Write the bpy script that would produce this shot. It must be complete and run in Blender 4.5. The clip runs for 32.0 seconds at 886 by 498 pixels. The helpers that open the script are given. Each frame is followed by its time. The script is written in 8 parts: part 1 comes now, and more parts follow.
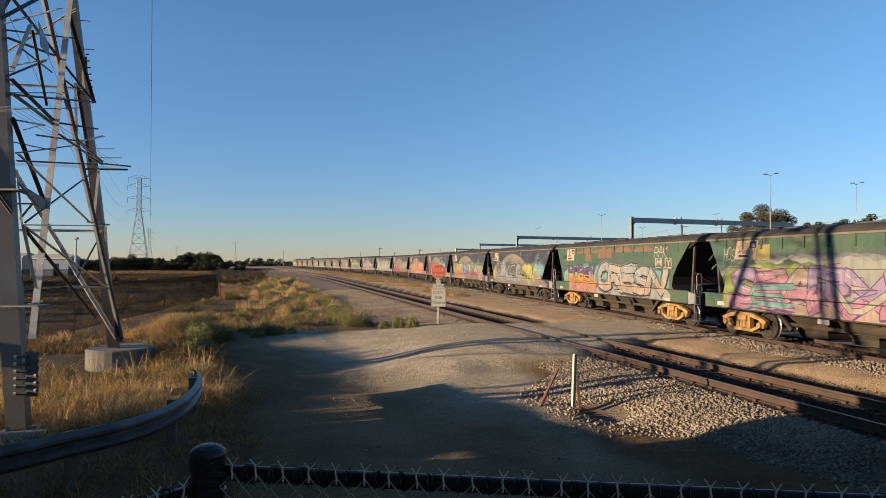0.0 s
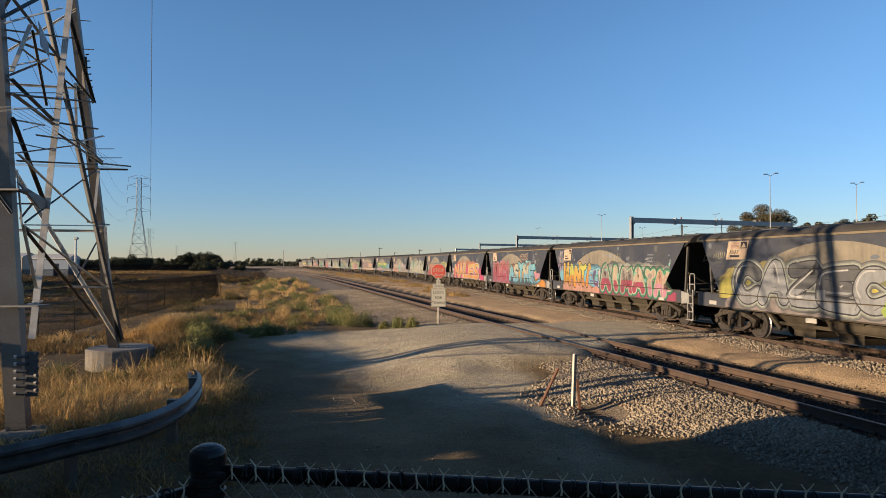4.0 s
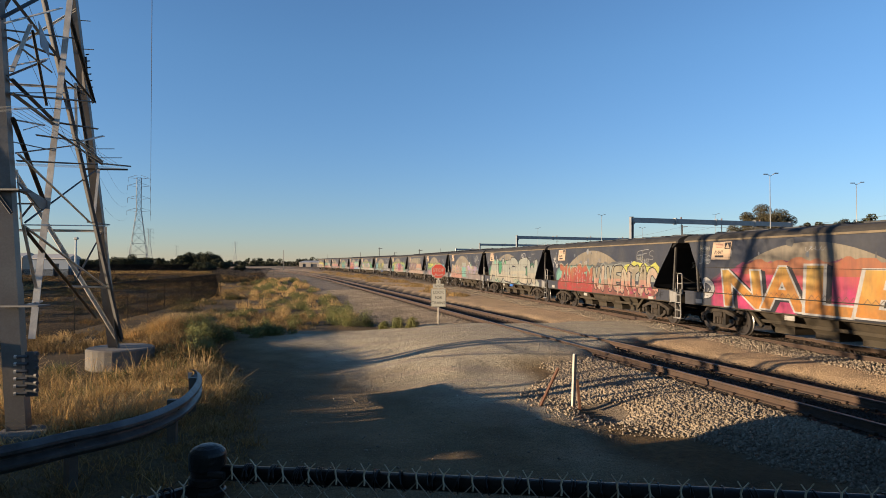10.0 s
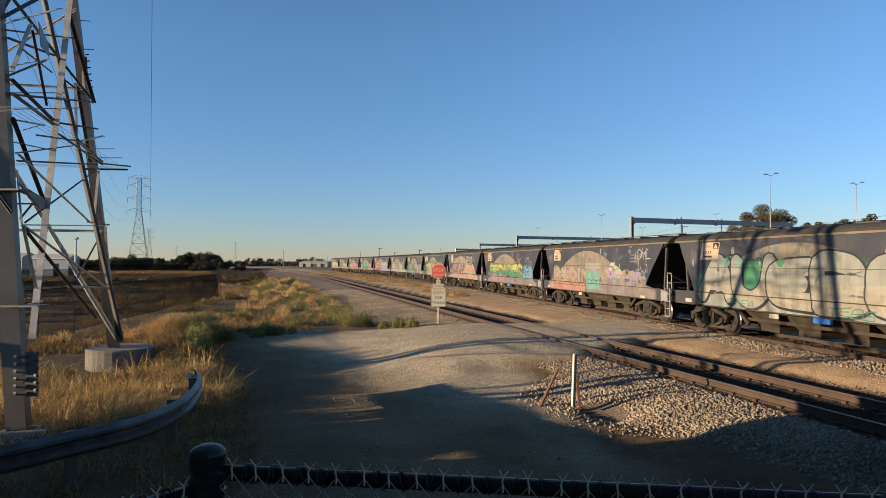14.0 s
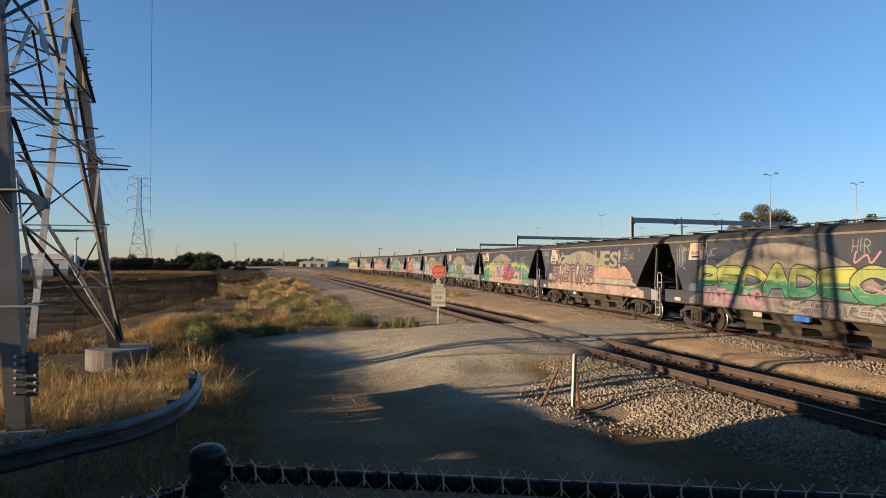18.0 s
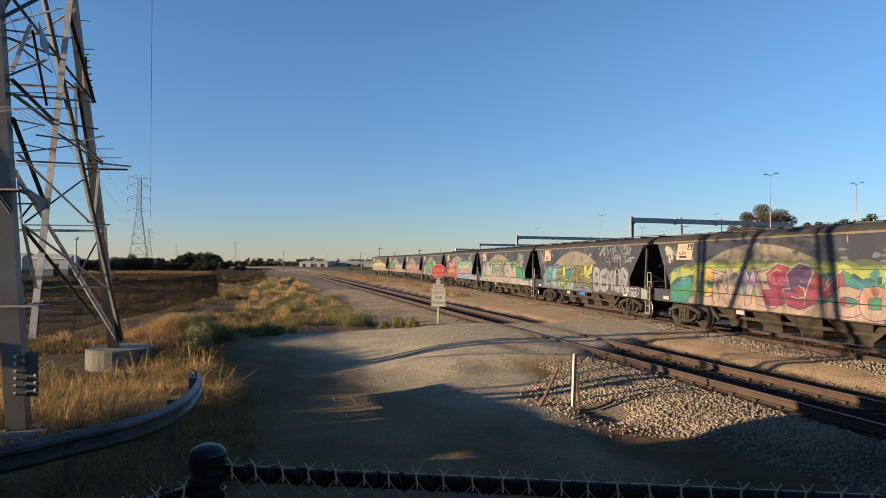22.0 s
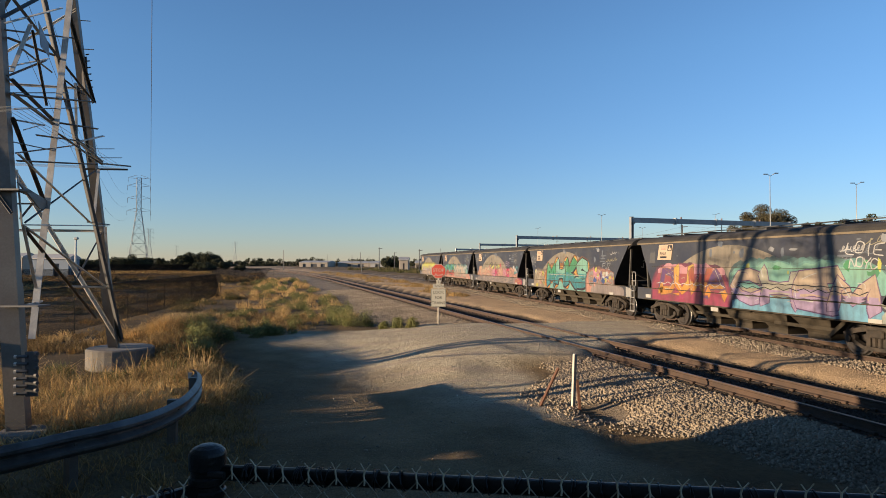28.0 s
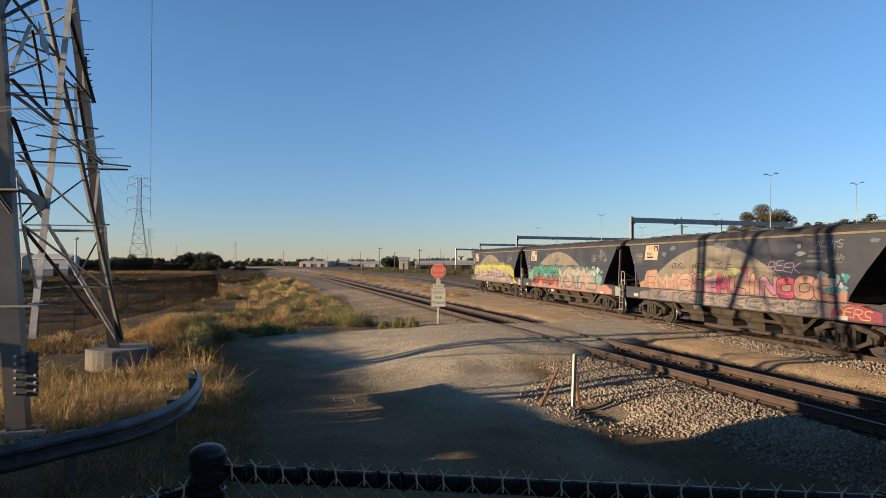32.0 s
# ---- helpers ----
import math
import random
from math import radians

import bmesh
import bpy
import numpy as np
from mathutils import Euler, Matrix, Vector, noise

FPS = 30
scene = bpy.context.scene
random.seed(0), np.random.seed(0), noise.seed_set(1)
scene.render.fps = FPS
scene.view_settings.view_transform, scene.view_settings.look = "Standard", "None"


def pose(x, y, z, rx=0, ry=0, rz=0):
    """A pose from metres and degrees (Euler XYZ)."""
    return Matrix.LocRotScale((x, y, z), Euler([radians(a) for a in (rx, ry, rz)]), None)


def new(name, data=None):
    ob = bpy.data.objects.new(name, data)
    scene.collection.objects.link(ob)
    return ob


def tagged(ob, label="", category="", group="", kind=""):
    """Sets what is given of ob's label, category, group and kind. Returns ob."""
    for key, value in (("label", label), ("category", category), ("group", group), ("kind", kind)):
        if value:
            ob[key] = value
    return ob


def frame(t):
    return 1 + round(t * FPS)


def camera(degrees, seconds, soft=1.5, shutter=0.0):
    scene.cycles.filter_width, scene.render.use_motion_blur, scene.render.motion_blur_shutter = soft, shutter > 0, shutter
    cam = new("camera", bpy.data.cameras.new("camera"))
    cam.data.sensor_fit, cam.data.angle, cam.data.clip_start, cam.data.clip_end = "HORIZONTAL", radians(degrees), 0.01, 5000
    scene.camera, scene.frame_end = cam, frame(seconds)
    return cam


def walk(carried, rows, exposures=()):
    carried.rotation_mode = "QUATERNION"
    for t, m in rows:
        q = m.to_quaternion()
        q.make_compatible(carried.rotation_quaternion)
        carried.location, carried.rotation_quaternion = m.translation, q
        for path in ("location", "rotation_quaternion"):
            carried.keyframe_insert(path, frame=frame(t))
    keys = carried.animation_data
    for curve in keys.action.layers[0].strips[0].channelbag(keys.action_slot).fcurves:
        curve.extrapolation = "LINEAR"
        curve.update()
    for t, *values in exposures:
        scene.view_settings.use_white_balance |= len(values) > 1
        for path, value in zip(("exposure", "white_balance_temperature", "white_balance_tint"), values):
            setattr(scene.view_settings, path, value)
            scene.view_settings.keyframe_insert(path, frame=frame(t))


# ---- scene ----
import colorsys

# ---- camera ----
cam = camera(68.5, 32.0, 0.5, 0.10)
EYE = (0.0, 0.0, 2.55)
VIEW = pose(*EYE, 91.15, 0, 0)
walk(cam, [(0.0, VIEW), (32.0, VIEW)], exposures=[(0.0, 1.27, 6900, 10), (32.0, 1.27, 6900, 10)])

# ---- light ----
SUN_H = Vector((0.946, 0.324, 0.0)).normalized()   # the way sunlight travels over the ground
SUN_EL = radians(9.8)
world = bpy.data.worlds.new("world")
scene.world = world
world.use_nodes = True
wn = world.node_tree.nodes
sky = wn.new("ShaderNodeTexSky")
sky.sky_type, sky.sun_disc = "NISHITA", False
sky.sun_elevation, sky.sun_rotation = SUN_EL, radians(251.1)
sky.air_density, sky.dust_density, sky.ozone_density = 1.0, 0.0, 4.0
tint = wn.new("ShaderNodeMix")   # clear dry air, paler and less green towards the horizon
tint.data_type, tint.blend_type = "RGBA", "MULTIPLY"
tint.inputs[0].default_value = 1.0
height = wn.new("ShaderNodeTexCoord")
sep = wn.new("ShaderNodeSeparateXYZ")
ramp = wn.new("ShaderNodeValToRGB")
ramp.color_ramp.elements[0].position, ramp.color_ramp.elements[0].color = 0.0, (0.80, 0.80, 1.02, 1)
ramp.color_ramp.elements[1].position, ramp.color_ramp.elements[1].color = 0.30, (0.97, 1.07, 1.18, 1)
wl = world.node_tree.links
wl.new(height.outputs["Generated"], sep.inputs[0])
wl.new(sep.outputs[2], ramp.inputs[0])
wl.new(ramp.outputs[0], tint.inputs[7])
wl.new(sky.outputs[0], tint.inputs[6])
wl.new(tint.outputs[2], wn["Background"].inputs[0])
wn["Background"].inputs[1].default_value = 0.076
sun = new("sun", bpy.data.lights.new("sun", "SUN"))
sun.data.energy, sun.data.angle, sun.data.color = 4.4, radians(0.6), (1.0, 0.79, 0.57)
way = SUN_H * math.cos(SUN_EL) + Vector((0, 0, -math.sin(SUN_EL)))
sun.rotation_mode = "QUATERNION"
sun.rotation_quaternion = way.to_track_quat("-Z", "Y")
sun.location = (-30, -15, 30)

# ---- materials ----
MATS = {}


def mat(name, color, rough=0.7, metal=0.0, vary=0.25, scale=3.0, bump=0.2, grain=60.0, color2=None, island=0.0, objvar=0.0, spec=0.5, thin=0.0):
    """A surface with two scales of variation and fine relief."""
    if name in MATS:
        return MATS[name]
    m = bpy.data.materials.new(name)
    m.use_nodes = True
    t = m.node_tree
    n, l = t.nodes, t.links
    b = n["Principled BSDF"]
    b.inputs["Roughness"].default_value = rough
    b.inputs["Metallic"].default_value = metal
    b.inputs["Specular IOR Level"].default_value = spec
    co = n.new("ShaderNodeTexCoord")
    big = n.new("ShaderNodeTexNoise")
    big.inputs["Scale"].default_value, big.inputs["Detail"].default_value = scale, 6
    fine = n.new("ShaderNodeTexNoise")
    fine.inputs["Scale"].default_value, fine.inputs["Detail"].default_value = grain, 3
    l.new(co.outputs["Object"], big.inputs["Vector"])
    l.new(co.outputs["Object"], fine.inputs["Vector"])
    c2 = color2 or tuple(c * (1 - vary) for c in color)
    ramp = n.new("ShaderNodeMapRange")
    ramp.inputs[1].default_value, ramp.inputs[2].default_value = 0.35, 0.65
    l.new(big.outputs["Fac"], ramp.inputs[0])
    mix = n.new("ShaderNodeMix")
    mix.data_type = "RGBA"
    mix.inputs[6].default_value, mix.inputs[7].default_value = (*color, 1), (*c2, 1)
    l.new(ramp.outputs[0], mix.inputs[0])
    hsv = n.new("ShaderNodeHueSaturation")
    l.new(mix.outputs[2], hsv.inputs["Color"])
    ma = n.new("ShaderNodeMath")
    ma.operation = "MULTIPLY_ADD"
    l.new(fine.outputs["Fac"], ma.inputs[0])
    ma.inputs[1].default_value, ma.inputs[2].default_value = vary * 1.2, 1 - vary * 0.6
    val = ma.outputs[0]
    for amount, node, sock in ((island, "ShaderNodeNewGeometry", "Random Per Island"), (objvar, "ShaderNodeObjectInfo", "Random")):
        if amount:
            g = n.new(node)
            m2 = n.new("ShaderNodeMath")
            m2.operation = "MULTIPLY_ADD"
            l.new(g.outputs[sock], m2.inputs[0])
            m2.inputs[1].default_value, m2.inputs[2].default_value = amount * 2, 1 - amount
            m3 = n.new("ShaderNodeMath")
            m3.operation = "MULTIPLY"
            l.new(val, m3.inputs[0])
            l.new(m2.outputs[0], m3.inputs[1])
            val = m3.outputs[0]
    l.new(val, hsv.inputs["Value"])
    l.new(hsv.outputs[0], b.inputs["Base Color"])
    if bump:
        bp = n.new("ShaderNodeBump")
        bp.inputs["Strength"].default_value, bp.inputs["Distance"].default_value = bump, 0.02
        l.new(fine.outputs["Fac"], bp.inputs["Height"])
        l.new(bp.outputs[0], b.inputs["Normal"])
    if thin:
        # light also passes through blades and leaves
        tr = n.new("ShaderNodeBsdfTranslucent")
        mx = n.new("ShaderNodeMixShader")
        mx.inputs[0].default_value = thin
        l.new(hsv.outputs[0], tr.inputs[0])
        l.new(b.outputs[0], mx.inputs[1])
        l.new(tr.outputs[0], mx.inputs[2])
        l.new(mx.outputs[0], n["Material Output"].inputs["Surface"])
    MATS[name] = m
    return m


# two tones of one zinc: sunlight put into the first, shade into the second
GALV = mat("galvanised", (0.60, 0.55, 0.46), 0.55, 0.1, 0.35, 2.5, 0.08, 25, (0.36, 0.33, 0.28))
GALV_SHADE = mat("galvanised_shade", (0.10, 0.096, 0.09), 0.55, 0.25, 0.3, 2.5, 0.08, 25)
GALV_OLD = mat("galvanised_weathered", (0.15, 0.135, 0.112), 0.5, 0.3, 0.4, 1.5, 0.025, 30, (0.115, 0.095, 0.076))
RUST = mat("rail_rust", (0.064, 0.037, 0.023), 0.85, 0.05, 0.35, 4, 0.3, 80, (0.043, 0.027, 0.018))
RAILTOP = mat("rail_head_worn", (0.22, 0.17, 0.14), 0.5, 0.5, 0.2, 3, 0.05, 40, (0.14, 0.09, 0.06))
CONCRETE = mat("concrete", (0.20, 0.178, 0.145), 0.95, 0, 0.35, 1.6, 0.4, 30, (0.15, 0.13, 0.105))
SLEEPER = mat("sleeper", (0.052, 0.042, 0.034), 0.9, 0, 0.3, 4, 0.3, 50, objvar=0.15)
BLACK = mat("black_enamel", (0.019, 0.0175, 0.0155), 0.28, 0, 0.3, 20, 0.15, 120, spec=0.32)
# the knuckles' own wire, darkened in colour to stand for shade
WIRE_DARK = mat("wire_shade", (0.42, 0.36, 0.26), 0.5, 0.1, 0.4, 30, 0.05, 60)
WIRE = mat("galvanised_wire", (0.72, 0.60, 0.41), 0.5, 0.0, 0.2, 20, 0.05, 60)
WHITE = mat("white_paint", (0.5, 0.48, 0.43), 0.6, 0, 0.12, 3, 0.08, 40)
STONE = mat("ballast_stone", (0.31, 0.25, 0.178), 0.9, 0, 0.25, 0.5, 0.15, 45, (0.20, 0.16, 0.114), island=0.22, spec=0.25)
STONE_PINK = mat("pink_gravel", (0.48, 0.345, 0.215), 0.9, 0, 0.25, 0.7, 0.35, 45, (0.40, 0.275, 0.16), island=0.25)
# track shade put into the stone colour, between rails and under the train
STONE_SHADE = mat("ballast_shade", (0.045, 0.035, 0.027), 0.95, 0, 0.3, 0.7, 0.2, 45, (0.036, 0.028, 0.022), island=0.25, spec=0.2)


# ---- building helpers ----
class Geo:
    """Vertices and faces of one mesh in the making."""

    def __init__(self):
        self.v, self.f, self.m = [], [], []

    def add(self, verts, faces, mi=0):
        o = len(self.v)
        self.v.extend(tuple(p) for p in verts)
        self.f.extend(tuple(i + o for i in f) for f in faces)
        self.m.extend([mi] * len(faces))
        return self

    def box(self, c, s, m=None, mi=0, taper=1.0):
        x, y, z = (k / 2 for k in s)
        vs = [Vector((sx * x * (taper if sz > 0 else 1), sy * y * (taper if sz > 0 else 1), sz * z)) for sz in (-1, 1) for sy in (-1, 1) for sx in (-1, 1)]
        m = m or Matrix()
        c = Vector(c)
        return self.add([c + m.to_3x3() @ p for p in vs], [(0, 2, 3, 1), (4, 5, 7, 6), (0, 1, 5, 4), (2, 6, 7, 3), (0, 4, 6, 2), (1, 3, 7, 5)], mi)

    def bevelbox(self, c, s, r, mi=0):
        """A box with its long vertical edges and rims cut off."""
        x, y, z = (k / 2 for k in s)
        r = min(r, x * 0.6, y * 0.6, z * 0.6)

        def ring(k, zz):
            return [(sx * (x - k - cx), sy * (y - k - cy), zz) for sx, sy, cx, cy in ((-1, -1, 0, r), (-1, -1, r, 0), (1, -1, r, 0), (1, -1, 0, r), (1, 1, 0, r), (1, 1, r, 0), (-1, 1, r, 0), (-1, 1, 0, r))]
        rings = [ring(r * 0.6, -z), ring(0, -z + r), ring(0, z - r), ring(r * 0.6, z)]
        return self.loft([[Vector(c) + Vector(p) for p in g] for g in rings], mi=mi)

    def loft(self, rings, closed=True, caps=True, mi=0):
        n = len(rings[0])
        faces = []
        for i in range(len(rings) - 1):
            for j in range(n if closed else n - 1):
                k = (j + 1) % n
                faces.append((i * n + j, i * n + k, (i + 1) * n + k, (i + 1) * n + j))
        if caps:
            faces.append(tuple(range(n - 1, -1, -1)))
            faces.append(tuple((len(rings) - 1) * n + j for j in range(n)))
        return self.add([p for r in rings for p in r], faces, mi)

    def tube(self, pts, r, n=8, mi=0, caps=True):
        pts = [Vector(p) for p in pts]
        rs = r if isinstance(r, (list, tuple)) else [r] * len(pts)
        rings, side = [], None
        for i, p in enumerate(pts):
            d = (pts[min(i + 1, len(pts) - 1)] - pts[max(i - 1, 0)]).normalized()
            if side is None:
                side = d.orthogonal().normalized()
            side = (side - d * side.dot(d)).normalized()
            up = d.cross(side)
            rings.append([p + (side * math.cos(a) + up * math.sin(a)) * rs[i] for a in (2 * math.pi * k / n for k in range(n))])
        return self.loft(rings, caps=caps, mi=mi)

    def bar(self, p, q, w, h, mi=0, up=(0, 0, 1)):
        """A square bar from p to q, w across and h along up."""
        p, q = Vector(p), Vector(q)
        d = (q - p).normalized()
        s = d.cross(Vector(up))
        s = s.normalized() if s.length > 1e-4 else d.orthogonal().normalized()
        u = s.cross(d)
        cs = [s * (a * w / 2) + u * (b * h / 2) for a, b in ((-1, -1), (1, -1), (1, 1), (-1, 1))]
        return self.loft([[p + c for c in cs], [q + c for c in cs]], mi=mi)

    def angle(self, p, q, w, t, inward, mi=0):
        """An L-shaped steel angle from p to q; its two flanges open towards inward."""
        p, q = Vector(p), Vector(q)
        d = (q - p).normalized()
        i = Vector(inward)
        i = (i - d * i.dot(d)).normalized()
        j = d.cross(i)
        a, b = (i + j).normalized(), (i - j).normalized()
        cs = [Vector((0, 0, 0)), a * w, a * w + b * t, a * t + b * t, b * w + a * t, b * w]
        return self.loft([[p + c for c in cs], [q + c for c in cs]], mi=mi)

    def disc(self, c, axis, r, w, n=20, mi=0, hole=0.0):
        """A wheel-like disc of width w about axis."""
        c, ax = Vector(c), Vector(axis).normalized()
        s = ax.orthogonal().normalized()
        u = ax.cross(s)

        def ring(k, off):
            return [c + ax * off + (s * math.cos(a) + u * math.sin(a)) * k for a in (2 * math.pi * i / n for i in range(n))]
        if hole:
            rings = [ring(hole, -w / 2), ring(r, -w / 2), ring(r, w / 2), ring(hole, w / 2), ring(hole, -w / 2)]
            return self.loft(rings, caps=False, mi=mi)
        return self.loft([ring(r * 0.94, -w / 2), ring(r, -w * 0.35), ring(r, w * 0.35), ring(r * 0.94, w / 2)], mi=mi)

    def mesh(self, name, mats, smooth=False):
        me = bpy.data.meshes.new(name)
        me.from_pydata([tuple(p) for p in self.v], [], self.f)
        for m in (mats if isinstance(mats, (list, tuple)) else [mats]):
            me.materials.append(m)
        if len(me.materials) > 1:
            me.polygons.foreach_set("material_index", self.m)
        if smooth:
            me.polygons.foreach_set("use_smooth", [True] * len(me.polygons))
        me.update()
        return me


def part(name, g, material, parent=None, label="", smooth=False, at=None):
    ob = new(name, g if isinstance(g, bpy.types.Mesh) else g.mesh(name, material, smooth))
    if parent:
        ob.parent = parent
    if at is not None:
        ob.matrix_basis = at
    return tagged(ob, label)


def thing(name, label, category, m=None, group="", kind=""):
    ob = new(name)
    ob.empty_display_size = 0.2
    if m is not None:
        ob.matrix_basis = m
    return tagged(ob, label, category, group, kind)


def array_mesh(name, verts, faces, mats, index=None):
    """A mesh from number arrays; all faces have as many corners."""
    me = bpy.data.meshes.new(name)
    nf, k = faces.shape
    me.vertices.add(len(verts))
    me.vertices.foreach_set("co", np.ascontiguousarray(verts, dtype=np.float32).ravel())
    me.loops.add(nf * k)
    me.loops.foreach_set("vertex_index", np.ascontiguousarray(faces, dtype=np.int32).ravel())
    me.polygons.add(nf)
    me.polygons.foreach_set("loop_start", np.arange(nf, dtype=np.int32) * k)
    for m in mats:
        me.materials.append(m)
    if index is not None:
        me.polygons.foreach_set("material_index", np.ascontiguousarray(index, dtype=np.int32))
    me.update(calc_edges=True)
    return me


# ---- plan ----
def near_x(y):
    """Centre line of the near track."""
    return 10.55 - 0.277 * y - 0.0006 * np.maximum(0, y - 95) ** 2


def train_x(y):
    """Centre line of the track that the train runs on; it swings away past the curve."""
    return 15.797 - 0.1981 * y - 0.12 * 6 * np.log1p(np.exp(np.clip((y - 107) / 6, -40, 40))) - 0.00028 * np.maximum(0, y - 190) ** 2


NEAR_N = np.array([math.cos(math.atan(0.277)), math.sin(math.atan(0.277))])
CROSS = np.array([3.9, 23.6])
rng = np.random.default_rng(4)


def smooth(a, b, x):
    t = np.clip((x - a) / (b - a), 0, 1)
    return t * t * (3 - 2 * t)


def wave(x, y, s):
    return np.sin(x * 1.3 / s + 1.7 * np.sin(y * 0.9 / s)) * np.cos(y * 1.1 / s + 1.3 * np.sin(x * 0.7 / s))


def crossing(x, y):
    """1 on the level crossing, which runs aslant over both tracks, falling to 0 beside it."""
    along = (y - CROSS[1]) * NEAR_N[0] - (x - CROSS[0]) * NEAR_N[1] + 0.22 * wave(x, y, 0.8)
    d1 = (x - near_x(y)) * NEAR_N[0]
    lo = -4.2 + 0.72 * np.maximum(0, d1 + 1.4)
    hi = 4.5 - 0.14 * d1
    return smooth(-1.1, 0.1, along - lo) * (1 - smooth(-0.1, 1.3, along - hi))


def apron(x, y):
    """1 on the dirt road and its turning place."""
    left = np.where(y < 14, -2.0 - 0.26 * (y - 7.8), -3.61 - 0.43 * (y - 14)) + 0.5 * wave(x, y, 1.7)
    right = np.where(y < 12.5, 2.6 + 0.12 * (12.5 - y), 2.1 + 0.02 * (y - 12.5)) + 0.35 * wave(y, x, 1.1)
    a = smooth(-0.9, 2.9, x - left + 0.5 * wave(x, y, 0.5)) * (1 - smooth(-0.4, 0.5, x - right)) * (1 - smooth(24.5, 27, y + 0.9 * x * 0.3))
    d1 = (x - near_x(y)) * NEAR_N[0]
    d2 = x - train_x(y)
    b = crossing(x, y) * smooth(-7.5, -6, d1) * (1 - smooth(-1.6, -0.9, d2 + 0.4 * wave(x, y, 0.7)))
    return np.maximum(a, b)


def bank_foot(y):
    """How far the ballast bank reaches from the near track's centre, on the road side."""
    return 2.35 + 0.22 * np.clip(y - 8.3, -2, 4.6) + 0.6 * smooth(13.2, 14.3, y) - 0.9 * smooth(15.0, 17.5, y) + 1.9 * smooth(25.5, 28, y)


def ground_z(x, y):
    x, y = np.asarray(x, float), np.asarray(y, float)
    d1 = (x - near_x(y)) * NEAR_N[0]
    d2 = (x - train_x(y)) * 0.98
    base = -0.40 + 0.05 * wave(x, y, 3.1) + 0.02 * wave(x, y, 0.7)
    base = base - 0.25 * smooth(-9, -5, d1) * (1 - smooth(-4.5, -3, d1)) * (1 - smooth(8, 15, y)) * smooth(6, 8, y) * 0.4
    base = base + 0.27 * smooth(1.9, 3.0, d1) * (1 - smooth(400, 600, y)) + 0.12 * smooth(40, 90, y)
    base = base - 0.12 * np.exp(-((x - 3.35) / 0.55) ** 2 - ((y - 12.9) / 0.5) ** 2) + 0.10 * np.exp(-((x - 2.2) / 0.5) ** 2 - ((y - 12.1) / 0.35) ** 2)
    edge = np.where(y < 14, -2.0 - 0.26 * (y - 7.8), -3.61 - 0.43 * (y - 14)) - 1.9
    base = base + (0.16 * smooth(13, 16, y) + 0.16 * smooth(16.6, 18.6, y)) * np.exp(-((x - edge) / 0.95) ** 2) * (1 - smooth(20.5, 24, y))
    base = base - 0.22 * smooth(0.3, 1.6, x - edge) * (1 - smooth(-2.0, 1.0, x)) * smooth(10, 13, y) * (1 - smooth(22, 25, y))
    base = base + 0.28 * np.exp(-((x + 9.6) / 1.4) ** 2 - ((y - 25.0) / 1.6) ** 2)
    foot = np.where(d1 < 0, bank_foot(y), 3.0)
    base = base - 0.07 * np.exp(-((d1 + foot + 0.25) / 0.55) ** 2) * (d1 < 0) * (1 - smooth(13.2, 15.0, y))
    near_b = 1 - smooth(1.35, foot, np.abs(d1))
    between = (1 - smooth(0.6, 0.72, np.abs(d1))) * (1 - smooth(150, 250, y))
    far_b = 1 - smooth(1.5, 2.7, np.abs(d2))
    z = base + (-0.25 - base) * near_b
    z = np.maximum(z, base + (-0.24 - base) * far_b)
    z = z + 0.015 * between - 0.03 * smooth(0.85, 1.05, d1) * (1 - smooth(1.6, 2.2, d1)) * (1 - smooth(150, 250, y))
    c = crossing(x, y) * smooth(-8.5, -2.0, d1) * (1 - smooth(2, 5, d2))
    level = np.where(np.abs(d1) < 0.95, -0.075, -0.05) + 0.012 * wave(x, y, 0.35)
    return z + (np.maximum(level + 0 * z, z) - z) * c


def near_rail_d(x, y):
    return (x - near_x(y)) * NEAR_N[0]


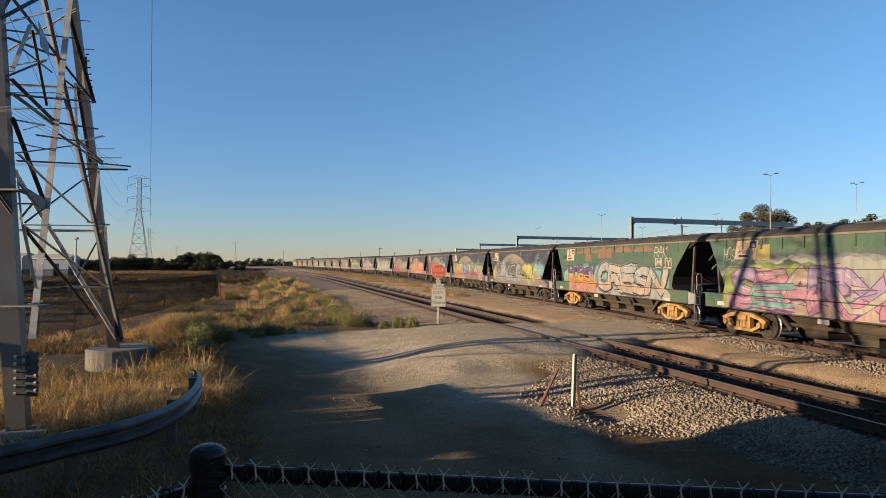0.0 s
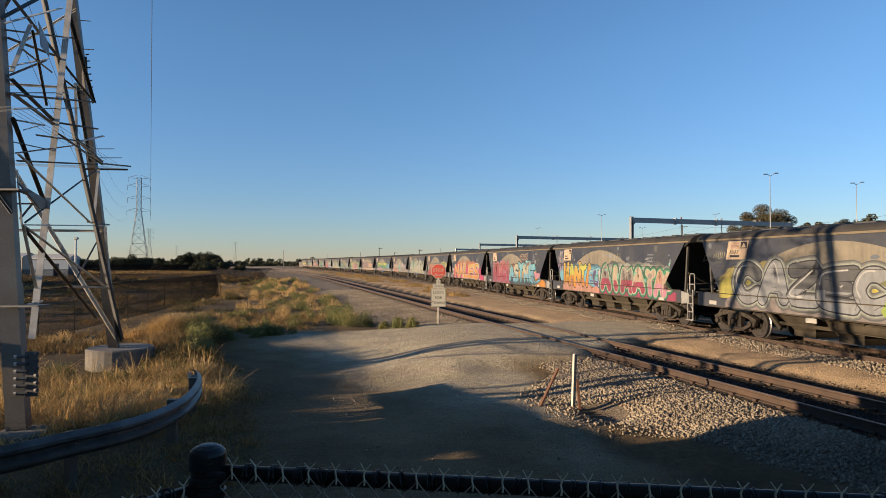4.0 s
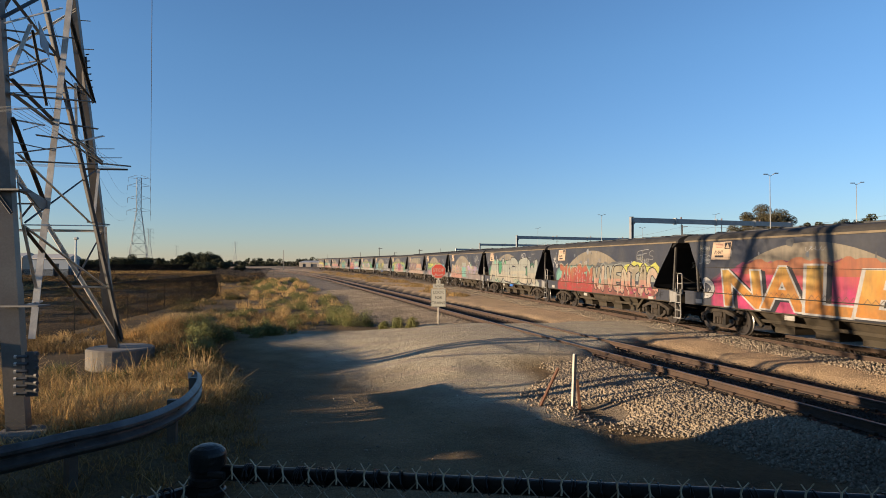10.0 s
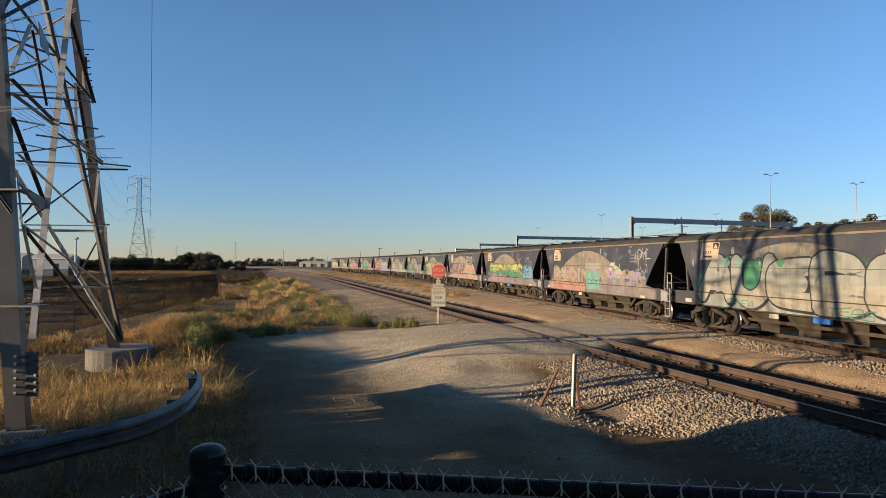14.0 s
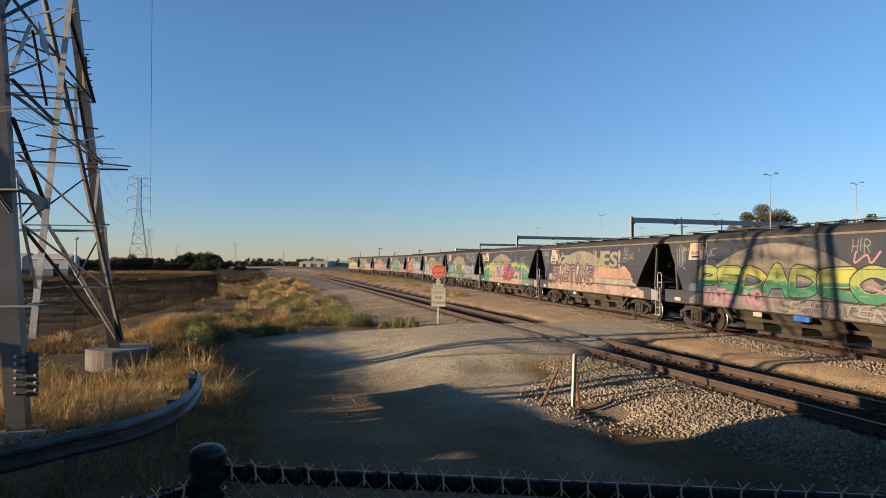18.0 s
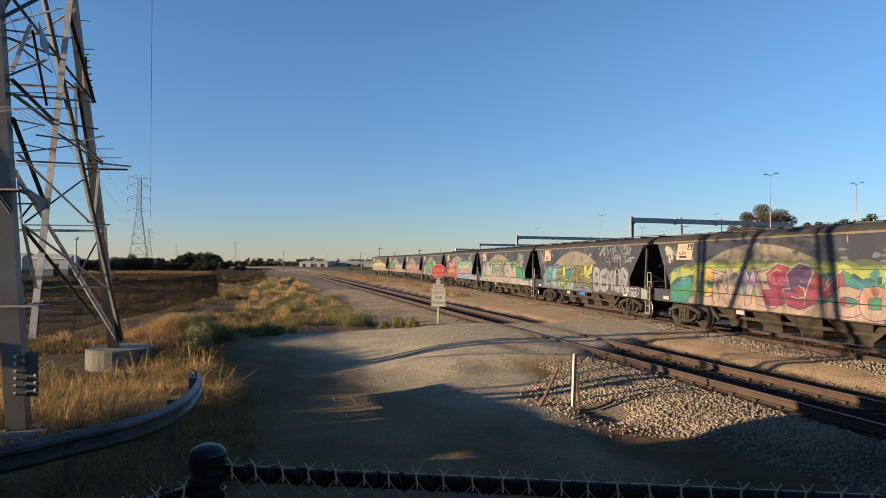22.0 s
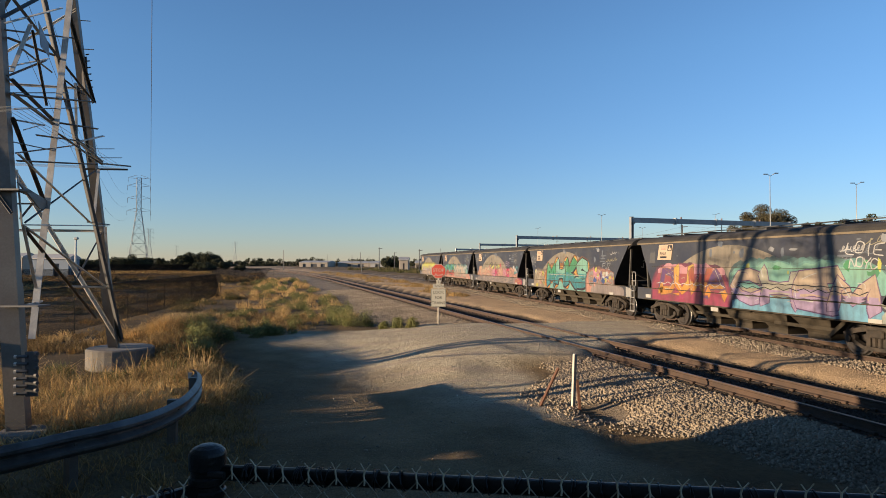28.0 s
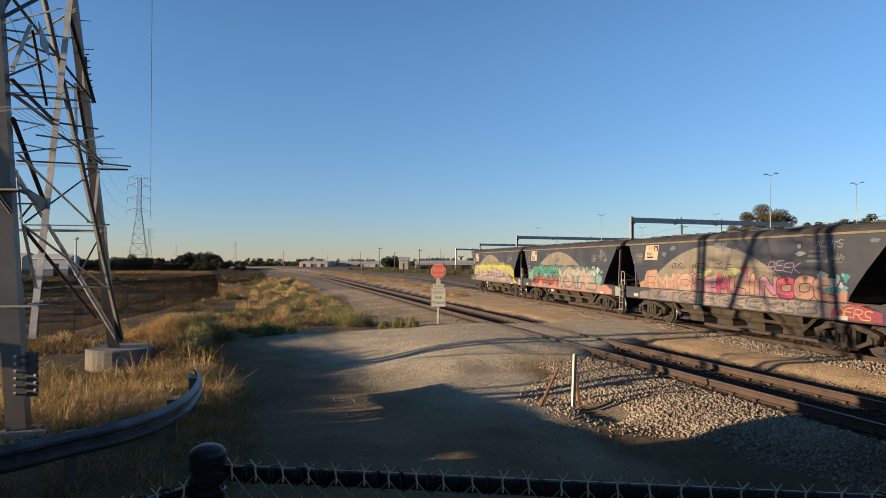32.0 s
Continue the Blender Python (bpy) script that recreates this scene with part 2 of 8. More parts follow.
# ---- ground ----
def make_ground():
    def axis(fine_lo, fine_hi, step, lo, hi):
        a = list(np.arange(fine_lo, fine_hi, step))
        s, p = step, fine_hi
        while p < hi:
            a.append(p)
            s *= 1.12
            p += s
        a.append(hi)
        s, p = step, fine_lo
        while p > lo:
            s *= 1.12
            p -= s
            a.insert(0, max(p, lo))
        return np.array(a)
    xs, ys = axis(-13, 19, 0.16, -4000, 4000), axis(3, 34, 0.16, -400, 4500)
    X, Y = np.meshgrid(xs, ys)
    Z = ground_z(X, Y)
    v = np.stack([X, Y, Z], -1).reshape(-1, 3)
    nx, ny = len(xs), len(ys)
    i = (np.arange(ny - 1)[:, None] * nx + np.arange(nx - 1)[None]).ravel()
    f = np.stack([i, i + 1, i + nx + 1, i + nx], -1)
    me = array_mesh("ground", v, f, [ground_material()])
    me.polygons.foreach_set("use_smooth", [True] * len(me.polygons))
    d1, d2 = near_rail_d(X, Y), X - train_x(Y)
    c = crossing(X, Y)
    wob = 0.25 * wave(X, Y, 0.9)
    cut = 1.3 * smooth(14.5, 19, Y) * (1 - smooth(24, 26, Y)) * (d1 < 0)
    bal = np.where(d1 < 0, 1 - smooth(-0.1, 0.45, np.abs(d1 + 0.6 * wob) - bank_foot(Y) + cut * 0.6), 1 - smooth(1.0, 1.4, d1 + wob))
    bal = np.maximum(bal, 1 - smooth(2.2, 3.0, np.abs(d2 + wob)))
    bal = bal * (1 - c * 0.95)
    pink = smooth(2.25, 2.6, d1 + 0.5 * wob) * (1 - smooth(-2.4, -1.8, d2 + wob)) * (1 - c)
    # mask for shade of rails and train, painted into the ground
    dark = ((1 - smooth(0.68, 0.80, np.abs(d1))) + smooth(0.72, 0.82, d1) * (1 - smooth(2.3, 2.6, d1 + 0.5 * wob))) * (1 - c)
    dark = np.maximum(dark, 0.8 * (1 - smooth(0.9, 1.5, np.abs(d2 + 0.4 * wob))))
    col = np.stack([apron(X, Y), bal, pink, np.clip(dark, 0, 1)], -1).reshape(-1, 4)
    at = me.color_attributes.new("zone", "FLOAT_COLOR", "POINT")
    at.data.foreach_set("color", col.astype(np.float32).ravel())
    tagged(new("ground", me), "dry earth with gravel road and ballast", "ground", kind="structure")


def ground_material():
    m = bpy.data.materials.new("dry_ground")
    m.use_nodes = True
    n, l = m.node_tree.nodes, m.node_tree.links
    b = n["Principled BSDF"]
    b.inputs["Roughness"].default_value = 0.95
    b.inputs["Specular IOR Level"].default_value = 0.2
    co = n.new("ShaderNodeTexCoord").outputs["Object"]

    def tex(scale, detail=5, rough=0.6):
        t = n.new("ShaderNodeTexNoise")
        t.inputs["Scale"].default_value, t.inputs["Detail"].default_value, t.inputs["Roughness"].default_value = scale, detail, rough
        l.new(co, t.inputs["Vector"])
        return t.outputs["Fac"]

    def mixed(fac, a, c, lo=0.38, hi=0.62):
        r = n.new("ShaderNodeMapRange")
        r.inputs[1].default_value, r.inputs[2].default_value = lo, hi
        l.new(fac, r.inputs[0])
        return blend(r.outputs[0], a, c)

    def blend(fac, a, c):
        x = n.new("ShaderNodeMix")
        x.data_type = "RGBA"
        l.new(fac, x.inputs[0])
        for k, s in ((a, 6), (c, 7)):
            if isinstance(k, tuple):
                x.inputs[s].default_value = (*k, 1)
            else:
                l.new(k, x.inputs[s])
        return x.outputs[2]
    big, mid, fine, peb = tex(0.12, 6), tex(0.9, 6), tex(9, 5), tex(38, 3)
    dry = mixed(big, mixed(fine, (0.20, 0.128, 0.058), (0.108, 0.072, 0.035)), mixed(mid, (0.14, 0.094, 0.046), (0.066, 0.049, 0.026)))
    # wheel tracks: long streaks that swing with the turning place
    swing = n.new("ShaderNodeTexWave")
    swing.wave_type, swing.rings_direction = "RINGS", "Z"
    swing.inputs["Scale"].default_value, swing.inputs["Distortion"].default_value, swing.inputs["Detail"].default_value, swing.inputs["Detail Scale"].default_value = 0.22, 5.0, 4.0, 1.2
    l.new(co, swing.inputs["Vector"])
    road = mixed(mid, mixed(peb, (0.54, 0.46, 0.315), (0.30, 0.255, 0.175)), mixed(peb, (0.45, 0.38, 0.255), (0.24, 0.20, 0.134)))
    road = mixed(fine, road, (0.54, 0.46, 0.315), 0.55, 0.72)
    road = mixed(tex(4.2, 6, 0.75), road, mixed(peb, (0.34, 0.285, 0.19), (0.20, 0.168, 0.112)), 0.52, 0.64)
    road = mixed(swing.outputs["Fac"], road, mixed(peb, (0.42, 0.345, 0.25), (0.27, 0.222, 0.16)), 0.72, 1.0)
    # fresh pale gravel by the crossing; trodden dirt nearer and left, darkened further for shade
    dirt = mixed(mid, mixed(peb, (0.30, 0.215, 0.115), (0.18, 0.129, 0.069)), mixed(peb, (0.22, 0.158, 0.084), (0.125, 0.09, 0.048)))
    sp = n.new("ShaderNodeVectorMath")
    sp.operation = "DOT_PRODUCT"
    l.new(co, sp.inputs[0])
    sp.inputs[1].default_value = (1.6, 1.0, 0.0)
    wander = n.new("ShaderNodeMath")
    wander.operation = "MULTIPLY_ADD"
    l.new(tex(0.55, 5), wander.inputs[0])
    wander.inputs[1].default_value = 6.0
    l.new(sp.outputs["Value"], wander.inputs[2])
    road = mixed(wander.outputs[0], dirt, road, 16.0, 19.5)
    ball = mixed(peb, (0.26, 0.205, 0.145), (0.13, 0.102, 0.072))
    pink = mixed(mid, mixed(peb, (0.50, 0.35, 0.20), (0.30, 0.21, 0.125)), mixed(peb, (0.36, 0.26, 0.16), (0.19, 0.14, 0.088)), 0.4, 0.7)
    z = n.new("ShaderNodeAttribute")
    z.attribute_name = "zone"
    sep = n.new("ShaderNodeSeparateColor")
    l.new(z.outputs["Color"], sep.inputs[0])
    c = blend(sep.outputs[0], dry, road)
    c = blend(sep.outputs[2], c, pink)
    c = blend(sep.outputs[1], c, ball)
    # that shade as a near-black ground colour
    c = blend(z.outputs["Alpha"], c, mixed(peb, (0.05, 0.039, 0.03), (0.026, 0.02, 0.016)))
    l.new(c, b.inputs["Base Color"])
    bp = n.new("ShaderNodeBump")
    bp.inputs["Strength"].default_value, bp.inputs["Distance"].default_value = 1.0, 0.05
    h0 = n.new("ShaderNodeMath")
    h0.operation = "MULTIPLY_ADD"
    l.new(tex(3.4, 6, 0.7), h0.inputs[0])
    h0.inputs[1].default_value = 1.6
    l.new(fine, h0.inputs[2])
    h = n.new("ShaderNodeMath")
    h.operation = "ADD"
    l.new(h0.outputs[0], h.inputs[0])
    l.new(peb, h.inputs[1])
    l.new(h.outputs[0], bp.inputs["Height"])
    l.new(bp.outputs[0], b.inputs["Normal"])
    return m


make_ground()

RAIL_PROFILE = [(-0.07, -0.172), (0.07, -0.172), (0.07, -0.158), (0.012, -0.138), (0.012, -0.05), (0.035, -0.035), (0.035, -0.006), (0.027, 0.0), (-0.027, 0.0), (-0.035, -0.006), (-0.035, -0.035), (-0.012, -0.05), (-0.012, -0.138), (-0.07, -0.158)]


def make_track(name, centre, label, y0, y1, sleepers, cat="railway track"):
    root = thing(name, label, cat, kind="structure")
    ys = np.concatenate([np.arange(y0, 60, 4), np.arange(60, 230, 8), np.arange(230, y1, 30)])
    for side in (-1, 1):
        g = Geo()
        rings = []
        for y in ys:
            d = Vector((float(centre(y + 1) - centre(y - 1)) / 2, 1, 0)).normalized()
            n = Vector((d.y, -d.x, 0))
            c = Vector((float(centre(y)), float(y), 0)) + n * (side * 0.7525)
            rings.append([c + n * a + Vector((0, 0, b)) for a, b in RAIL_PROFILE])
        k = len(RAIL_PROFILE)
        g.loft(rings)
        for i in range(len(g.f)):
            g.m[i] = 1 if len(g.f[i]) == 4 and (i % k) in (6, 7, 8) else 0
        part("rail", g, [RUST, RAILTOP], root)
    g = Geo().bevelbox((0, 0, -0.255), (2.5, 0.23, 0.17), 0.02)
    for side in (-1, 1):
        for off in (-1, 1):
            g.bevelbox((side * 0.7525 + off * 0.105, 0, -0.085), (0.075, 0.11, 0.055), 0.015, mi=1)
    sl = g.mesh("sleeper", [SLEEPER, RUST])
    for y in np.arange(y0 + 1, y0 + 1 + 0.62 * sleepers, 0.62):
        a = math.atan2(float(centre(y + 1) - centre(y - 1)) / 2, 1)
        part("sleeper", sl, None, root, at=Matrix.Translation((float(centre(y)), float(y), -0.07)) @ Matrix.Rotation(-a, 4, "Z"))
    return root


make_track("railway_track_near", near_x, "rusty steel rails on ballast, near track", 1.5, 420, 110)
make_track("railway_track_far", train_x, "rusty steel rails under the passing train", 4, 420, 110)

# ---- train ----
PITCH, SPEED, FIRST = 15.03, 7.320, 16.64
BLUE = mat("wagon_blue_grey", (0.022, 0.025, 0.037), 0.5, 0, 0.4, 0.7, 0.06, 9, (0.042, 0.043, 0.047))
GREEN = mat("wagon_green", (0.035, 0.075, 0.048), 0.5, 0, 0.3, 0.8, 0.06, 9, (0.06, 0.085, 0.05))
ROOFGREY = mat("wagon_roof", (0.050, 0.045, 0.039), 0.8, 0.0, 0.35, 1.2, 0.1, 20, (0.032, 0.029, 0.025), spec=0.2)
ENDBLACK = mat("wagon_end_black", (0.018, 0.018, 0.019), 0.7, 0, 0.4, 2, 0.1, 20, spec=0.25)
UNDER = mat("underframe_dirt", (0.036, 0.030, 0.021), 0.9, 0.0, 0.4, 3, 0.2, 30, (0.052, 0.041, 0.028), spec=0.25)
BOGIE = mat("bogie_steel", (0.046, 0.036, 0.027), 0.8, 0.1, 0.45, 5, 0.25, 30, (0.020, 0.017, 0.014), spec=0.3)
BOGIE_Y = mat("bogie_ochre", (0.36, 0.20, 0.055), 0.8, 0, 0.45, 3, 0.2, 25, (0.16, 0.09, 0.04))
WHEEL = mat("wheel_steel", (0.05, 0.042, 0.037), 0.6, 0.4, 0.3, 4, 0.1, 30)
TREAD = mat("wheel_tread", (0.5, 0.48, 0.46), 0.3, 0.95, 0.1, 6, 0.03, 30)
HUMP = mat("tan_paint", (0.17, 0.145, 0.105), 0.6, 0, 0.25, 1.3, 0.06, 12, (0.125, 0.107, 0.08))
STRIPE = mat("ochre_stripe", (0.15, 0.115, 0.07), 0.6, 0, 0.3, 2, 0.05, 20)
PLATE = mat("peach_plate", (0.36, 0.265, 0.18), 0.6, 0, 0.15, 3, 0.05, 30)
INK = mat("black_ink", (0.015, 0.015, 0.018), 0.6, 0, 0.3, 6, 0.05, 30)
RAILGREY = mat("handrail_paint", (0.24, 0.23, 0.21), 0.55, 0.1, 0.25, 4, 0.05, 40)


def weathered(m, dirt=0.6, chalk=0.35, tone=(0.045, 0.039, 0.033), pale=(0.17, 0.165, 0.15)):
    """Rain-washed streaks of dirt and pale scuffs over a painted surface."""
    n, l = m.node_tree.nodes, m.node_tree.links
    base = n["Principled BSDF"].inputs["Base Color"]
    src = base.links[0].from_socket
    co = n.new("ShaderNodeTexCoord")
    for stretch, scale, detail, lo, hi, amount, colour in (((3.0, 3.0, 0.45), 1.7, 7, 0.46, 0.74, dirt, tone), ((1.0, 1.0, 1.6), 1.3, 12, 0.58, 0.72, chalk, pale)):
        mp = n.new("ShaderNodeMapping")
        mp.inputs["Scale"].default_value = stretch
        l.new(co.outputs["Object"], mp.inputs["Vector"])
        t = n.new("ShaderNodeTexNoise")
        t.inputs["Scale"].default_value, t.inputs["Detail"].default_value, t.inputs["Roughness"].default_value = scale, detail, 0.68
        l.new(mp.outputs[0], t.inputs["Vector"])
        r = n.new("ShaderNodeMapRange")
        r.inputs[1].default_value, r.inputs[2].default_value, r.inputs[4].default_value = lo, hi, amount
        l.new(t.outputs["Fac"], r.inputs[0])
        x = n.new("ShaderNodeMix")
        x.data_type = "RGBA"
        l.new(r.outputs[0], x.inputs[0])
        l.new(src, x.inputs[6])
        x.inputs[7].default_value = (*colour, 1)
        src = x.outputs[2]
    l.new(src, base)
    return m


for m in (BLUE, GREEN):
    weathered(m, 0.5, 0.1, (0.035, 0.031, 0.027), (0.11, 0.11, 0.105))
weathered(HUMP, 0.45, 0.2)
weathered(RAILGREY, 0.55, 0.2)
BODY_Z = [(1.45, 5.38), (1.62, 5.46), (1.95, 5.70), (2.4, 6.08), (2.9, 6.55), (3.30, 6.90)]
BODY_FAR = [(1.45, 5.95), (1.62, 6.02), (1.95, 6.20), (2.4, 6.48), (2.9, 6.76), (3.30, 6.95)]   # the steeper end
BODY_GREEN = [(1.45, 5.60), (1.62, 5.50), (1.95, 5.58), (2.4, 5.90), (2.9, 6.40), (3.30, 6.80)]
SIDE = 1.42


def wagon_meshes():
    """Meshes that all wagons share."""
    M = {}
    for key, paint, outline in (("body_blue", BLUE, BODY_Z), ("body_green", GREEN, BODY_GREEN)):
        g = Geo()
        rings = [[(-B, -SIDE, z), (L, -SIDE, z), (L, SIDE, z), (-B, SIDE, z)] for (z, L), (_, B) in zip(outline, BODY_FAR)]
        g.loft(rings)
        for i, f in enumerate(g.f):
            g.m[i] = 1 if i < 4 * (len(rings) - 1) and i % 4 in (1, 3) else 0
        M[key] = g.mesh("body", [paint, ENDBLACK])
    prof = [(-SIDE, 3.30), (-1.43, 3.37), (-1.37, 3.45), (-1.24, 3.54), (-1.0, 3.60), (-0.62, 3.63), (0.62, 3.63), (1.0, 3.60), (1.24, 3.54), (1.37, 3.45), (1.43, 3.37), (SIDE, 3.30)]
    g = Geo().loft([[(x, y, z) for y, z in prof] for x in (-7.30, -7.27, 7.27, 7.30)])
    M["roof"] = g.mesh("roof", ROOFGREY, False)
    g = Geo().bevelbox((0, 0, 3.645), (1.25, 1.15, 0.06), 0.03)
    for q in (-0.4, 0.4):
        g.box((q, 0, 3.678), (0.05, 1.2, 0.03))
    M["hatches"] = g.mesh("hatch", mat("hatch_dark", (0.05, 0.05, 0.048), 0.7))
    g = Geo()
    for y in (-0.55, 0.55):
        g.box((0, y, 3.735), (14.2, 0.05, 0.035))
    for k in range(9):
        g.box((-6.6 + k * 1.65, 0, 3.675), (0.05, 1.1, 0.10))
    M["walkway"] = g.mesh("roof_walkway", mat("hatch_dark", (0.05, 0.05, 0.048), 0.7))
    for s in (-1, 1):
        g = Geo().box((0, s * (SIDE + 0.011), 3.335), (14.4, 0.022, 0.06))
        M["stripe%d" % s] = g.mesh("stripe", STRIPE)
    g = Geo()
    for s in (-1, 1):
        g.box((-0.3, s * (SIDE - 0.05), 1.2), (13.9, 0.10, 0.5))
    g.box((0, 0, 1.2), (13.2, 0.5, 0.4))
    for x in (-6.2, -4.6, 0, 4.6, 6.2):
        g.box((x, 0, 1.18), (0.2, 2.7, 0.3))
    M["rib"] = Geo().bevelbox((0, -SIDE - 0.02, 3.14), (0.07, 0.05, 0.34), 0.015).mesh("side_rib", GREEN)
    M["sill_blue"] = g.mesh("side_sill", BLUE)
    M["sill_green"] = g.mesh("side_sill", GREEN)
    g = Geo()
    for s in (-1, 1):
        g.box((0, s * (SIDE + 0.012), 1.445), (13.2, 0.024, 0.03))
        g.box((0, s * (SIDE + 0.016), 0.965), (13.3, 0.034, 0.035))
    g.box((-0.25, -SIDE - 0.009, 2.36), (11.5, 0.018, 0.012))
    M["ledge"] = g.mesh("ledge", UNDER)
    g = Geo()
    for x in (-2.6, -0.85, 0.85, 2.6):
        g.loft([[(x - 0.86, -1.2, 1.0), (x + 0.86, -1.2, 1.0), (x + 0.86, 1.2, 1.0), (x - 0.86, 1.2, 1.0)],
                [(x - 0.45, -0.8, 0.45), (x + 0.45, -0.8, 0.45), (x + 0.45, 0.8, 0.45), (x - 0.45, 0.8, 0.45)],
                [(x - 0.45, -0.8, 0.27), (x + 0.45, -0.8, 0.27), (x + 0.45, 0.8, 0.27), (x - 0.45, 0.8, 0.27)]])
    g.box((0, 0, 0.4), (7.4, 0.12, 0.12))
    for s in (-1, 1):
        g.bar((-3.9, s * 1.05, 0.93), (-3.3, s * 1.05, 0.45), 0.09, 0.12)
        g.bar((3.9, s * 1.05, 0.93), (3.3, s * 1.05, 0.45), 0.09, 0.12)
        g.box((0, s * 0.95, 0.62), (6.9, 0.09, 0.1))
    M["chutes"] = g.mesh("discharge_chute", UNDER)
    g = Geo().tube([(-1.1, 0, 0), (1.1, 0, 0)], 0.19, 14)
    M["tank"] = g.mesh("air_tank", UNDER, True)
    # end frame: platform, corner posts, bracing
    g = Geo()
    g.box((6.75, 0, 1.23), (0.9, 2.5, 0.10))
    g.box((7.15, 0, 1.1), (0.1, 2.5, 0.34))
    g.box((7.0, 0, 0.98), (0.7, 0.5, 0.34))
    M["platform"] = g.mesh("end_platform", UNDER)
    grey = mat("end_post_grey", (0.075, 0.07, 0.062), 0.7, spec=0.25)
    g = Geo().bar((6.62, 0, 1.25), (6.84, 0, 3.34), 0.07, 0.08, up=(1, 0, 0))
    g.box((6.86, 0, 3.27), (0.16, 0.14, 0.1))
    M["end_post"] = g.mesh("end_post", grey)
    g = Geo()
    for a in (0, 0.09):
        g.bar((6.45, 0.12 + a, 1.62), (6.45, 0.98 + a, 2.52), 0.035, 0.035)
    M["end_brace"] = g.mesh("end_brace", grey)
    M["brake_lever"] = Geo().bar((6.75, -1.18, 2.12), (6.62, -0.25, 1.72), 0.09, 0.07).mesh("brake_lever", UNDER)
    M["brake_pipe"] = Geo().tube([(6.7, 0.35, 1.5), (6.7, 1.2, 1.5)], 0.06, 8).mesh("brake_pipe", UNDER)
    M["brake_valve"] = Geo().bevelbox((6.55, -0.95, 1.5), (0.3, 0.3, 0.42), 0.04).mesh("brake_valve", UNDER)
    g = Geo().loft([[(7.18, y, 3.32), (6.62, y, 3.32), (6.62, y, 3.05)] for y in (-1.36, 1.36)])
    M["end_sheet"] = g.mesh("end_sheet", ENDBLACK)
    g = Geo().tube([(6.42, -0.9, 1.55), (6.42, 0.9, 1.55)], 0.17, 12)
    M["end_tank"] = g.mesh("brake_cylinder", ENDBLACK, True)
    g = Geo().loft([[(6.62, y, 1.42), (7.18, y, 1.34), (7.18, y, 0.98), (6.62, y, 0.93)] for y in (-SIDE, -SIDE + 0.16)])
    M["end_panel"] = g.mesh("end_panel", RAILGREY)
    g = Geo()
    r = 0.022
    for s in (-1,):
        y = s * 1.30
        g.tube([(7.38, y, 1.28), (7.38, y, 2.02), (7.34, y, 2.10), (7.10, y, 2.10), (7.06, y, 2.02), (7.06, y, 1.28)], r, 6)
        g.tube([(7.38, y, 1.7), (7.06, y, 1.7)], r, 6)
    M["grab_rail"] = g.mesh("grab_rail", RAILGREY)
    g = Geo()
    for s in (-1,):
        y = s * 1.40
        for x in (7.06, 7.42):
            g.bar((x, y, 0.32), (x, y, 1.5), 0.05, 0.03, up=(0, 1, 0))
        for z in (0.36, 0.66, 0.96, 1.26):
            g.bar((7.06, y, z), (7.42, y, z), 0.035, 0.035)
        g.box((7.24, y - s * 0.02, 0.34), (0.5, 0.14, 0.025))
    M["ladder"] = g.mesh("step_ladder", RAILGREY)
    g = Geo().tube([(7.1, 0, 0.88), (7.55, 0, 0.88)], 0.11, 10)
    g.bevelbox((7.6, 0, 0.88), (0.26, 0.34, 0.30), 0.06)
    M["coupler"] = g.mesh("coupler", UNDER)
    g = Geo().disc((0, 0, 0), (0, 1, 0), 0.30, 0.035, 24, hole=0.265)
    for k in range(6):
        a = math.pi * k / 3
        g.bar((0, 0, 0), (0.28 * math.cos(a), 0, 0.28 * math.sin(a)), 0.025, 0.03, up=(0, 1, 0))
    g.disc((0, 0, 0), (0, 1, 0), 0.05, 0.08, 10)
    M["brake_wheel"] = g.mesh("brake_wheel", mat("brake_wheel_grey", (0.11, 0.1, 0.09), 0.7))
    # bogie side frame, cast with two windows and a spring nest
    for key, paint in (("dark", BOGIE), ("ochre", BOGIE_Y)):
        for s in (-1, 1):
            y = s * 1.0
            g = Geo()
            w = 0.16
            pts = [(-1.12, 0.56), (-0.72, 0.70), (-0.34, 0.78), (0.34, 0.78), (0.72, 0.70), (1.12, 0.56)]
            for a, b in zip(pts, pts[1:]):
                g.bar((a[0], y, a[1]), (b[0], y, b[1]), w, 0.13)
            low = [(-0.92, 0.46), (-0.44, 0.26), (0.44, 0.26), (0.92, 0.46)]
            for a, b in zip(low, low[1:]):
                g.bar((a[0], y, a[1]), (b[0], y, b[1]), w, 0.10)
            for x in (-0.30, 0.30):
                g.bar((x, y, 0.28), (x, y, 0.76), 0.13, w, up=(0, 1, 0))
            for x in (-0.89, 0.89):
                g.bevelbox((x, y, 0.47), (0.28, 0.22, 0.22), 0.05)
                g.disc((x, y + s * 0.14, 0.46), (0, 1, 0), 0.10, 0.06, 12)
            for x in (-0.17, 0, 0.17):
                g.tube([(x, y, 0.32), (x, y, 0.62)], 0.065, 8)
            g.bevelbox((0, y, 0.66), (0.44, 0.3, 0.2), 0.03)
            M["frame_%s%d" % (key, s)] = g.mesh("side_frame", paint)
    g = Geo().box((0, 0, 0.66), (0.42, 2.0, 0.22))
    g.box((0, 0, 0.85), (0.5, 0.5, 0.3))
    g.box((-0.45, 0, 0.5), (0.1, 1.5, 0.1))
    g.box((0.45, 0, 0.5), (0.1, 1.5, 0.1))
    M["bolster"] = g.mesh("bolster", UNDER)
    g = Geo().tube([(0, -0.95, 0), (0, 0.95, 0)], 0.075, 10)
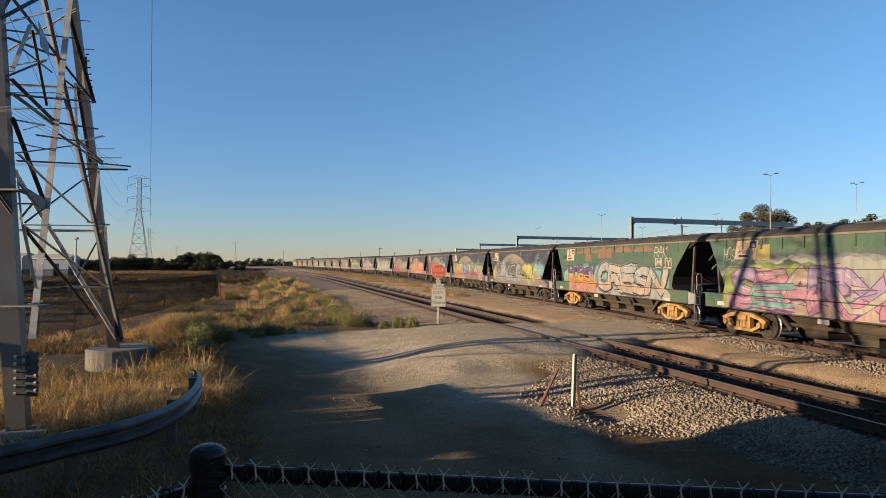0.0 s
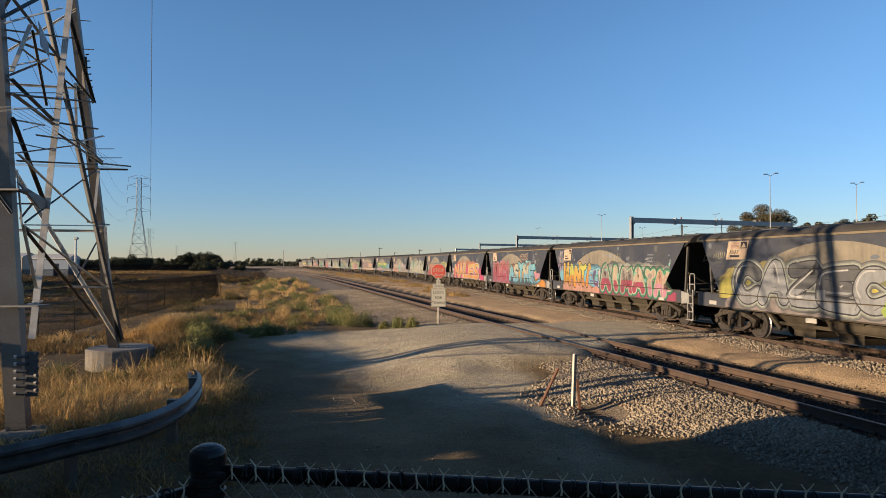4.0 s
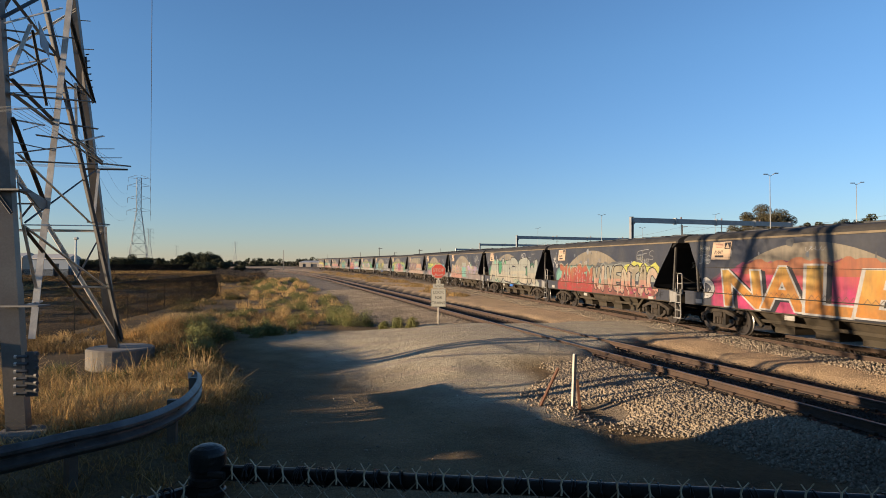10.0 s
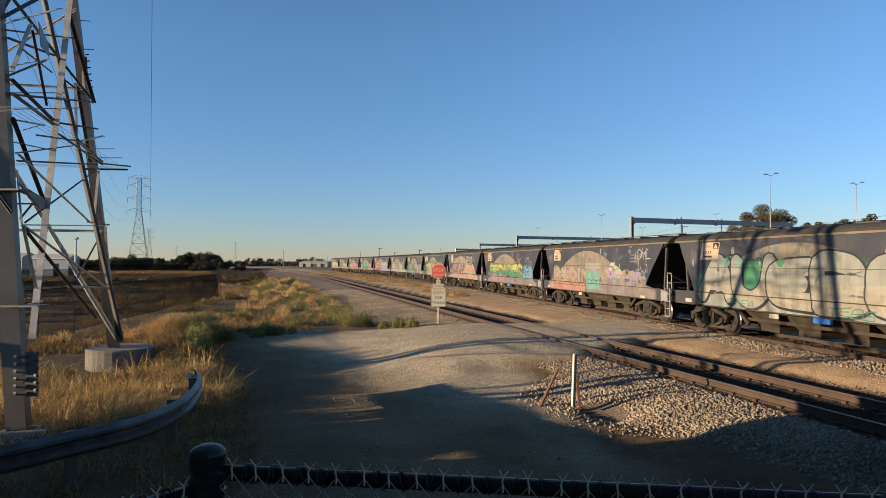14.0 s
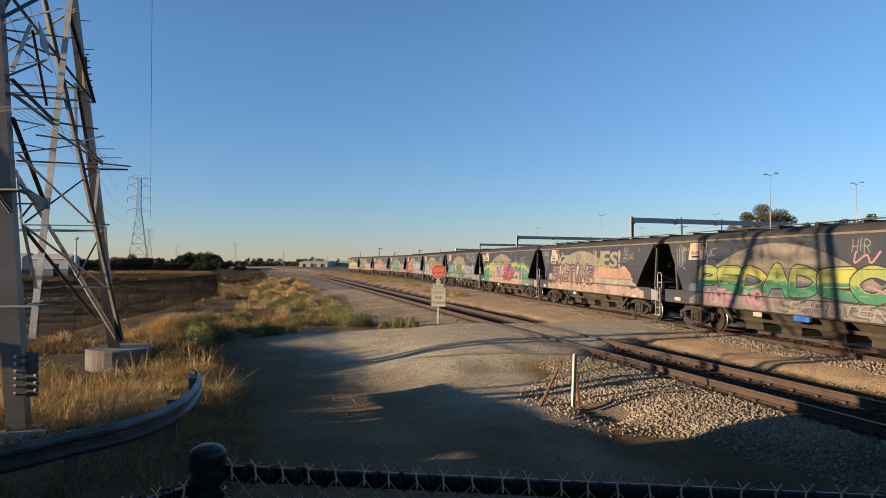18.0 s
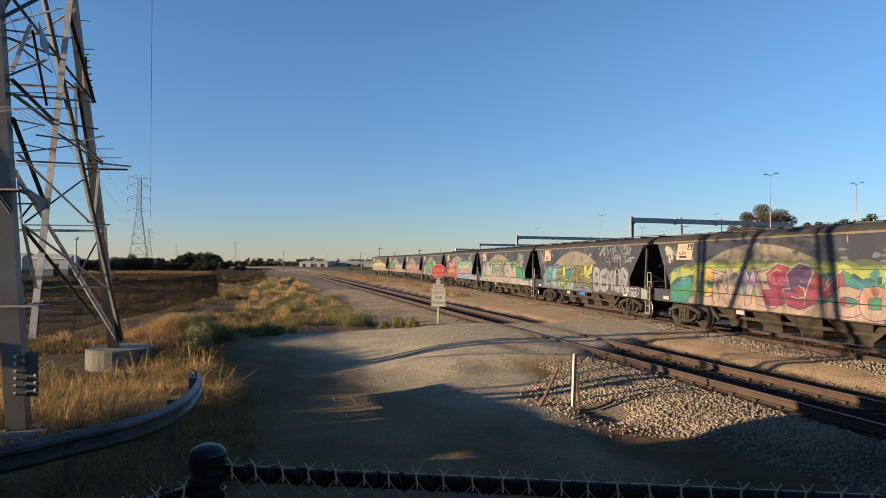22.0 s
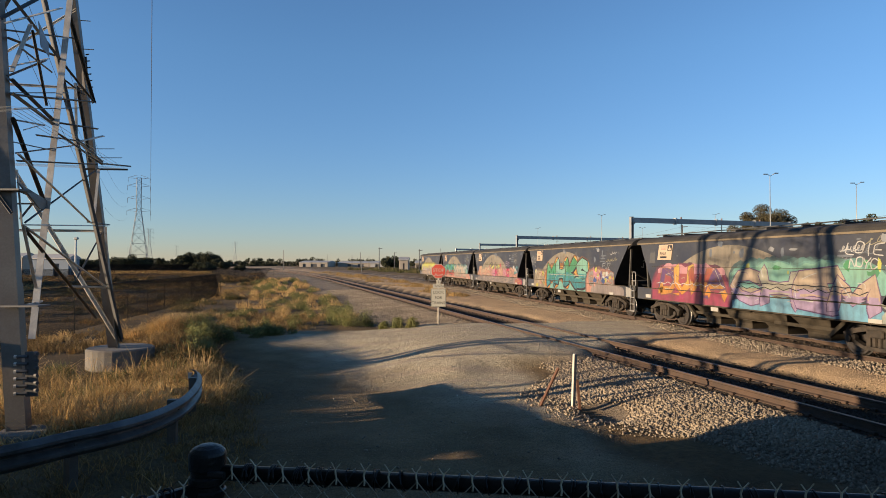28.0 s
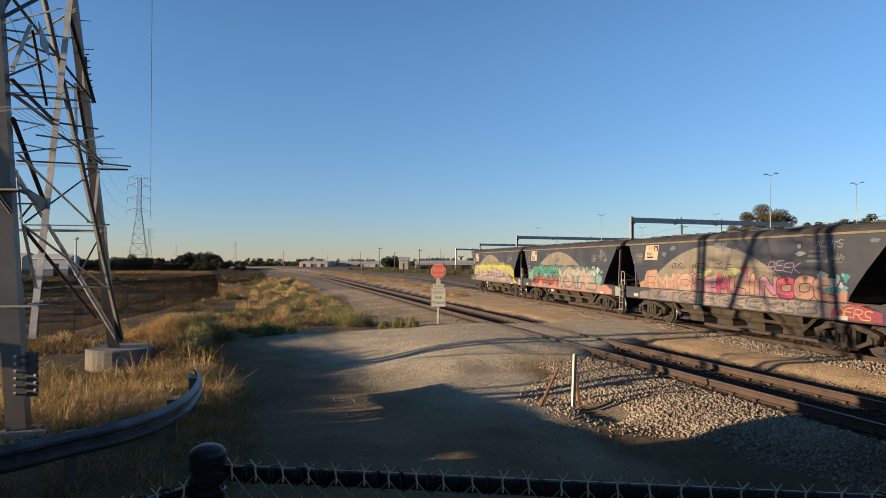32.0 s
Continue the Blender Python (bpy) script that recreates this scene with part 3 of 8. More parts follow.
    for s in (-1, 1):
        y = s * 0.745
        n = 26

        def ring(rr, yy):
            return [(rr * math.cos(2 * math.pi * k / n), yy, rr * math.sin(2 * math.pi * k / n)) for k in range(n)]
        g.loft([ring(0.12, y + s * 0.10), ring(0.16, y + s * 0.02), ring(0.36, y + s * 0.03), ring(0.40, y + s * 0.068), ring(0.455, y + s * 0.068), ring(0.46, y - s * 0.04), ring(0.487, y - s * 0.05), ring(0.487, y - s * 0.075), ring(0.40, y - s * 0.075), ring(0.36, y - s * 0.02), ring(0.12, y - s * 0.05)], mi=0)
        for i in range(len(g.f)):
            f = g.f[i]
            if len(f) == 4:
                rad = [math.hypot(g.v[k][0], g.v[k][2]) for k in f]
                if min(rad) > 0.44:
                    g.m[i] = 1
        for k in range(5):
            a = 2 * math.pi * k / 5
            g.disc((0.24 * math.cos(a), y + s * 0.045, 0.24 * math.sin(a)), (0, 1, 0), 0.05, 0.02, 8, mi=0)
    M["wheelset"] = g.mesh("wheelset", [WHEEL, TREAD])
    g = Geo().box((0, -SIDE - 0.012, 0), (0.42, 0.02, 0.14))
    M["data_plate"] = g.mesh("data_plate", mat("plate_white", (0.33, 0.31, 0.27), 0.6))
    # hump of the livery
    for s in (-1,):
        pts = [(-0.8 + 4.5 * k, s * (SIDE + 0.004), 1.46 + 1.68 * (1 - k * k) ** 0.92) for k in np.linspace(1, -1, 41)]
        M["hump"] = Geo().add(pts, [tuple(range(len(pts)))]).mesh("painted_hump", HUMP)
    g = Geo().loft([[(-0.62, y, -0.31), (0.44, y, -0.31), (0.60, y, 0.31), (-0.46, y, 0.31)] for y in (-0.006, 0.006)])
    M["plate"] = g.mesh("number_board", PLATE)
    return M


def paint(name, rgb):
    """Sprayed paint, dulled by weather and grime."""
    g = sum(rgb) / 3
    c = tuple((0.95 * k + 0.05 * g) * 0.42 for k in rgb)
    h, s, v = colorsys.rgb_to_hsv(*c)
    d = colorsys.hsv_to_rgb((h + 0.008 if s > 0.3 else h) % 1, s * 0.94, v * 0.72)
    m = mat("paint_" + name, c, 0.55, 0, 0.38, 1.8, 0.06, 9, d)
    # two cans of colour faded into each other
    n, l = m.node_tree.nodes, m.node_tree.links
    base = n["Principled BSDF"].inputs["Base Color"]
    co = n.new("ShaderNodeTexCoord")
    sp = n.new("ShaderNodeSeparateXYZ")
    l.new(co.outputs["Object"], sp.inputs[0])
    t = n.new("ShaderNodeTexNoise")
    t.inputs["Scale"].default_value, t.inputs["Detail"].default_value = 1.3, 4
    l.new(co.outputs["Object"], t.inputs["Vector"])
    ad = n.new("ShaderNodeMath")
    ad.operation = "MULTIPLY_ADD"
    l.new(t.outputs["Fac"], ad.inputs[0])
    ad.inputs[1].default_value = 2.0
    l.new(sp.outputs[2], ad.inputs[2])
    r = n.new("ShaderNodeMapRange")
    r.inputs[1].default_value, r.inputs[2].default_value = 2.5, 3.5
    l.new(ad.outputs[0], r.inputs[0])
    x = n.new("ShaderNodeMix")
    x.data_type = "RGBA"
    l.new(r.outputs[0], x.inputs[0])
    l.new(base.links[0].from_socket, x.inputs[6])
    top = colorsys.hsv_to_rgb((h + (0.04 if h < 0.1 else -0.035 if 0.15 < h < 0.6 else 0.04)) % 1, s * 0.9, v * 0.95) if s > 0.25 else tuple(k * 0.9 for k in c)
    x.inputs[7].default_value = (*top, 1)
    l.new(x.outputs[2], base)
    return weathered(m, 0.5, 0.14)


def thin_coat(key, k):
    """The same paint sprayed thinly over the dark body colour."""
    name = "%s_coat_%d" % (key, k)
    if name not in PAINT:
        c = PAINT[key].node_tree.nodes["Hue/Saturation/Value"].inputs["Color"].links[0].from_node.inputs[6].default_value
        f = k / 5
        PAINT[name] = weathered(mat("paint_" + name, tuple(c[i] * f + (0.028, 0.030, 0.038)[i] * (1 - f) for i in range(3)), 0.55, 0, 0.3, 1.0, 0.06, 7), 0.5, 0.12)
    return name


PAINT = {"blue_box": mat("blue_box", (0.02, 0.12, 0.42), 0.5), "pink": paint("pink", (0.72, 0.30, 0.42)), "rose": paint("rose", (0.46, 0.06, 0.13)), "red": paint("red", (0.55, 0.045, 0.04)), "orange": paint("orange", (0.80, 0.30, 0.03)),
         "yellow": paint("yellow", (0.72, 0.58, 0.08)), "lime": paint("lime", (0.45, 0.60, 0.10)), "green": paint("green", (0.06, 0.38, 0.20)), "mint": paint("mint", (0.25, 0.58, 0.48)),
         "teal": paint("teal", (0.05, 0.33, 0.36)), "sky": paint("sky", (0.20, 0.52, 0.68)), "blue": paint("blue", (0.06, 0.14, 0.36)), "violet": paint("violet", (0.17, 0.08, 0.23)),
         "lilac": paint("lilac", (0.52, 0.38, 0.58)), "magenta": paint("magenta", (0.72, 0.05, 0.20)), "white": paint("white", (0.74, 0.72, 0.68)), "cream": paint("cream", (0.62, 0.55, 0.42)),
         "silver": paint("silver", (0.42, 0.43, 0.44)), "tan": paint("tan", (0.46, 0.36, 0.25)), "black": INK, "grey": paint("grey", (0.16, 0.16, 0.16)), "salmon": paint("salmon", (0.70, 0.33, 0.24)), "brown": paint("brown", (0.22, 0.12, 0.07)),
         "sage": paint("sage", (0.50, 0.52, 0.44)), "olive": paint("olive", (0.26, 0.27, 0.09)), "taupe": paint("taupe", (0.38, 0.31, 0.28)), "slate": paint("slate", (0.22, 0.25, 0.29)), "peach": paint("peach", (0.66, 0.46, 0.34)), "oxide": paint("oxide", (0.36, 0.11, 0.08)), "ochre": paint("ochre", (0.62, 0.36, 0.08))}


LETTERS = {}


def letter_shape(ch, off):
    """Outline of a letter, thickened: its bounds, corners and faces."""
    if (ch, off) not in LETTERS:
        cu = bpy.data.curves.new("letter", "FONT")
        cu.body, cu.size, cu.offset, cu.resolution_u = ch, 1.0, off, 3
        ob = bpy.data.objects.new("letter", cu)
        scene.collection.objects.link(ob)
        bpy.context.view_layer.update()
        me = bpy.data.meshes.new_from_object(ob.evaluated_get(bpy.context.evaluated_depsgraph_get()))
        v = [(p.co.x, p.co.y) for p in me.vertices]
        f = [tuple(p.vertices) for p in me.polygons]
        bpy.data.objects.remove(ob)
        bpy.data.curves.remove(cu)
        bpy.data.meshes.remove(me)
        LETTERS[ch, off] = ((min(p[0] for p in v), min(p[1] for p in v), max(p[0] for p in v), max(p[1] for p in v)), v, f)
    return LETTERS[ch, off]


BODY_ZS, BODY_LS, BODY_BS = [z for z, _ in BODY_Z], [k for _, k in BODY_Z], [k for _, k in BODY_FAR]
# centre lines of hand-drawn capitals on a ten by ten field; strokes parted by bars
CAPITALS = """A 0,0 3,7 5,10 7,7 10,0|2,4 8,4
B 0,0 0,10 7,10 9,8 6,5 1,5|1,5 8,5 10,2 7,0 0,0
C 10,8 6,10 2,9 0,5 2,1 6,0 10,2
D 0,0 1,10 7,9 10,5 7,1 0,0
E 10,10 1,9 0,5 1,1 10,0|1,5 8,5
F 10,10 1,9 0,5 0,0|1,5 8,6
G 10,8 6,10 1,8 0,4 4,0 9,1 10,5 6,5
H 0,10 1,5 0,0|10,10 9,5 10,0|1,5 9,5
I 5,10 4,5 5,0
J 8,10 8,4 6,0 2,0 0,3
K 0,10 1,5 0,0|9,10 2,5 10,0
L 1,10 0,5 1,1 10,0
M 0,0 1,9 5,3 9,9 10,0
N 0,0 1,9 9,1 10,10
O 5,10 1,9 0,5 1,1 5,0 9,1 10,5 9,9 5,10
P 0,0 0,10 8,9 9,6 6,4 1,4
R 0,0 0,10 8,9 9,6 5,5 1,5|4,5 10,0
S 9,9 5,10 1,8 3,5 8,4 9,1 5,0 0,1
T 0,10 5,9 10,10|5,9 4,5 5,0
U 0,10 1,3 5,0 9,3 10,10
V 0,10 4,1 6,1 10,10
W 0,10 2,0 5,7 8,0 10,10
X 0,10 5,5 10,0|10,10 5,5 0,0
Y 0,10 5,5 10,10|5,5 4,0
Z 0,10 10,10 1,1 10,0"""
SKELETON = {}
for row in CAPITALS.splitlines():
    SKELETON[row[0]] = [[tuple(int(k) / 10 for k in p.split(",")) for p in st.split()] for st in row[2:].split("|")]


def curve(q, n):
    """A smooth line through points; n = 0 keeps the corners but cuts long runs."""
    if len(q) < 3 or n == 0:
        out = []
        for a, b in zip(q, q[1:]):
            out += [a, ((a[0] + b[0]) / 2, (a[1] + b[1]) / 2)]
        return out + [q[-1]]
    out = []
    for i in range(len(q) - 1):
        p0, p1, p2, p3 = q[max(i - 1, 0)], q[i], q[i + 1], q[min(i + 2, len(q) - 1)]
        for k in range(n):
            t = k / n
            out.append(tuple(0.5 * (2 * p1[j] + (p2[j] - p0[j]) * t + (2 * p0[j] - 5 * p1[j] + 4 * p2[j] - p3[j]) * t * t + (3 * p1[j] - p0[j] - 3 * p2[j] + p3[j]) * t ** 3) for j in (0, 1)))
    return out + [q[-1]]


class Spray:
    """Flat paint shapes on the near side of a wagon, each a little proud of the one under it."""

    def __init__(self, seed):
        self.r = random.Random(seed)
        self.g, self.keys, self.level, self.owner = Geo(), [], 0, None

    def idx(self, key):
        if key not in self.keys:
            self.keys.append(key)
        return self.keys.index(key)

    def poly(self, pts, key):
        pts = list(pts)
        if sum(a[0] * b[1] - b[0] * a[1] for a, b in zip(pts, pts[1:] + pts[:1])) < 0:
            pts.reverse()
        self.put(pts, [tuple(range(len(pts)))], key)

    def band(self, x0, x1, z0, z1, key, wob=0.12, low=0.0):
        """A ragged-edged field of colour, misting out at its rim."""
        if key not in ("black", "brown") and not key.endswith(tuple("1234")) and z1 - z0 > 0.6:
            for k in range(1, 5):
                d = 0.045 * (5 - k)
                self.band(x0 - d, x1 + d, z0, z1 + d, thin_coat(key, k), wob, low)
                if self.owner:
                    self.finish(self.owner, "paint_mist")
        n = max(6, int((x1 - x0) / 0.16))
        r = self.r
        ph = [r.uniform(0, 6.28) for _ in range(4)]
        up, dn = [], []
        for i in range(n + 1):
            x = x0 + (x1 - x0) * i / n
            e = 1 - abs(2 * i / n - 1) ** 6 * 0.5
            w = math.sin(x * 3.1 + ph[0]) * 0.5 + math.sin(x * 7.3 + ph[1]) * 0.3 + r.uniform(-0.3, 0.3)
            up.append((x, z0 + (z1 - z0) * e + wob * w))
            dn.append((x, z0 + low * (math.sin(x * 4 + ph[2]) * 0.5 + r.uniform(-0.3, 0.3))))
        self.poly(dn + up[::-1], key)

    def put(self, verts, faces, key, zmax=9.0):
        """Faces on the wagon side, kept within its outline."""
        self.level += 1
        y = -SIDE - 0.005 - 0.0000125 * self.level
        v = []
        for x, z in verts:
            z = max(0.985, min(3.28, zmax, z))
            e = (np.interp(z, BODY_ZS, BODY_LS) if z > 1.44 else 6.62) - 0.02
            b = (np.interp(z, BODY_ZS, BODY_BS) if z > 1.44 else 6.62) - 0.02
            v.append((max(-b, min(e, x)), y, z))
        keep = []
        for f in faces:
            p = [v[i] for i in f]
            if abs(sum(a[0] * b[2] - b[0] * a[2] for a, b in zip(p, p[1:] + p[:1]))) > 1e-6:
                keep.append(f)
        self.g.add(v, keep, self.idx(key))

    def limb(self, pts, t, key, zmax=9.0, point=False):
        """A fat stroke of paint with round or pointed ends."""
        v, n = [], len(pts)
        ends = []
        for i, p in enumerate(pts):
            a, b = pts[max(i - 1, 0)], pts[min(i + 1, n - 1)]
            d = math.hypot(b[0] - a[0], b[1] - a[1]) or 1
            ux, uz = (b[0] - a[0]) / d, (b[1] - a[1]) / d
            k = t * (1.0 + (0.3 * abs(2 * i / max(n - 1, 1) - 1) if point else 0))
            v += [(p[0] + uz * k, p[1] - ux * k), (p[0] - uz * k, p[1] + ux * k)]
            ends.append((p, ux, uz, k))
        f = [(2 * i, 2 * i + 2, 2 * i + 3, 2 * i + 1) for i in range(n - 1)]
        for (p, ux, uz, k), sgn, q in ((ends[0], -1, (0, 1)), (ends[-1], 1, (2 * n - 2, 2 * n - 1))):
            o = len(v)
            if point:
                v += [(p[0] + sgn * ux * k * 0.9 + uz * k * 0.7 * sgn, p[1] + sgn * uz * k * 0.9 - ux * k * 0.7 * sgn)]
                f.append((q[0], o, q[1]))
            else:
                m = 5
                for j in range(1, m):
                    a = -math.pi / 2 + math.pi * j / m
                    v.append((p[0] + (sgn * ux * math.cos(a) - uz * math.sin(a)) * k, p[1] + (sgn * uz * math.cos(a) + ux * math.sin(a)) * k))
                f.append((q[0], *range(o, o + m - 1), q[1]))
        self.put(v, f, key, zmax)

    def throw(self, text, x0, x1, z0, z1, fills, line="black", fat=0.16, lw=0.035, style="round", low=None, hi="white", depth=None, halo=None, over=False, lap=1.14):
        """A row of fat outlined letters, each lapping over the one before."""
        r = self.r
        slot = (x1 - x0) / len(text)
        jobs = []
        for i, ch in enumerate(text):
            if ch == " ":
                continue
            w, h = slot * lap * r.uniform(0.95, 1.06), (z1 - z0) * r.uniform(0.92, 1.06)
            t = fat * min(w, h * 0.9)
            x, z, lean = x0 + i * slot - (lap - 1) * slot / 2, z0 + r.uniform(-0.02, 0.05) * h, r.uniform(-0.06, 0.16)
            strokes = []
            for st in SKELETON[ch]:
                q = [(x + t + (a + lean * (b - 0.5)) * (w - 2 * t), z + t + b * (h - 2 * t)) for a, b in st]
                q = [(a + r.uniform(-0.03, 0.03) * w, b + r.uniform(-0.03, 0.03) * h) for a, b in q]
                strokes.append(curve(q, 5 if style == "round" else 0))
            jobs.append((strokes, t, fills[i % len(fills)], x, z, w, h))
        if halo:
            for k, e in ((thin_coat(halo, 1), 0.13), (thin_coat(halo, 2), 0.095), (thin_coat(halo, 4), 0.06), (halo, 0.03)):
                for strokes, t, *_ in jobs:
                    for q in strokes:
                        self.limb(q, t + lw + e, k)
            self.finish(self.owner, "paint_mist")
        point = style != "round"
        for strokes, t, fill, x, z, w, h in jobs:
            if depth:
                dx, dz, key = depth
                for k in (1.0, 0.66, 0.33):
                    for q in strokes:
                        self.limb([(a + dx * k, b + dz * k) for a, b in q], t + lw, key, point=point)
            groups = [[q] for q in strokes] if over else [strokes]
            for gset in groups:
                if line:
                    for q in gset:
                        self.limb(q, t + lw, line, point=point)
                for q in gset:
                    self.limb(q, t, fill, point=point)
                if low:
                    for q in gset:
                        self.limb(q, t * 0.75, low, z + h * r.uniform(0.42, 0.52), point)
                        self.limb(q, t * 0.99, low, z + h * r.uniform(0.26, 0.36), point)
            if hi:
                q = strokes[0]
                k = max(2, len(q) // 2)
                o = r.randrange(0, max(1, len(q) - k))
                self.limb([(a - 0.45 * t, b + 0.45 * t) for a, b in q[o:o + k]], max(0.010, 0.12 * t), hi)
            for _ in range(3):
                # thin lines and second colours inside the letter
                a, b = x + w * r.uniform(0.15, 0.85), z + h * r.uniform(0.1, 0.85)
                c, d = a + w * r.uniform(-0.3, 0.3), b + h * r.uniform(-0.2, 0.2)
                self.limb(curve([(a, b), ((a + c) / 2 + 0.06 * w, (b + d) / 2 + 0.04 * h), (c, d)], 3), r.uniform(0.006, 0.012), r.choice((line or "taupe", hi or "cream", fills[0])))
            if over and line:
                # inner cuts and arrow tips of a wild piece
                for _ in range(2):
                    a, b = x + w * r.uniform(0.1, 0.9), z + h * r.uniform(0.1, 0.9)
                    c, d = a + w * r.uniform(-0.4, 0.4), b + h * r.uniform(-0.25, 0.25)
                    self.limb([(a, b), ((a + c) / 2 + 0.05 * w, (b + d) / 2), (c, d)], 0.012, line)
                if r.random() < 0.6:
                    a, b, s = x + w * r.uniform(0, 1), z + h * r.choice((0.02, 0.98)), r.choice((-1, 1)) * 0.22 * w
                    self.put([(a, b - 0.09), (a + s * 2.2, b + 0.04 * r.choice((-1, 1))), (a, b + 0.09)], [(0, 1, 2)], line)
                    self.put([(a, b - 0.05), (a + s * 1.7, b), (a, b + 0.05)], [(0, 1, 2)], fill)
            self.finish(self.owner, "letter_shape")

    def scrawl(self, text, x, z, w, h, key, t=0.014):
        """A quick hand-written tag."""
        r = self.r
        slot = w / len(text)
        for i, ch in enumerate(text):
            if ch == " ":
                continue
            dz = 0.12 * h * math.sin(i * 1.7)
            for st in SKELETON[ch]:
                self.limb(curve([(x + i * slot + (a * 0.92 + 0.22 * (b - 0.5)) * slot + r.uniform(-0.05, 0.05) * slot, z + dz + b * h + r.uniform(-0.05, 0.05) * h) for a, b in st], 4), t, key)

    def scuff(self, x0, x1, z0, z1, key, n=40):
        """Streaks and dabs of worn-off or rolled-on paint."""
        r = self.r
        for _ in range(n):
            x, z, k = r.uniform(x0, x1), r.uniform(z0, z1), r.uniform(0.4, 1.4)
            q = [(x, z), (x + 0.06 * k * r.uniform(-1, 1), z + 0.10 * k), (x + 0.12 * k * r.uniform(-1, 1), z + 0.2 * k * r.uniform(0.4, 1))]
            self.limb(q, 0.012 + 0.03 * r.random() ** 2, key)

    def block(self, x, z, w, h, key):
        k = self.r.uniform(-0.05, 0.05)
        self.poly([(x, z), (x + w, z + k), (x + w * 1.02, z + h), (x + w * 0.5, z + h * 0.93), (x - 0.02, z + h * 1.03)], key)

    def boxed(self, x, z, w, h, key):
        self.block(x, z, w, h, key)
        self.poly([(x + 0.05, z + 0.05), (x + w - 0.05, z + 0.05), (x + w - 0.05, z + h - 0.05), (x + 0.05, z + h - 0.05)], "brown")

    def slash(self, x0, z0, x1, z1, key, t):
        """A long tapering sweep."""
        self.poly([(x0, z0), (x0 + t, z0 + t * 0.4), (x1, z1), (x0 + (x1 - x0) * 0.5 - t * 0.3, (z0 + z1) / 2 - t * 0.2)], key)

    def zig(self, x0, x1, z, h, key):
        n = int((x1 - x0) / 0.28)
        pts = [(x0 + (x1 - x0) * i / n, z + (h if i % 2 else -h) * self.r.uniform(0.4, 1.0)) for i in range(n + 1)]
        self.stroke(pts, 0.014, key)

    def tag(self, x, z, w, h, key, n=5, t=0.022):
        """A thin cursive scrawl of loops and spikes."""
        r = self.r
        m = n * 9
        ph, kick = r.uniform(0, 6.28), [r.uniform(0.35, 1.0) for _ in range(n + 2)]
        pts = []
        for i in range(m + 1):
            u = i / m
            a = 2 * math.pi * n * u + ph
            k = kick[int(u * n)]
            pts.append((x + w * u + 0.55 * w / n * math.sin(a * 1.0 + 0.9) * k, z + h * (0.5 + 0.5 * math.sin(a) * k + 0.12 * math.sin(2.3 * a))))
        self.stroke(pts, t * 0.7, key)

    def stroke(self, pts, t, key):
        """One unbroken line of spray."""
        self.level += 1
        y = -SIDE - 0.005 - 0.0000125 * self.level
        v = []
        for i, p in enumerate(pts):
            a, b = pts[max(i - 1, 0)], pts[min(i + 1, len(pts) - 1)]
            d = math.hypot(b[0] - a[0], b[1] - a[1]) or 1
            nx, nz = -(b[1] - a[1]) / d * t, (b[0] - a[0]) / d * t
            v += [(p[0] - nx, y, max(0.985, min(3.28, p[1] - nz))), (p[0] + nx, y, max(0.985, min(3.28, p[1] + nz)))]
        self.g.add(v, [(2 * i, 2 * i + 2, 2 * i + 3, 2 * i + 1) for i in range(len(pts) - 1)], self.idx(key))

    def glyph(self, ch, off, box, key, at=(0, 0), lean=0.1):
        """One letter stretched into a box."""
        self.level += 1
        y = -SIDE - 0.005 - 0.0000125 * self.level
        (ax, ay, bx, by), v, f = letter_shape(ch, 0.028)[0], *letter_shape(ch, off)[1:]
        x, z, w, h = box
        q = [((p[0] - ax) / (bx - ax), (p[1] - ay) / (by - ay)) for p in v]
        self.g.add([(x + at[0] + (a + lean * (b - 0.5)) * w, y, max(0.985, min(3.28, z + at[1] + b * h))) for a, b in q], f, self.idx(key))

    def word(self, text, x0, x1, z0, z1, fills, line=None, back=None, lw=0.05, shade=None):
        r = self.r
        w = (x1 - x0) / len(text)
        for i, ch in enumerate(text):
            if ch == " ":
                continue
            box = (x0 + i * w + 0.04 * w, z0 + r.uniform(-0.03, 0.05), w * (0.35 if ch in "!I" else 1.0), (z1 - z0) * r.uniform(0.9, 1.08))
            le = r.uniform(-0.1, 0.24)
            if back:
                for k in (0.2, 0.13, 0.06):
                    self.glyph(ch, 0.028 + lw, box, back, (k, -k * 0.3), le)
            if line:
                self.glyph(ch, 0.028 + lw, box, line, (0, 0), le)
            self.glyph(ch, 0.028, box, fills[i % len(fills)], (0, 0), le)
            if shade:
                m = 14
                self.stroke([(box[0] + box[2] * (0.05 + 0.9 * k / m), box[1] + box[3] * (0.34 + (0.05 if k % 2 else -0.05))) for k in range(m + 1)], 0.012, shade)
            if self.owner:
                self.finish(self.owner, "letter_shape")

    def drips(self, x0, x1, z0, z1, keys, n=40):
        """Specks, runs and smears of old paint."""
        r = self.r
        for _ in range(n):
            x, z = r.uniform(x0, x1), r.uniform(z0, z1)
            w, h = r.uniform(0.03, 0.25), r.uniform(0.03, 0.22)
            self.poly([(x + w * r.uniform(0.6, 1.1) * math.cos(a), z + h * r.uniform(0.5, 1.1) * math.sin(a)) for a in (0.2, 1.0, 2.0, 3.1, 4.0, 5.2)], r.choice(keys))

    def finish(self, parent, name="graffiti", stuff=False):
        if self.g.f:
            ob = part(name, self.g, [PAINT[k] for k in self.keys], parent)
            if stuff or name in ("paint_mist", "graffiti"):
                tagged(ob, kind="stuff")
        self.g, self.keys = Geo(), []


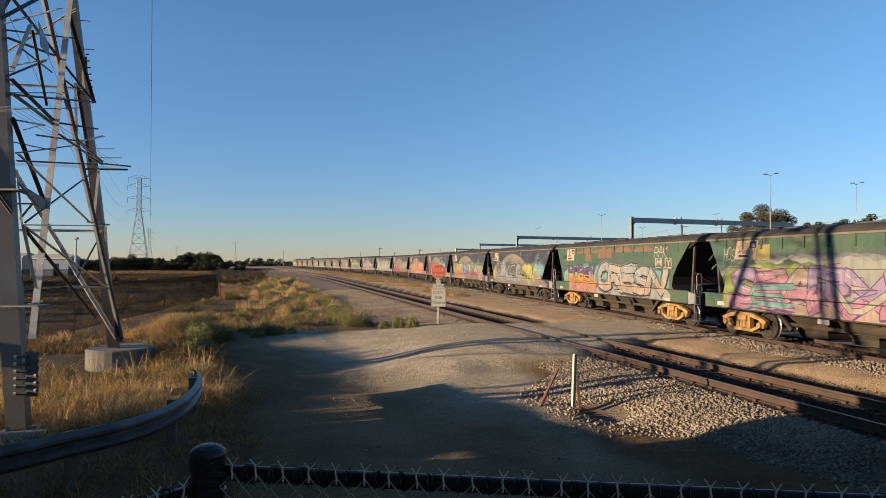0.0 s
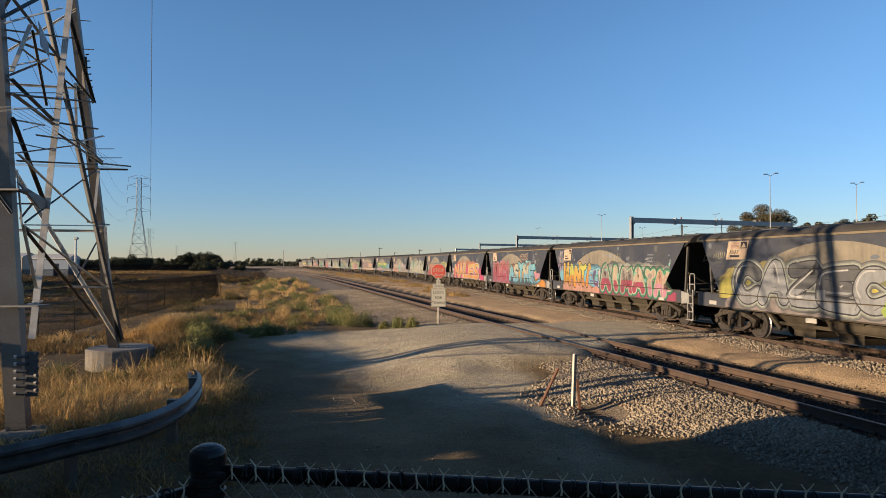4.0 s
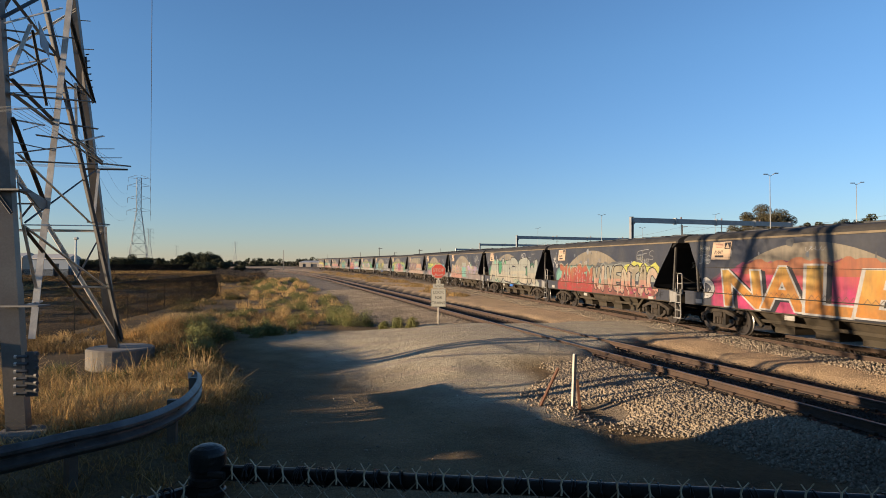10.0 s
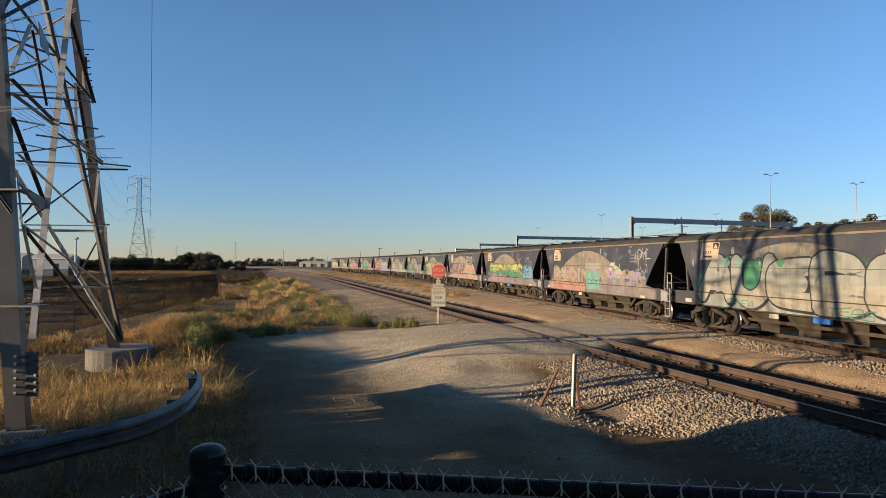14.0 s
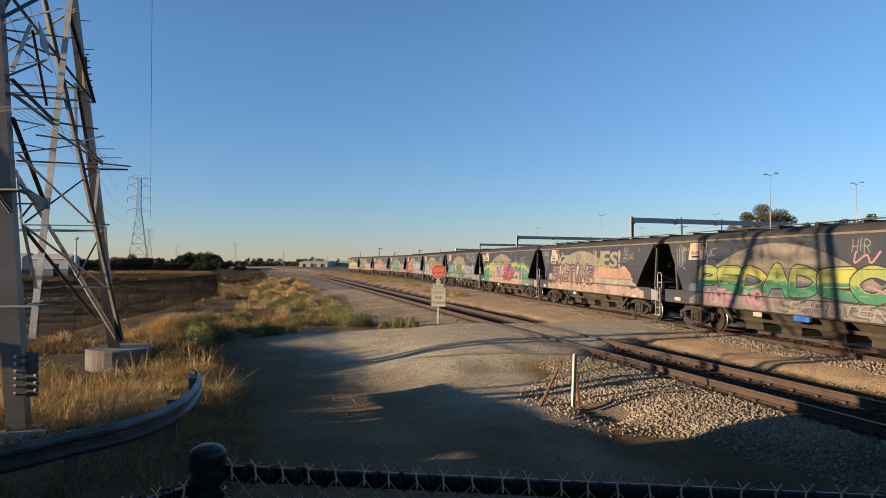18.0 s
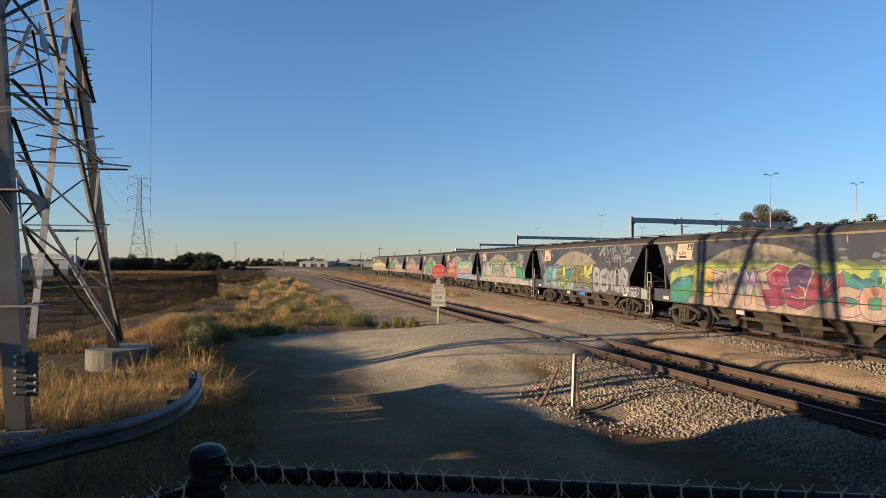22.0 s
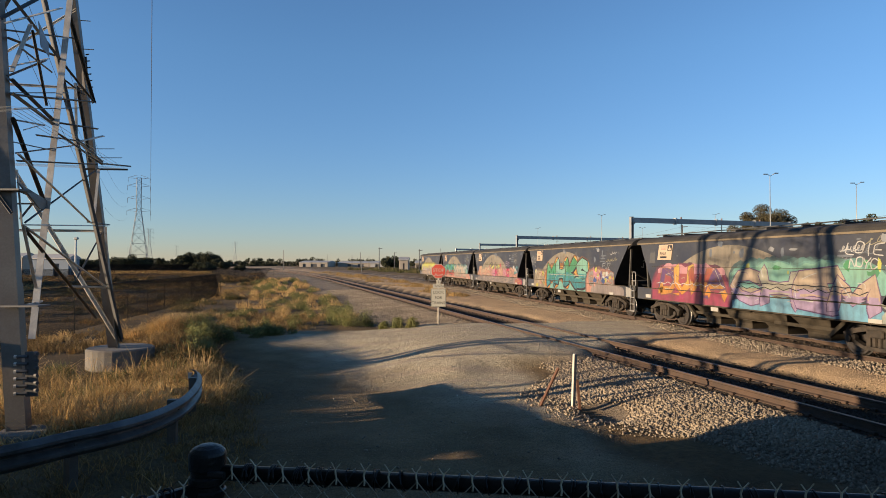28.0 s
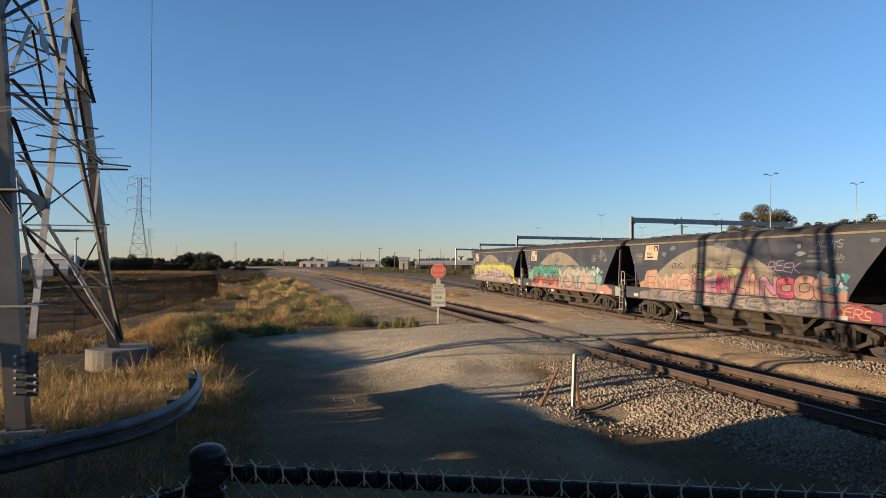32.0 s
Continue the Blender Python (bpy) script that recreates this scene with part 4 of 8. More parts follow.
# front to rear: livery, then the painted shapes
SPECS = []
SPECS.append(("green", [("band", -6.3, 6.3, 1.5, 2.62, "sage"), ("band", -6.2, -1.0, 0.99, 2.35, "lime"), ("band", 2.2, 6.2, 0.99, 2.35, "lime"), ("band", -6.0, 6.3, 0.99, 1.5, "peach"), ("block", -5.3, 2.66, 1.5, 0.46, "ochre"),
               ("throw", "SEARXK", -5.7, 1.8, 1.02, 2.4, ["lilac", "pink", "peach", "lilac"], "violet", 0.13, 0.03, "sharp", "pink", "white", (0.05, -0.04, "violet"), None, True, 1.3),
               ("throw", "NOSE", 1.7, 6.3, 1.02, 2.5, ["magenta", "pink", "rose"], "violet", 0.14, 0.03, "sharp", "salmon", "cream", None, "mint", True, 1.3), ("throw", "EIV", -4.6, 0.4, 1.1, 1.9, ["mint", "pink", "cream"], "violet", 0.10, 0.02, "sharp", None, None, None, None, True, 1.2),
               ("scrawl", "ROS", -6.1, 2.6, 0.6, 0.4, "white"), ("scrawl", "COOL", 1.2, 2.25, 0.7, 0.16, "black", 0.01), ("scrawl", "SEE", 1.3, 2.02, 0.5, 0.14, "black", 0.01)]))
SPECS.append(("green", [("band", -4.9, 5.3, 3.0, 3.2, "oxide"), ("band", -3.0, -2.2, 2.6, 3.1, "oxide"), ("band", -1.4, 0.2, 2.75, 3.05, "oxide"), ("band", -5.9, 5.2, 1.5, 2.3, "mint"), ("band", -5.2, -1.6, 1.3, 1.8, "orange"), ("band", -5.2, -1.6, 0.99, 1.42, "salmon"), ("band", -1.6, 5.4, 0.99, 1.5, "sage"),
               ("throw", "WOBEY", -5.3, -1.7, 1.5, 2.3, ["violet"], "black", 0.15, 0.025, "round", "orange", "lilac"), ("throw", "CRESN", -1.3, 4.9, 1.12, 2.45, ["sage", "cream", "sage"], "black", 0.135, 0.03, "sharp", "peach", "white", (0.05, -0.04, "black"), "silver", True, 1.3),
               ("scrawl", "TOPZ", -4.8, 1.05, 2.4, 0.26, "magenta"), ("scrawl", "RAK", 4.2, 2.75, 1.0, 0.4, "white", 0.018), ("scrawl", "RUE", -6.0, 2.75, 0.6, 0.2, "black"), ("boxed", 4.25, 2.3, 0.5, 0.42, "cream"), ("boxed", 5.0, 2.3, 0.5, 0.42, "cream"), ("word", "M", 4.33, 4.68, 2.38, 2.64, ["cream"]), ("word", "Y", 5.08, 5.43, 2.38, 2.64, ["cream"])]))
SPECS.append(("blue", [("band", -5.8, 1.3, 1.3, 2.35, "yellow"), ("band", -5.6, 6.3, 0.99, 1.5, "taupe"), ("band", 1.2, 5.0, 1.4, 2.3, "yellow"), ("band", 3.7, 5.7, 1.7, 2.35, "sky"), ("throw", "CAZEC", -5.0, 1.2, 1.15, 2.5, ["grey", "silver", "grey"], "black", 0.17, 0.04, "round", "silver", "white", None, "sage"),
              ("throw", "SUICE", 1.6, 5.2, 1.5, 2.15, ["yellow", "cream", "peach"], "brown", 0.12, 0.015, "round", "salmon", None), ("slash", 0.7, 2.0, 3.6, 1.3, "olive", 0.55), ("slash", 0.9, 1.7, 3.1, 1.42, "black", 0.3), ("slash", 1.9, 2.3, 2.6, 1.6, "lime", 0.35),
              ("drips", 0.9, 5.4, 1.1, 2.3, ["lime", "cream", "yellow", "peach"], 30), ("scrawl", "OSTR", 4.7, 1.08, 1.5, 0.24, "brown"), ("scrawl", "CO", 4.3, 2.75, 0.6, 0.25, "silver"), ("scuff", 4.6, 5.8, 2.0, 2.6, "silver", 16)]))
SPECS.append(("blue", [("band", -6.2, 0.2, 1.5, 2.25, "sky"), ("band", -5.6, -0.8, 0.99, 1.55, "salmon"), ("band", -0.8, 6.3, 0.99, 1.5, "rose"), ("band", -0.8, 6.0, 1.6, 2.35, "sage"), ("throw", "WANTA", -5.5, -1.6, 1.2, 2.5, ["orange", "yellow"], "black", 0.165, 0.045, "round", "orange", "yellow"),
              ("throw", "ELK", -2.0, -0.2, 1.3, 2.2, ["sky", "violet", "white"], "blue", 0.12, 0.02, "sharp", None, "white", None, None, True, 1.3), ("throw", "AIMA", -0.6, 3.8, 1.1, 2.3, ["taupe", "peach"], "cream", 0.19, 0.05, "round", "rose", None, None, "green"), ("throw", "TAP", 3.9, 6.1, 1.1, 2.2, ["peach", "salmon"], "cream", 0.17, 0.04, "round", "pink", None, None, "green"),
              ("scuff", -6.3, -5.6, 2.0, 3.0, "lilac", 26), ("drips", -1.6, 6.0, 1.7, 2.5, ["mint", "green", "taupe"], 22), ("scrawl", "HER", -6.4, 2.6, 0.8, 0.3, "silver")]))
SPECS.append(("blue", [("band", -1.0, 4.7, 1.4, 2.3, "orange"), ("band", 4.0, 6.5, 0.99, 1.5, "orange"), ("band", 4.2, 5.5, 1.5, 1.9, "pink"), ("band", -5.4, -1.0, 0.99, 1.5, "rose"), ("throw", "MUCI", -5.4, -1.0, 1.05, 2.55, ["rose"], "oxide", 0.19, 0.035, "round", "rose", "pink", None, "pink"),
              ("throw", "ASTWE", -1.1, 4.4, 1.15, 2.4, ["sky", "cream", "sky", "cream"], "black", 0.145, 0.045, "sharp", "sky", "white", (0.08, -0.05, "teal"), None, False, 1.22), ("throw", "V", 4.0, 5.4, 1.1, 1.6, ["sky"], "black", 0.2, 0.035, "sharp"),
              ("scrawl", "NEZKEZ", 1.4, 2.72, 1.7, 0.34, "salmon", 0.022), ("slash", 2.6, 2.7, 3.1, 2.5, "salmon", 0.06), ("drips", 2.6, 4.6, 2.2, 2.6, ["slate", "silver", "sky"], 16), ("scrawl", "RNB", 4.3, 1.05, 0.7, 0.3, "black"), ("scuff", -6.2, -5.4, 2.1, 2.7, "silver", 14)]))
SPECS.append(("blue", [("band", -5.4, 5.7, 0.99, 2.4, "magenta"), ("band", -3.8, 3.9, 2.15, 2.62, "red"), ("band", 4.4, 6.5, 0.99, 1.42, "magenta"), ("word", "NALES", -4.9, 4.8, 1.05, 2.40, ["orange"], "white", "black", 0.03, "brown"),
              ("throw", "D", -6.1, -5.4, 1.2, 2.0, ["white"], "black", 0.15, 0.03), ("scrawl", "BZ", 4.75, 2.0, 0.5, 0.3, "white", 0.016), ("scrawl", "OFS", -6.3, 2.5, 0.7, 0.3, "silver")]))
SPECS.append(("blue", [("band", -5.7, 0.2, 1.5, 2.2, "mint"), ("band", -0.6, 5.8, 1.7, 2.35, "sage"), ("band", 2.6, 5.9, 2.1, 2.5, "yellow"), ("band", -5.5, -0.6, 0.99, 1.6, "red"), ("band", -0.8, 5.6, 0.99, 1.45, "oxide"), ("throw", "ZIVBBEN", -5.2, -0.8, 1.2, 2.35, ["red"], "oxide", 0.16, 0.04, "sharp", "red", "white", (0.03, 0.03, "cream")),
              ("throw", "VIVENTAC", -0.7, 5.7, 1.1, 2.35, ["tan", "peach", "tan"], "black", 0.16, 0.05, "round", "salmon", "cream"), ("drips", -0.6, 5.4, 0.99, 1.5, ["oxide", "peach", "rose"], 26),
              ("scrawl", "EFS", 4.0, 2.65, 1.5, 0.4, "silver"), ("scrawl", "RNF", 5.5, 1.08, 0.7, 0.25, "black"), ("scuff", -6.3, -5.6, 2.2, 2.7, "white", 14)]))
SPECS.append(("blue", [("band", -5.7, 5.9, 1.5, 2.45, "green"), ("band", -5.6, 6.2, 0.99, 1.5, "sage"), ("throw", "AUEBEW", -5.5, 5.7, 1.02, 2.72, ["sage"], "black", 0.185, 0.055, "round", "cream", None, (0.06, -0.03, "black")), ("drips", -4.8, 5.0, 2.5, 2.75, ["green", "mint", "salmon"], 9),
              ("scrawl", "NSD", 2.5, 2.8, 1.0, 0.32, "white", 0.018), ("scrawl", "SPEA", -4.0, 1.05, 1.5, 0.24, "green"), ("scrawl", "TEBS", 0.6, 1.05, 1.6, 0.24, "green")]))
SPECS.append(("blue", [("band", -5.6, 5.4, 1.6, 2.15, "lilac"), ("band", -6.0, -0.9, 0.99, 1.62, "salmon"), ("band", -0.8, 6.2, 0.99, 1.6, "taupe"), ("throw", "PAUDIN", -5.4, -0.6, 1.5, 2.2, ["salmon", "peach", "orange"], "grey", 0.12, 0.018, "round", None, "sky", None, "cream", True), ("block", -0.9, 1.15, 1.9, 0.95, "mint"),
              ("block", -0.9, 2.2, 1.8, 0.3, "sage"), ("throw", "RASOE", 0.8, 4.9, 1.35, 2.15, ["tan", "lilac", "cream"], "taupe", 0.16, 0.02, "round", "taupe", None), ("zig", -5.9, -0.9, 1.3, 0.04, "black"), ("zig", -0.8, 1.0, 1.62, 0.05, "black"),
              ("drips", 1.9, 3.0, 2.2, 2.6, ["mint", "white"], 8), ("scrawl", "EFOS", 4.5, 1.7, 1.0, 0.5, "silver", 0.018), ("scrawl", "OHL", 4.7, 2.7, 1.2, 0.4, "white", 0.018), ("scuff", 4.5, 5.6, 1.9, 2.8, "silver", 30), ("drips", 0.9, 5.4, 1.1, 2.0, ["taupe", "lilac", "tan", "sky"], 36), ("scrawl", "BOK", -6.3, 1.08, 0.8, 0.3, "white")]))
SPECS.append(("blue", [("band", -5.5, 5.3, 1.45, 2.0, "slate"), ("band", 3.6, 5.5, 1.4, 2.2, "sky"), ("band", -5.5, 6.4, 0.99, 1.46, "taupe"), ("throw", "PEDADEC", -4.8, 3.4, 1.45, 2.45, ["lime", "lime", "yellow"], "black", 0.165, 0.04, "round", "green", "lime"), ("scrawl", "AR", 3.5, 1.6, 1.5, 0.5, "black", 0.03), ("slash", 2.6, 1.9, 4.2, 1.5, "pink", 0.12), ("word", "VOTE NO!", -4.7, -0.9, 1.08, 1.6, ["pink"]),
              ("scrawl", "SKATWERTAS", -0.6, 1.05, 5.6, 0.34, "grey", 0.028), ("scrawl", "SAROTEN", -0.2, 1.08, 3.6, 0.3, "cream"), ("scrawl", "OCC", 4.2, 1.05, 1.4, 0.28, "cream"), ("scrawl", "W", 2.2, 2.52, 0.9, 0.3, "pink", 0.03), ("scrawl", "HIR", 2.2, 2.8, 0.6, 0.35, "silver"), ("scrawl", "YE", -4.4, 2.5, 0.6, 0.5, "silver"), ("scrawl", "TOE", -6.4, 2.3, 0.7, 0.8, "silver")]))
SPECS.append(("blue", [("band", -5.6, 5.0, 1.5, 2.0, "peach"), ("band", 0.6, 4.9, 1.7, 2.3, "salmon"), ("band", -5.8, 6.0, 0.99, 1.5, "peach"), ("band", 0.4, 5.3, 1.46, 1.7, "sage"), ("word", "CNGEN", -5.4, -1.5, 2.4, 2.95, ["tan"]), ("word", "BLUES!", -0.8, 4.4, 2.25, 3.08, ["tan"]), ("scuff", -5.4, 4.6, 2.2, 2.9, "taupe", 60),
              ("throw", "DISTINS", -4.9, 0.8, 1.45, 2.35, ["violet", "cream", "taupe"], "white", 0.10, 0.02, "sharp", "brown", None, None, "oxide"), ("drips", -5.5, 5.0, 1.0, 1.6, ["cream", "salmon", "tan", "taupe"], 60), ("zig", 2.0, 5.0, 1.75, 0.03, "oxide"), ("zig", 0.5, 5.2, 1.48, 0.02, "brown"), ("scrawl", "ALE", 4.2, 2.9, 0.4, 0.3, "silver"), ("scrawl", "OSE", -6.5, 2.95, 0.9, 0.2, "white"), ("scrawl", "V", -6.2, 2.1, 0.5, 0.6, "lilac", 0.02)]))
SPECS.append(("blue", [("band", -5.9, 5.8, 1.6, 2.4, "lime"), ("band", -5.9, 5.8, 0.99, 2.0, "teal"), ("band", -5.9, 5.8, 1.2, 1.75, "green"), ("band", -4.7, 4.0, 0.99, 1.42, "peach"), ("drips", -5.6, 5.4, 1.9, 2.25, ["teal", "green", "lime"], 50), ("throw", "ID", -4.6, -2.8, 1.25, 2.2, ["yellow", "orange"], "brown", 0.17, 0.03, "round", "yellow", "cream", None, None, True),
              ("throw", "RWYE", -3.0, 0.0, 1.1, 2.3, ["peach", "taupe", "lilac"], "violet", 0.14, 0.025, "sharp", "peach", "white", None, None, True, 1.3), ("throw", "SSM", -0.3, 2.6, 1.2, 2.35, ["magenta", "violet", "rose"], "violet", 0.16, 0.03, "sharp", "rose", "cream", (-0.03, 0.03, "cream"), None, False, 1.3), ("throw", "CO", 2.4, 4.2, 1.05, 1.95, ["peach", "salmon"], "violet", 0.17, 0.025, "round", "peach", "cream"),
              ("scrawl", "THUCGUK", 4.0, 1.75, 1.5, 0.34, "cream", 0.016), ("scrawl", "DEOC", 4.2, 1.06, 0.8, 0.25, "cream"), ("scrawl", "BUCKWM", 5.2, 1.06, 1.2, 0.25, "cream"), ("scrawl", "TYS", -5.7, 1.9, 0.8, 0.25, "cream"), ("drips", -6.3, -5.7, 2.6, 3.1, ["cream"], 10)]))
SPECS.append(("blue", [("band", -5.7, 5.4, 1.4, 2.05, "teal"), ("band", -4.2, -2.5, 1.6, 2.2, "sky"), ("band", -5.8, 6.3, 0.99, 1.42, "slate"), ("throw", "ELARK", -3.4, 1.6, 1.15, 2.35, ["olive", "yellow", "olive"], "black", 0.14, 0.035, "sharp", "olive", "yellow", None, None, True, 1.3), ("throw", "BEMOR", 1.7, 5.5, 1.08, 2.25, ["silver"], "black", 0.17, 0.04, "round", None, "white", None, "grey"),
              ("drips", -5.6, -3.2, 1.2, 2.2, ["teal", "mint", "silver", "sky"], 40), ("scuff", 2.6, 5.8, 2.35, 3.2, "silver", 90), ("scuff", -6.5, -5.3, 2.2, 3.15, "silver", 40), ("scuff", -2.0, 2.6, 2.9, 3.2, "slate", 24), ("drips", -4.4, -1.0, 1.0, 1.4, ["sage", "mint", "taupe"], 30),
              ("scrawl", "PASED", 5.0, 1.05, 1.5, 0.34, "white", 0.02), ("scrawl", "KTL", -5.3, 1.9, 1.4, 0.34, "sky", 0.025)]))
SPECS.append(("blue", [("band", -6.1, 5.6, 0.99, 2.45, "lime"), ("band", -6.1, 5.6, 0.99, 2.25, "green"), ("band", -6.3, 6.5, 0.99, 1.42, "sage"), ("throw", "NAURISM", -5.4, 3.4, 1.05, 2.4, ["lilac", "peach", "pink", "taupe", "rose"], "violet", 0.135, 0.03, "sharp", "peach", "white", (-0.03, 0.03, "white"), None, True, 1.35), ("slash", 3.2, 1.45, 4.6, 2.1, "blue", 0.22), ("slash", 2.8, 1.75, 4.3, 2.1, "lilac", 0.14),
              ("scrawl", "LOSER", 4.3, 2.55, 1.1, 0.5, "white", 0.02), ("scrawl", "NAC", 4.4, 2.25, 0.9, 0.3, "white", 0.02), ("scrawl", "UHD", -6.4, 3.0, 0.6, 0.18, "white"), ("scrawl", "EM", -5.9, 1.05, 0.7, 0.25, "lime")]))
SPECS.append(("blue", [("band", -5.9, -0.8, 0.99, 2.3, "rose"), ("band", -5.5, -1.0, 2.1, 2.45, "pink"), ("throw", "DUWA", -5.2, -1.0, 1.25, 2.4, ["violet", "orange", "red"], "oxide", 0.13, 0.03, "sharp", "orange", "cream", None, None, True, 1.3), ("zig", -5.6, -1.0, 1.7, 0.06, "white"), ("band", -0.6, 5.6, 1.7, 2.5, "mint"), ("drips", -0.6, 5.4, 2.1, 2.55, ["green", "mint", "yellow"], 20), ("band", -0.6, 5.5, 0.99, 1.5, "sky"),
              ("throw", "CHEM", -0.5, 5.3, 1.15, 2.35, ["peach", "cream", "peach"], "violet", 0.155, 0.03, "sharp", "lilac", "white", None, None, False, 1.22), ("zig", -0.4, 5.0, 1.72, 0.06, "black"), ("zig", -0.4, 5.0, 1.46, 0.02, "black"), ("zig", -0.3, 4.8, 1.86, 0.02, "black"), ("scrawl", "LOIE", 4.3, 2.75, 1.2, 0.3, "white", 0.016), ("scrawl", "NOYC", 4.4, 2.4, 0.9, 0.26, "white", 0.016), ("band", 5.4, 6.5, 0.99, 1.42, "sage")]))
SPECS.append(("blue", [("band", -6.0, -3.2, 0.99, 1.95, "tan"), ("drips", -5.8, -3.6, 1.1, 2.0, ["yellow", "cream", "salmon"], 30), ("scrawl", "AGSC", -5.7, 1.3, 2.0, 0.55, "brown", 0.018), ("band", -3.9, 2.6, 1.1, 2.3, "orange"), ("band", -3.6, 2.4, 0.99, 1.42, "mint"), ("throw", "MHKS", -3.6, 2.4, 1.1, 2.65, ["green", "mint"], "black", 0.165, 0.045, "sharp", "teal", "mint", (0.05, -0.05, "black"), "orange", False, 1.15), ("zig", -3.4, 2.2, 1.82, 0.015, "cream"),
              ("band", 2.3, 5.4, 0.99, 2.1, "salmon"), ("throw", "ETARS", 2.6, 5.4, 1.3, 2.1, ["taupe", "pink", "violet", "cream"], "oxide", 0.12, 0.018, "sharp", "taupe", "white", None, None, True, 1.3), ("drips", 3.0, 5.4, 1.6, 2.2, ["yellow", "blue", "pink", "white"], 22), ("band", 2.8, 6.5, 0.99, 1.42, "taupe"), ("scrawl", "FUZ", 4.2, 2.2, 0.9, 0.3, "silver", 0.018), ("scrawl", "ROTS", -6.5, 2.35, 0.9, 0.5, "silver", 0.018)]))
SPECS.append(("blue", [("band", -6.0, 5.4, 1.45, 2.0, "salmon"), ("band", -6.0, 6.4, 0.99, 1.5, "taupe"), ("throw", "EMIC", -5.4, -2.0, 1.4, 2.15, ["salmon", "peach"], "oxide", 0.14, 0.025, "sharp", None, "cream", None, None, True, 1.25), ("throw", "SEMLINOOE", -1.9, 5.0, 1.42, 2.1, ["salmon", "pink", "magenta", "salmon"], "black", 0.17, 0.03, "round", None, "pink"), ("drips", -2.0, 1.4, 1.95, 2.3, ["yellow", "magenta", "lime"], 14),
              ("scrawl", "NOTESARKERSB", -5.2, 1.05, 9.6, 0.34, "grey", 0.03), ("scrawl", "TWASKEROM", -4.0, 1.1, 8.0, 0.28, "peach", 0.014), ("scrawl", "OUSU", -3.3, 2.3, 0.9, 0.2, "black"), ("scrawl", "MEZZN", -1.9, 2.3, 1.0, 0.2, "black"), ("scrawl", "OSLE", -0.5, 2.3, 0.9, 0.2, "black"), ("scrawl", "BEEK", 2.3, 2.25, 1.4, 0.3, "lilac"), ("scrawl", "ALUTS", 4.3, 2.95, 1.0, 0.2, "silver"), ("drips", 4.2, 5.4, 1.7, 2.2, ["white", "sky", "teal"], 14), ("band", 4.8, 6.5, 0.99, 1.42, "rose"), ("scrawl", "DERS", 5.0, 1.05, 1.2, 0.25, "yellow")]))
SPECS.append(("blue", [("band", -5.9, 5.0, 1.4, 2.15, "mint"), ("band", -5.5, 6.3, 0.99, 1.5, "salmon"), ("throw", "DROSA", -5.0, -0.7, 1.2, 2.3, ["green", "teal"], "black", 0.15, 0.03, "sharp", "red", "mint", None, None, True, 1.25), ("throw", "YSTAE", -0.5, 4.4, 1.2, 2.15, ["cream", "peach"], "taupe", 0.13, 0.025, "sharp", "peach", "white", None, "sage", True, 1.25), ("drips", 3.4, 5.2, 1.6, 2.3, ["mint", "white", "sky"], 18), ("scrawl", "TE", -6.2, 1.7, 0.6, 0.6, "white")]))
SPECS.append(("blue", [("band", -5.9, 5.6, 1.4, 2.35, "yellow"), ("band", -5.6, 5.2, 0.99, 1.6, "taupe"), ("throw", "SABNOTECK", -5.2, 4.8, 1.1, 2.0, ["lilac", "peach", "cream"], "brown", 0.14, 0.02, "sharp", "peach", "white", None, None, True, 1.25), ("drips", -5.6, 5.0, 1.8, 2.3, ["yellow", "lime", "cream"], 26), ("block", 5.4, 1.05, 1.2, 0.4, "yellow")]))


def text_mesh(body, size, material, name="writing"):
    cu = bpy.data.curves.new(name, "FONT")
    cu.body, cu.size, cu.align_x, cu.align_y = body, size, "CENTER", "CENTER"
    cu.extrude = 0.0015
    ob = bpy.data.objects.new(name, cu)
    scene.collection.objects.link(ob)
    bpy.context.view_layer.update()
    me = bpy.data.meshes.new_from_object(ob.evaluated_get(bpy.context.evaluated_depsgraph_get()))
    bpy.data.objects.remove(ob)
    bpy.data.curves.remove(cu)
    me.name = name
    me.materials.clear()
    me.materials.append(material)
    return me


WAGONS, WHEELSETS = [], []


def end_tag(seed, wagon):
    """A quick white scrawl over the black sloping sheet at the wagon's end."""
    r, g = random.Random(700 + seed), Geo()
    for line in range(r.choice((1, 2, 2))):
        y, z0 = r.uniform(-0.35, 0.0), 2.72 - 0.3 * line
        for letter in range(r.choice((3, 4))):
            pts = [(y + r.uniform(-0.03, 0.24), z0 + r.choice((-0.11, 0.13)) + r.uniform(-0.06, 0.06)) for k in range(r.choice((3, 4, 5)))]
            for (a, b), (c, d) in zip(pts, pts[1:]):
                g.bar((float(np.interp(b, BODY_ZS, BODY_LS)) + 0.015, a, b), (float(np.interp(d, BODY_ZS, BODY_LS)) + 0.015, c, d), 0.032, 0.008, up=(1, 0, 0))
            y += r.uniform(0.2, 0.28)
    tagged(part("tag", g, PAINT["white"], wagon, "white sprayed tag"), kind="stuff")


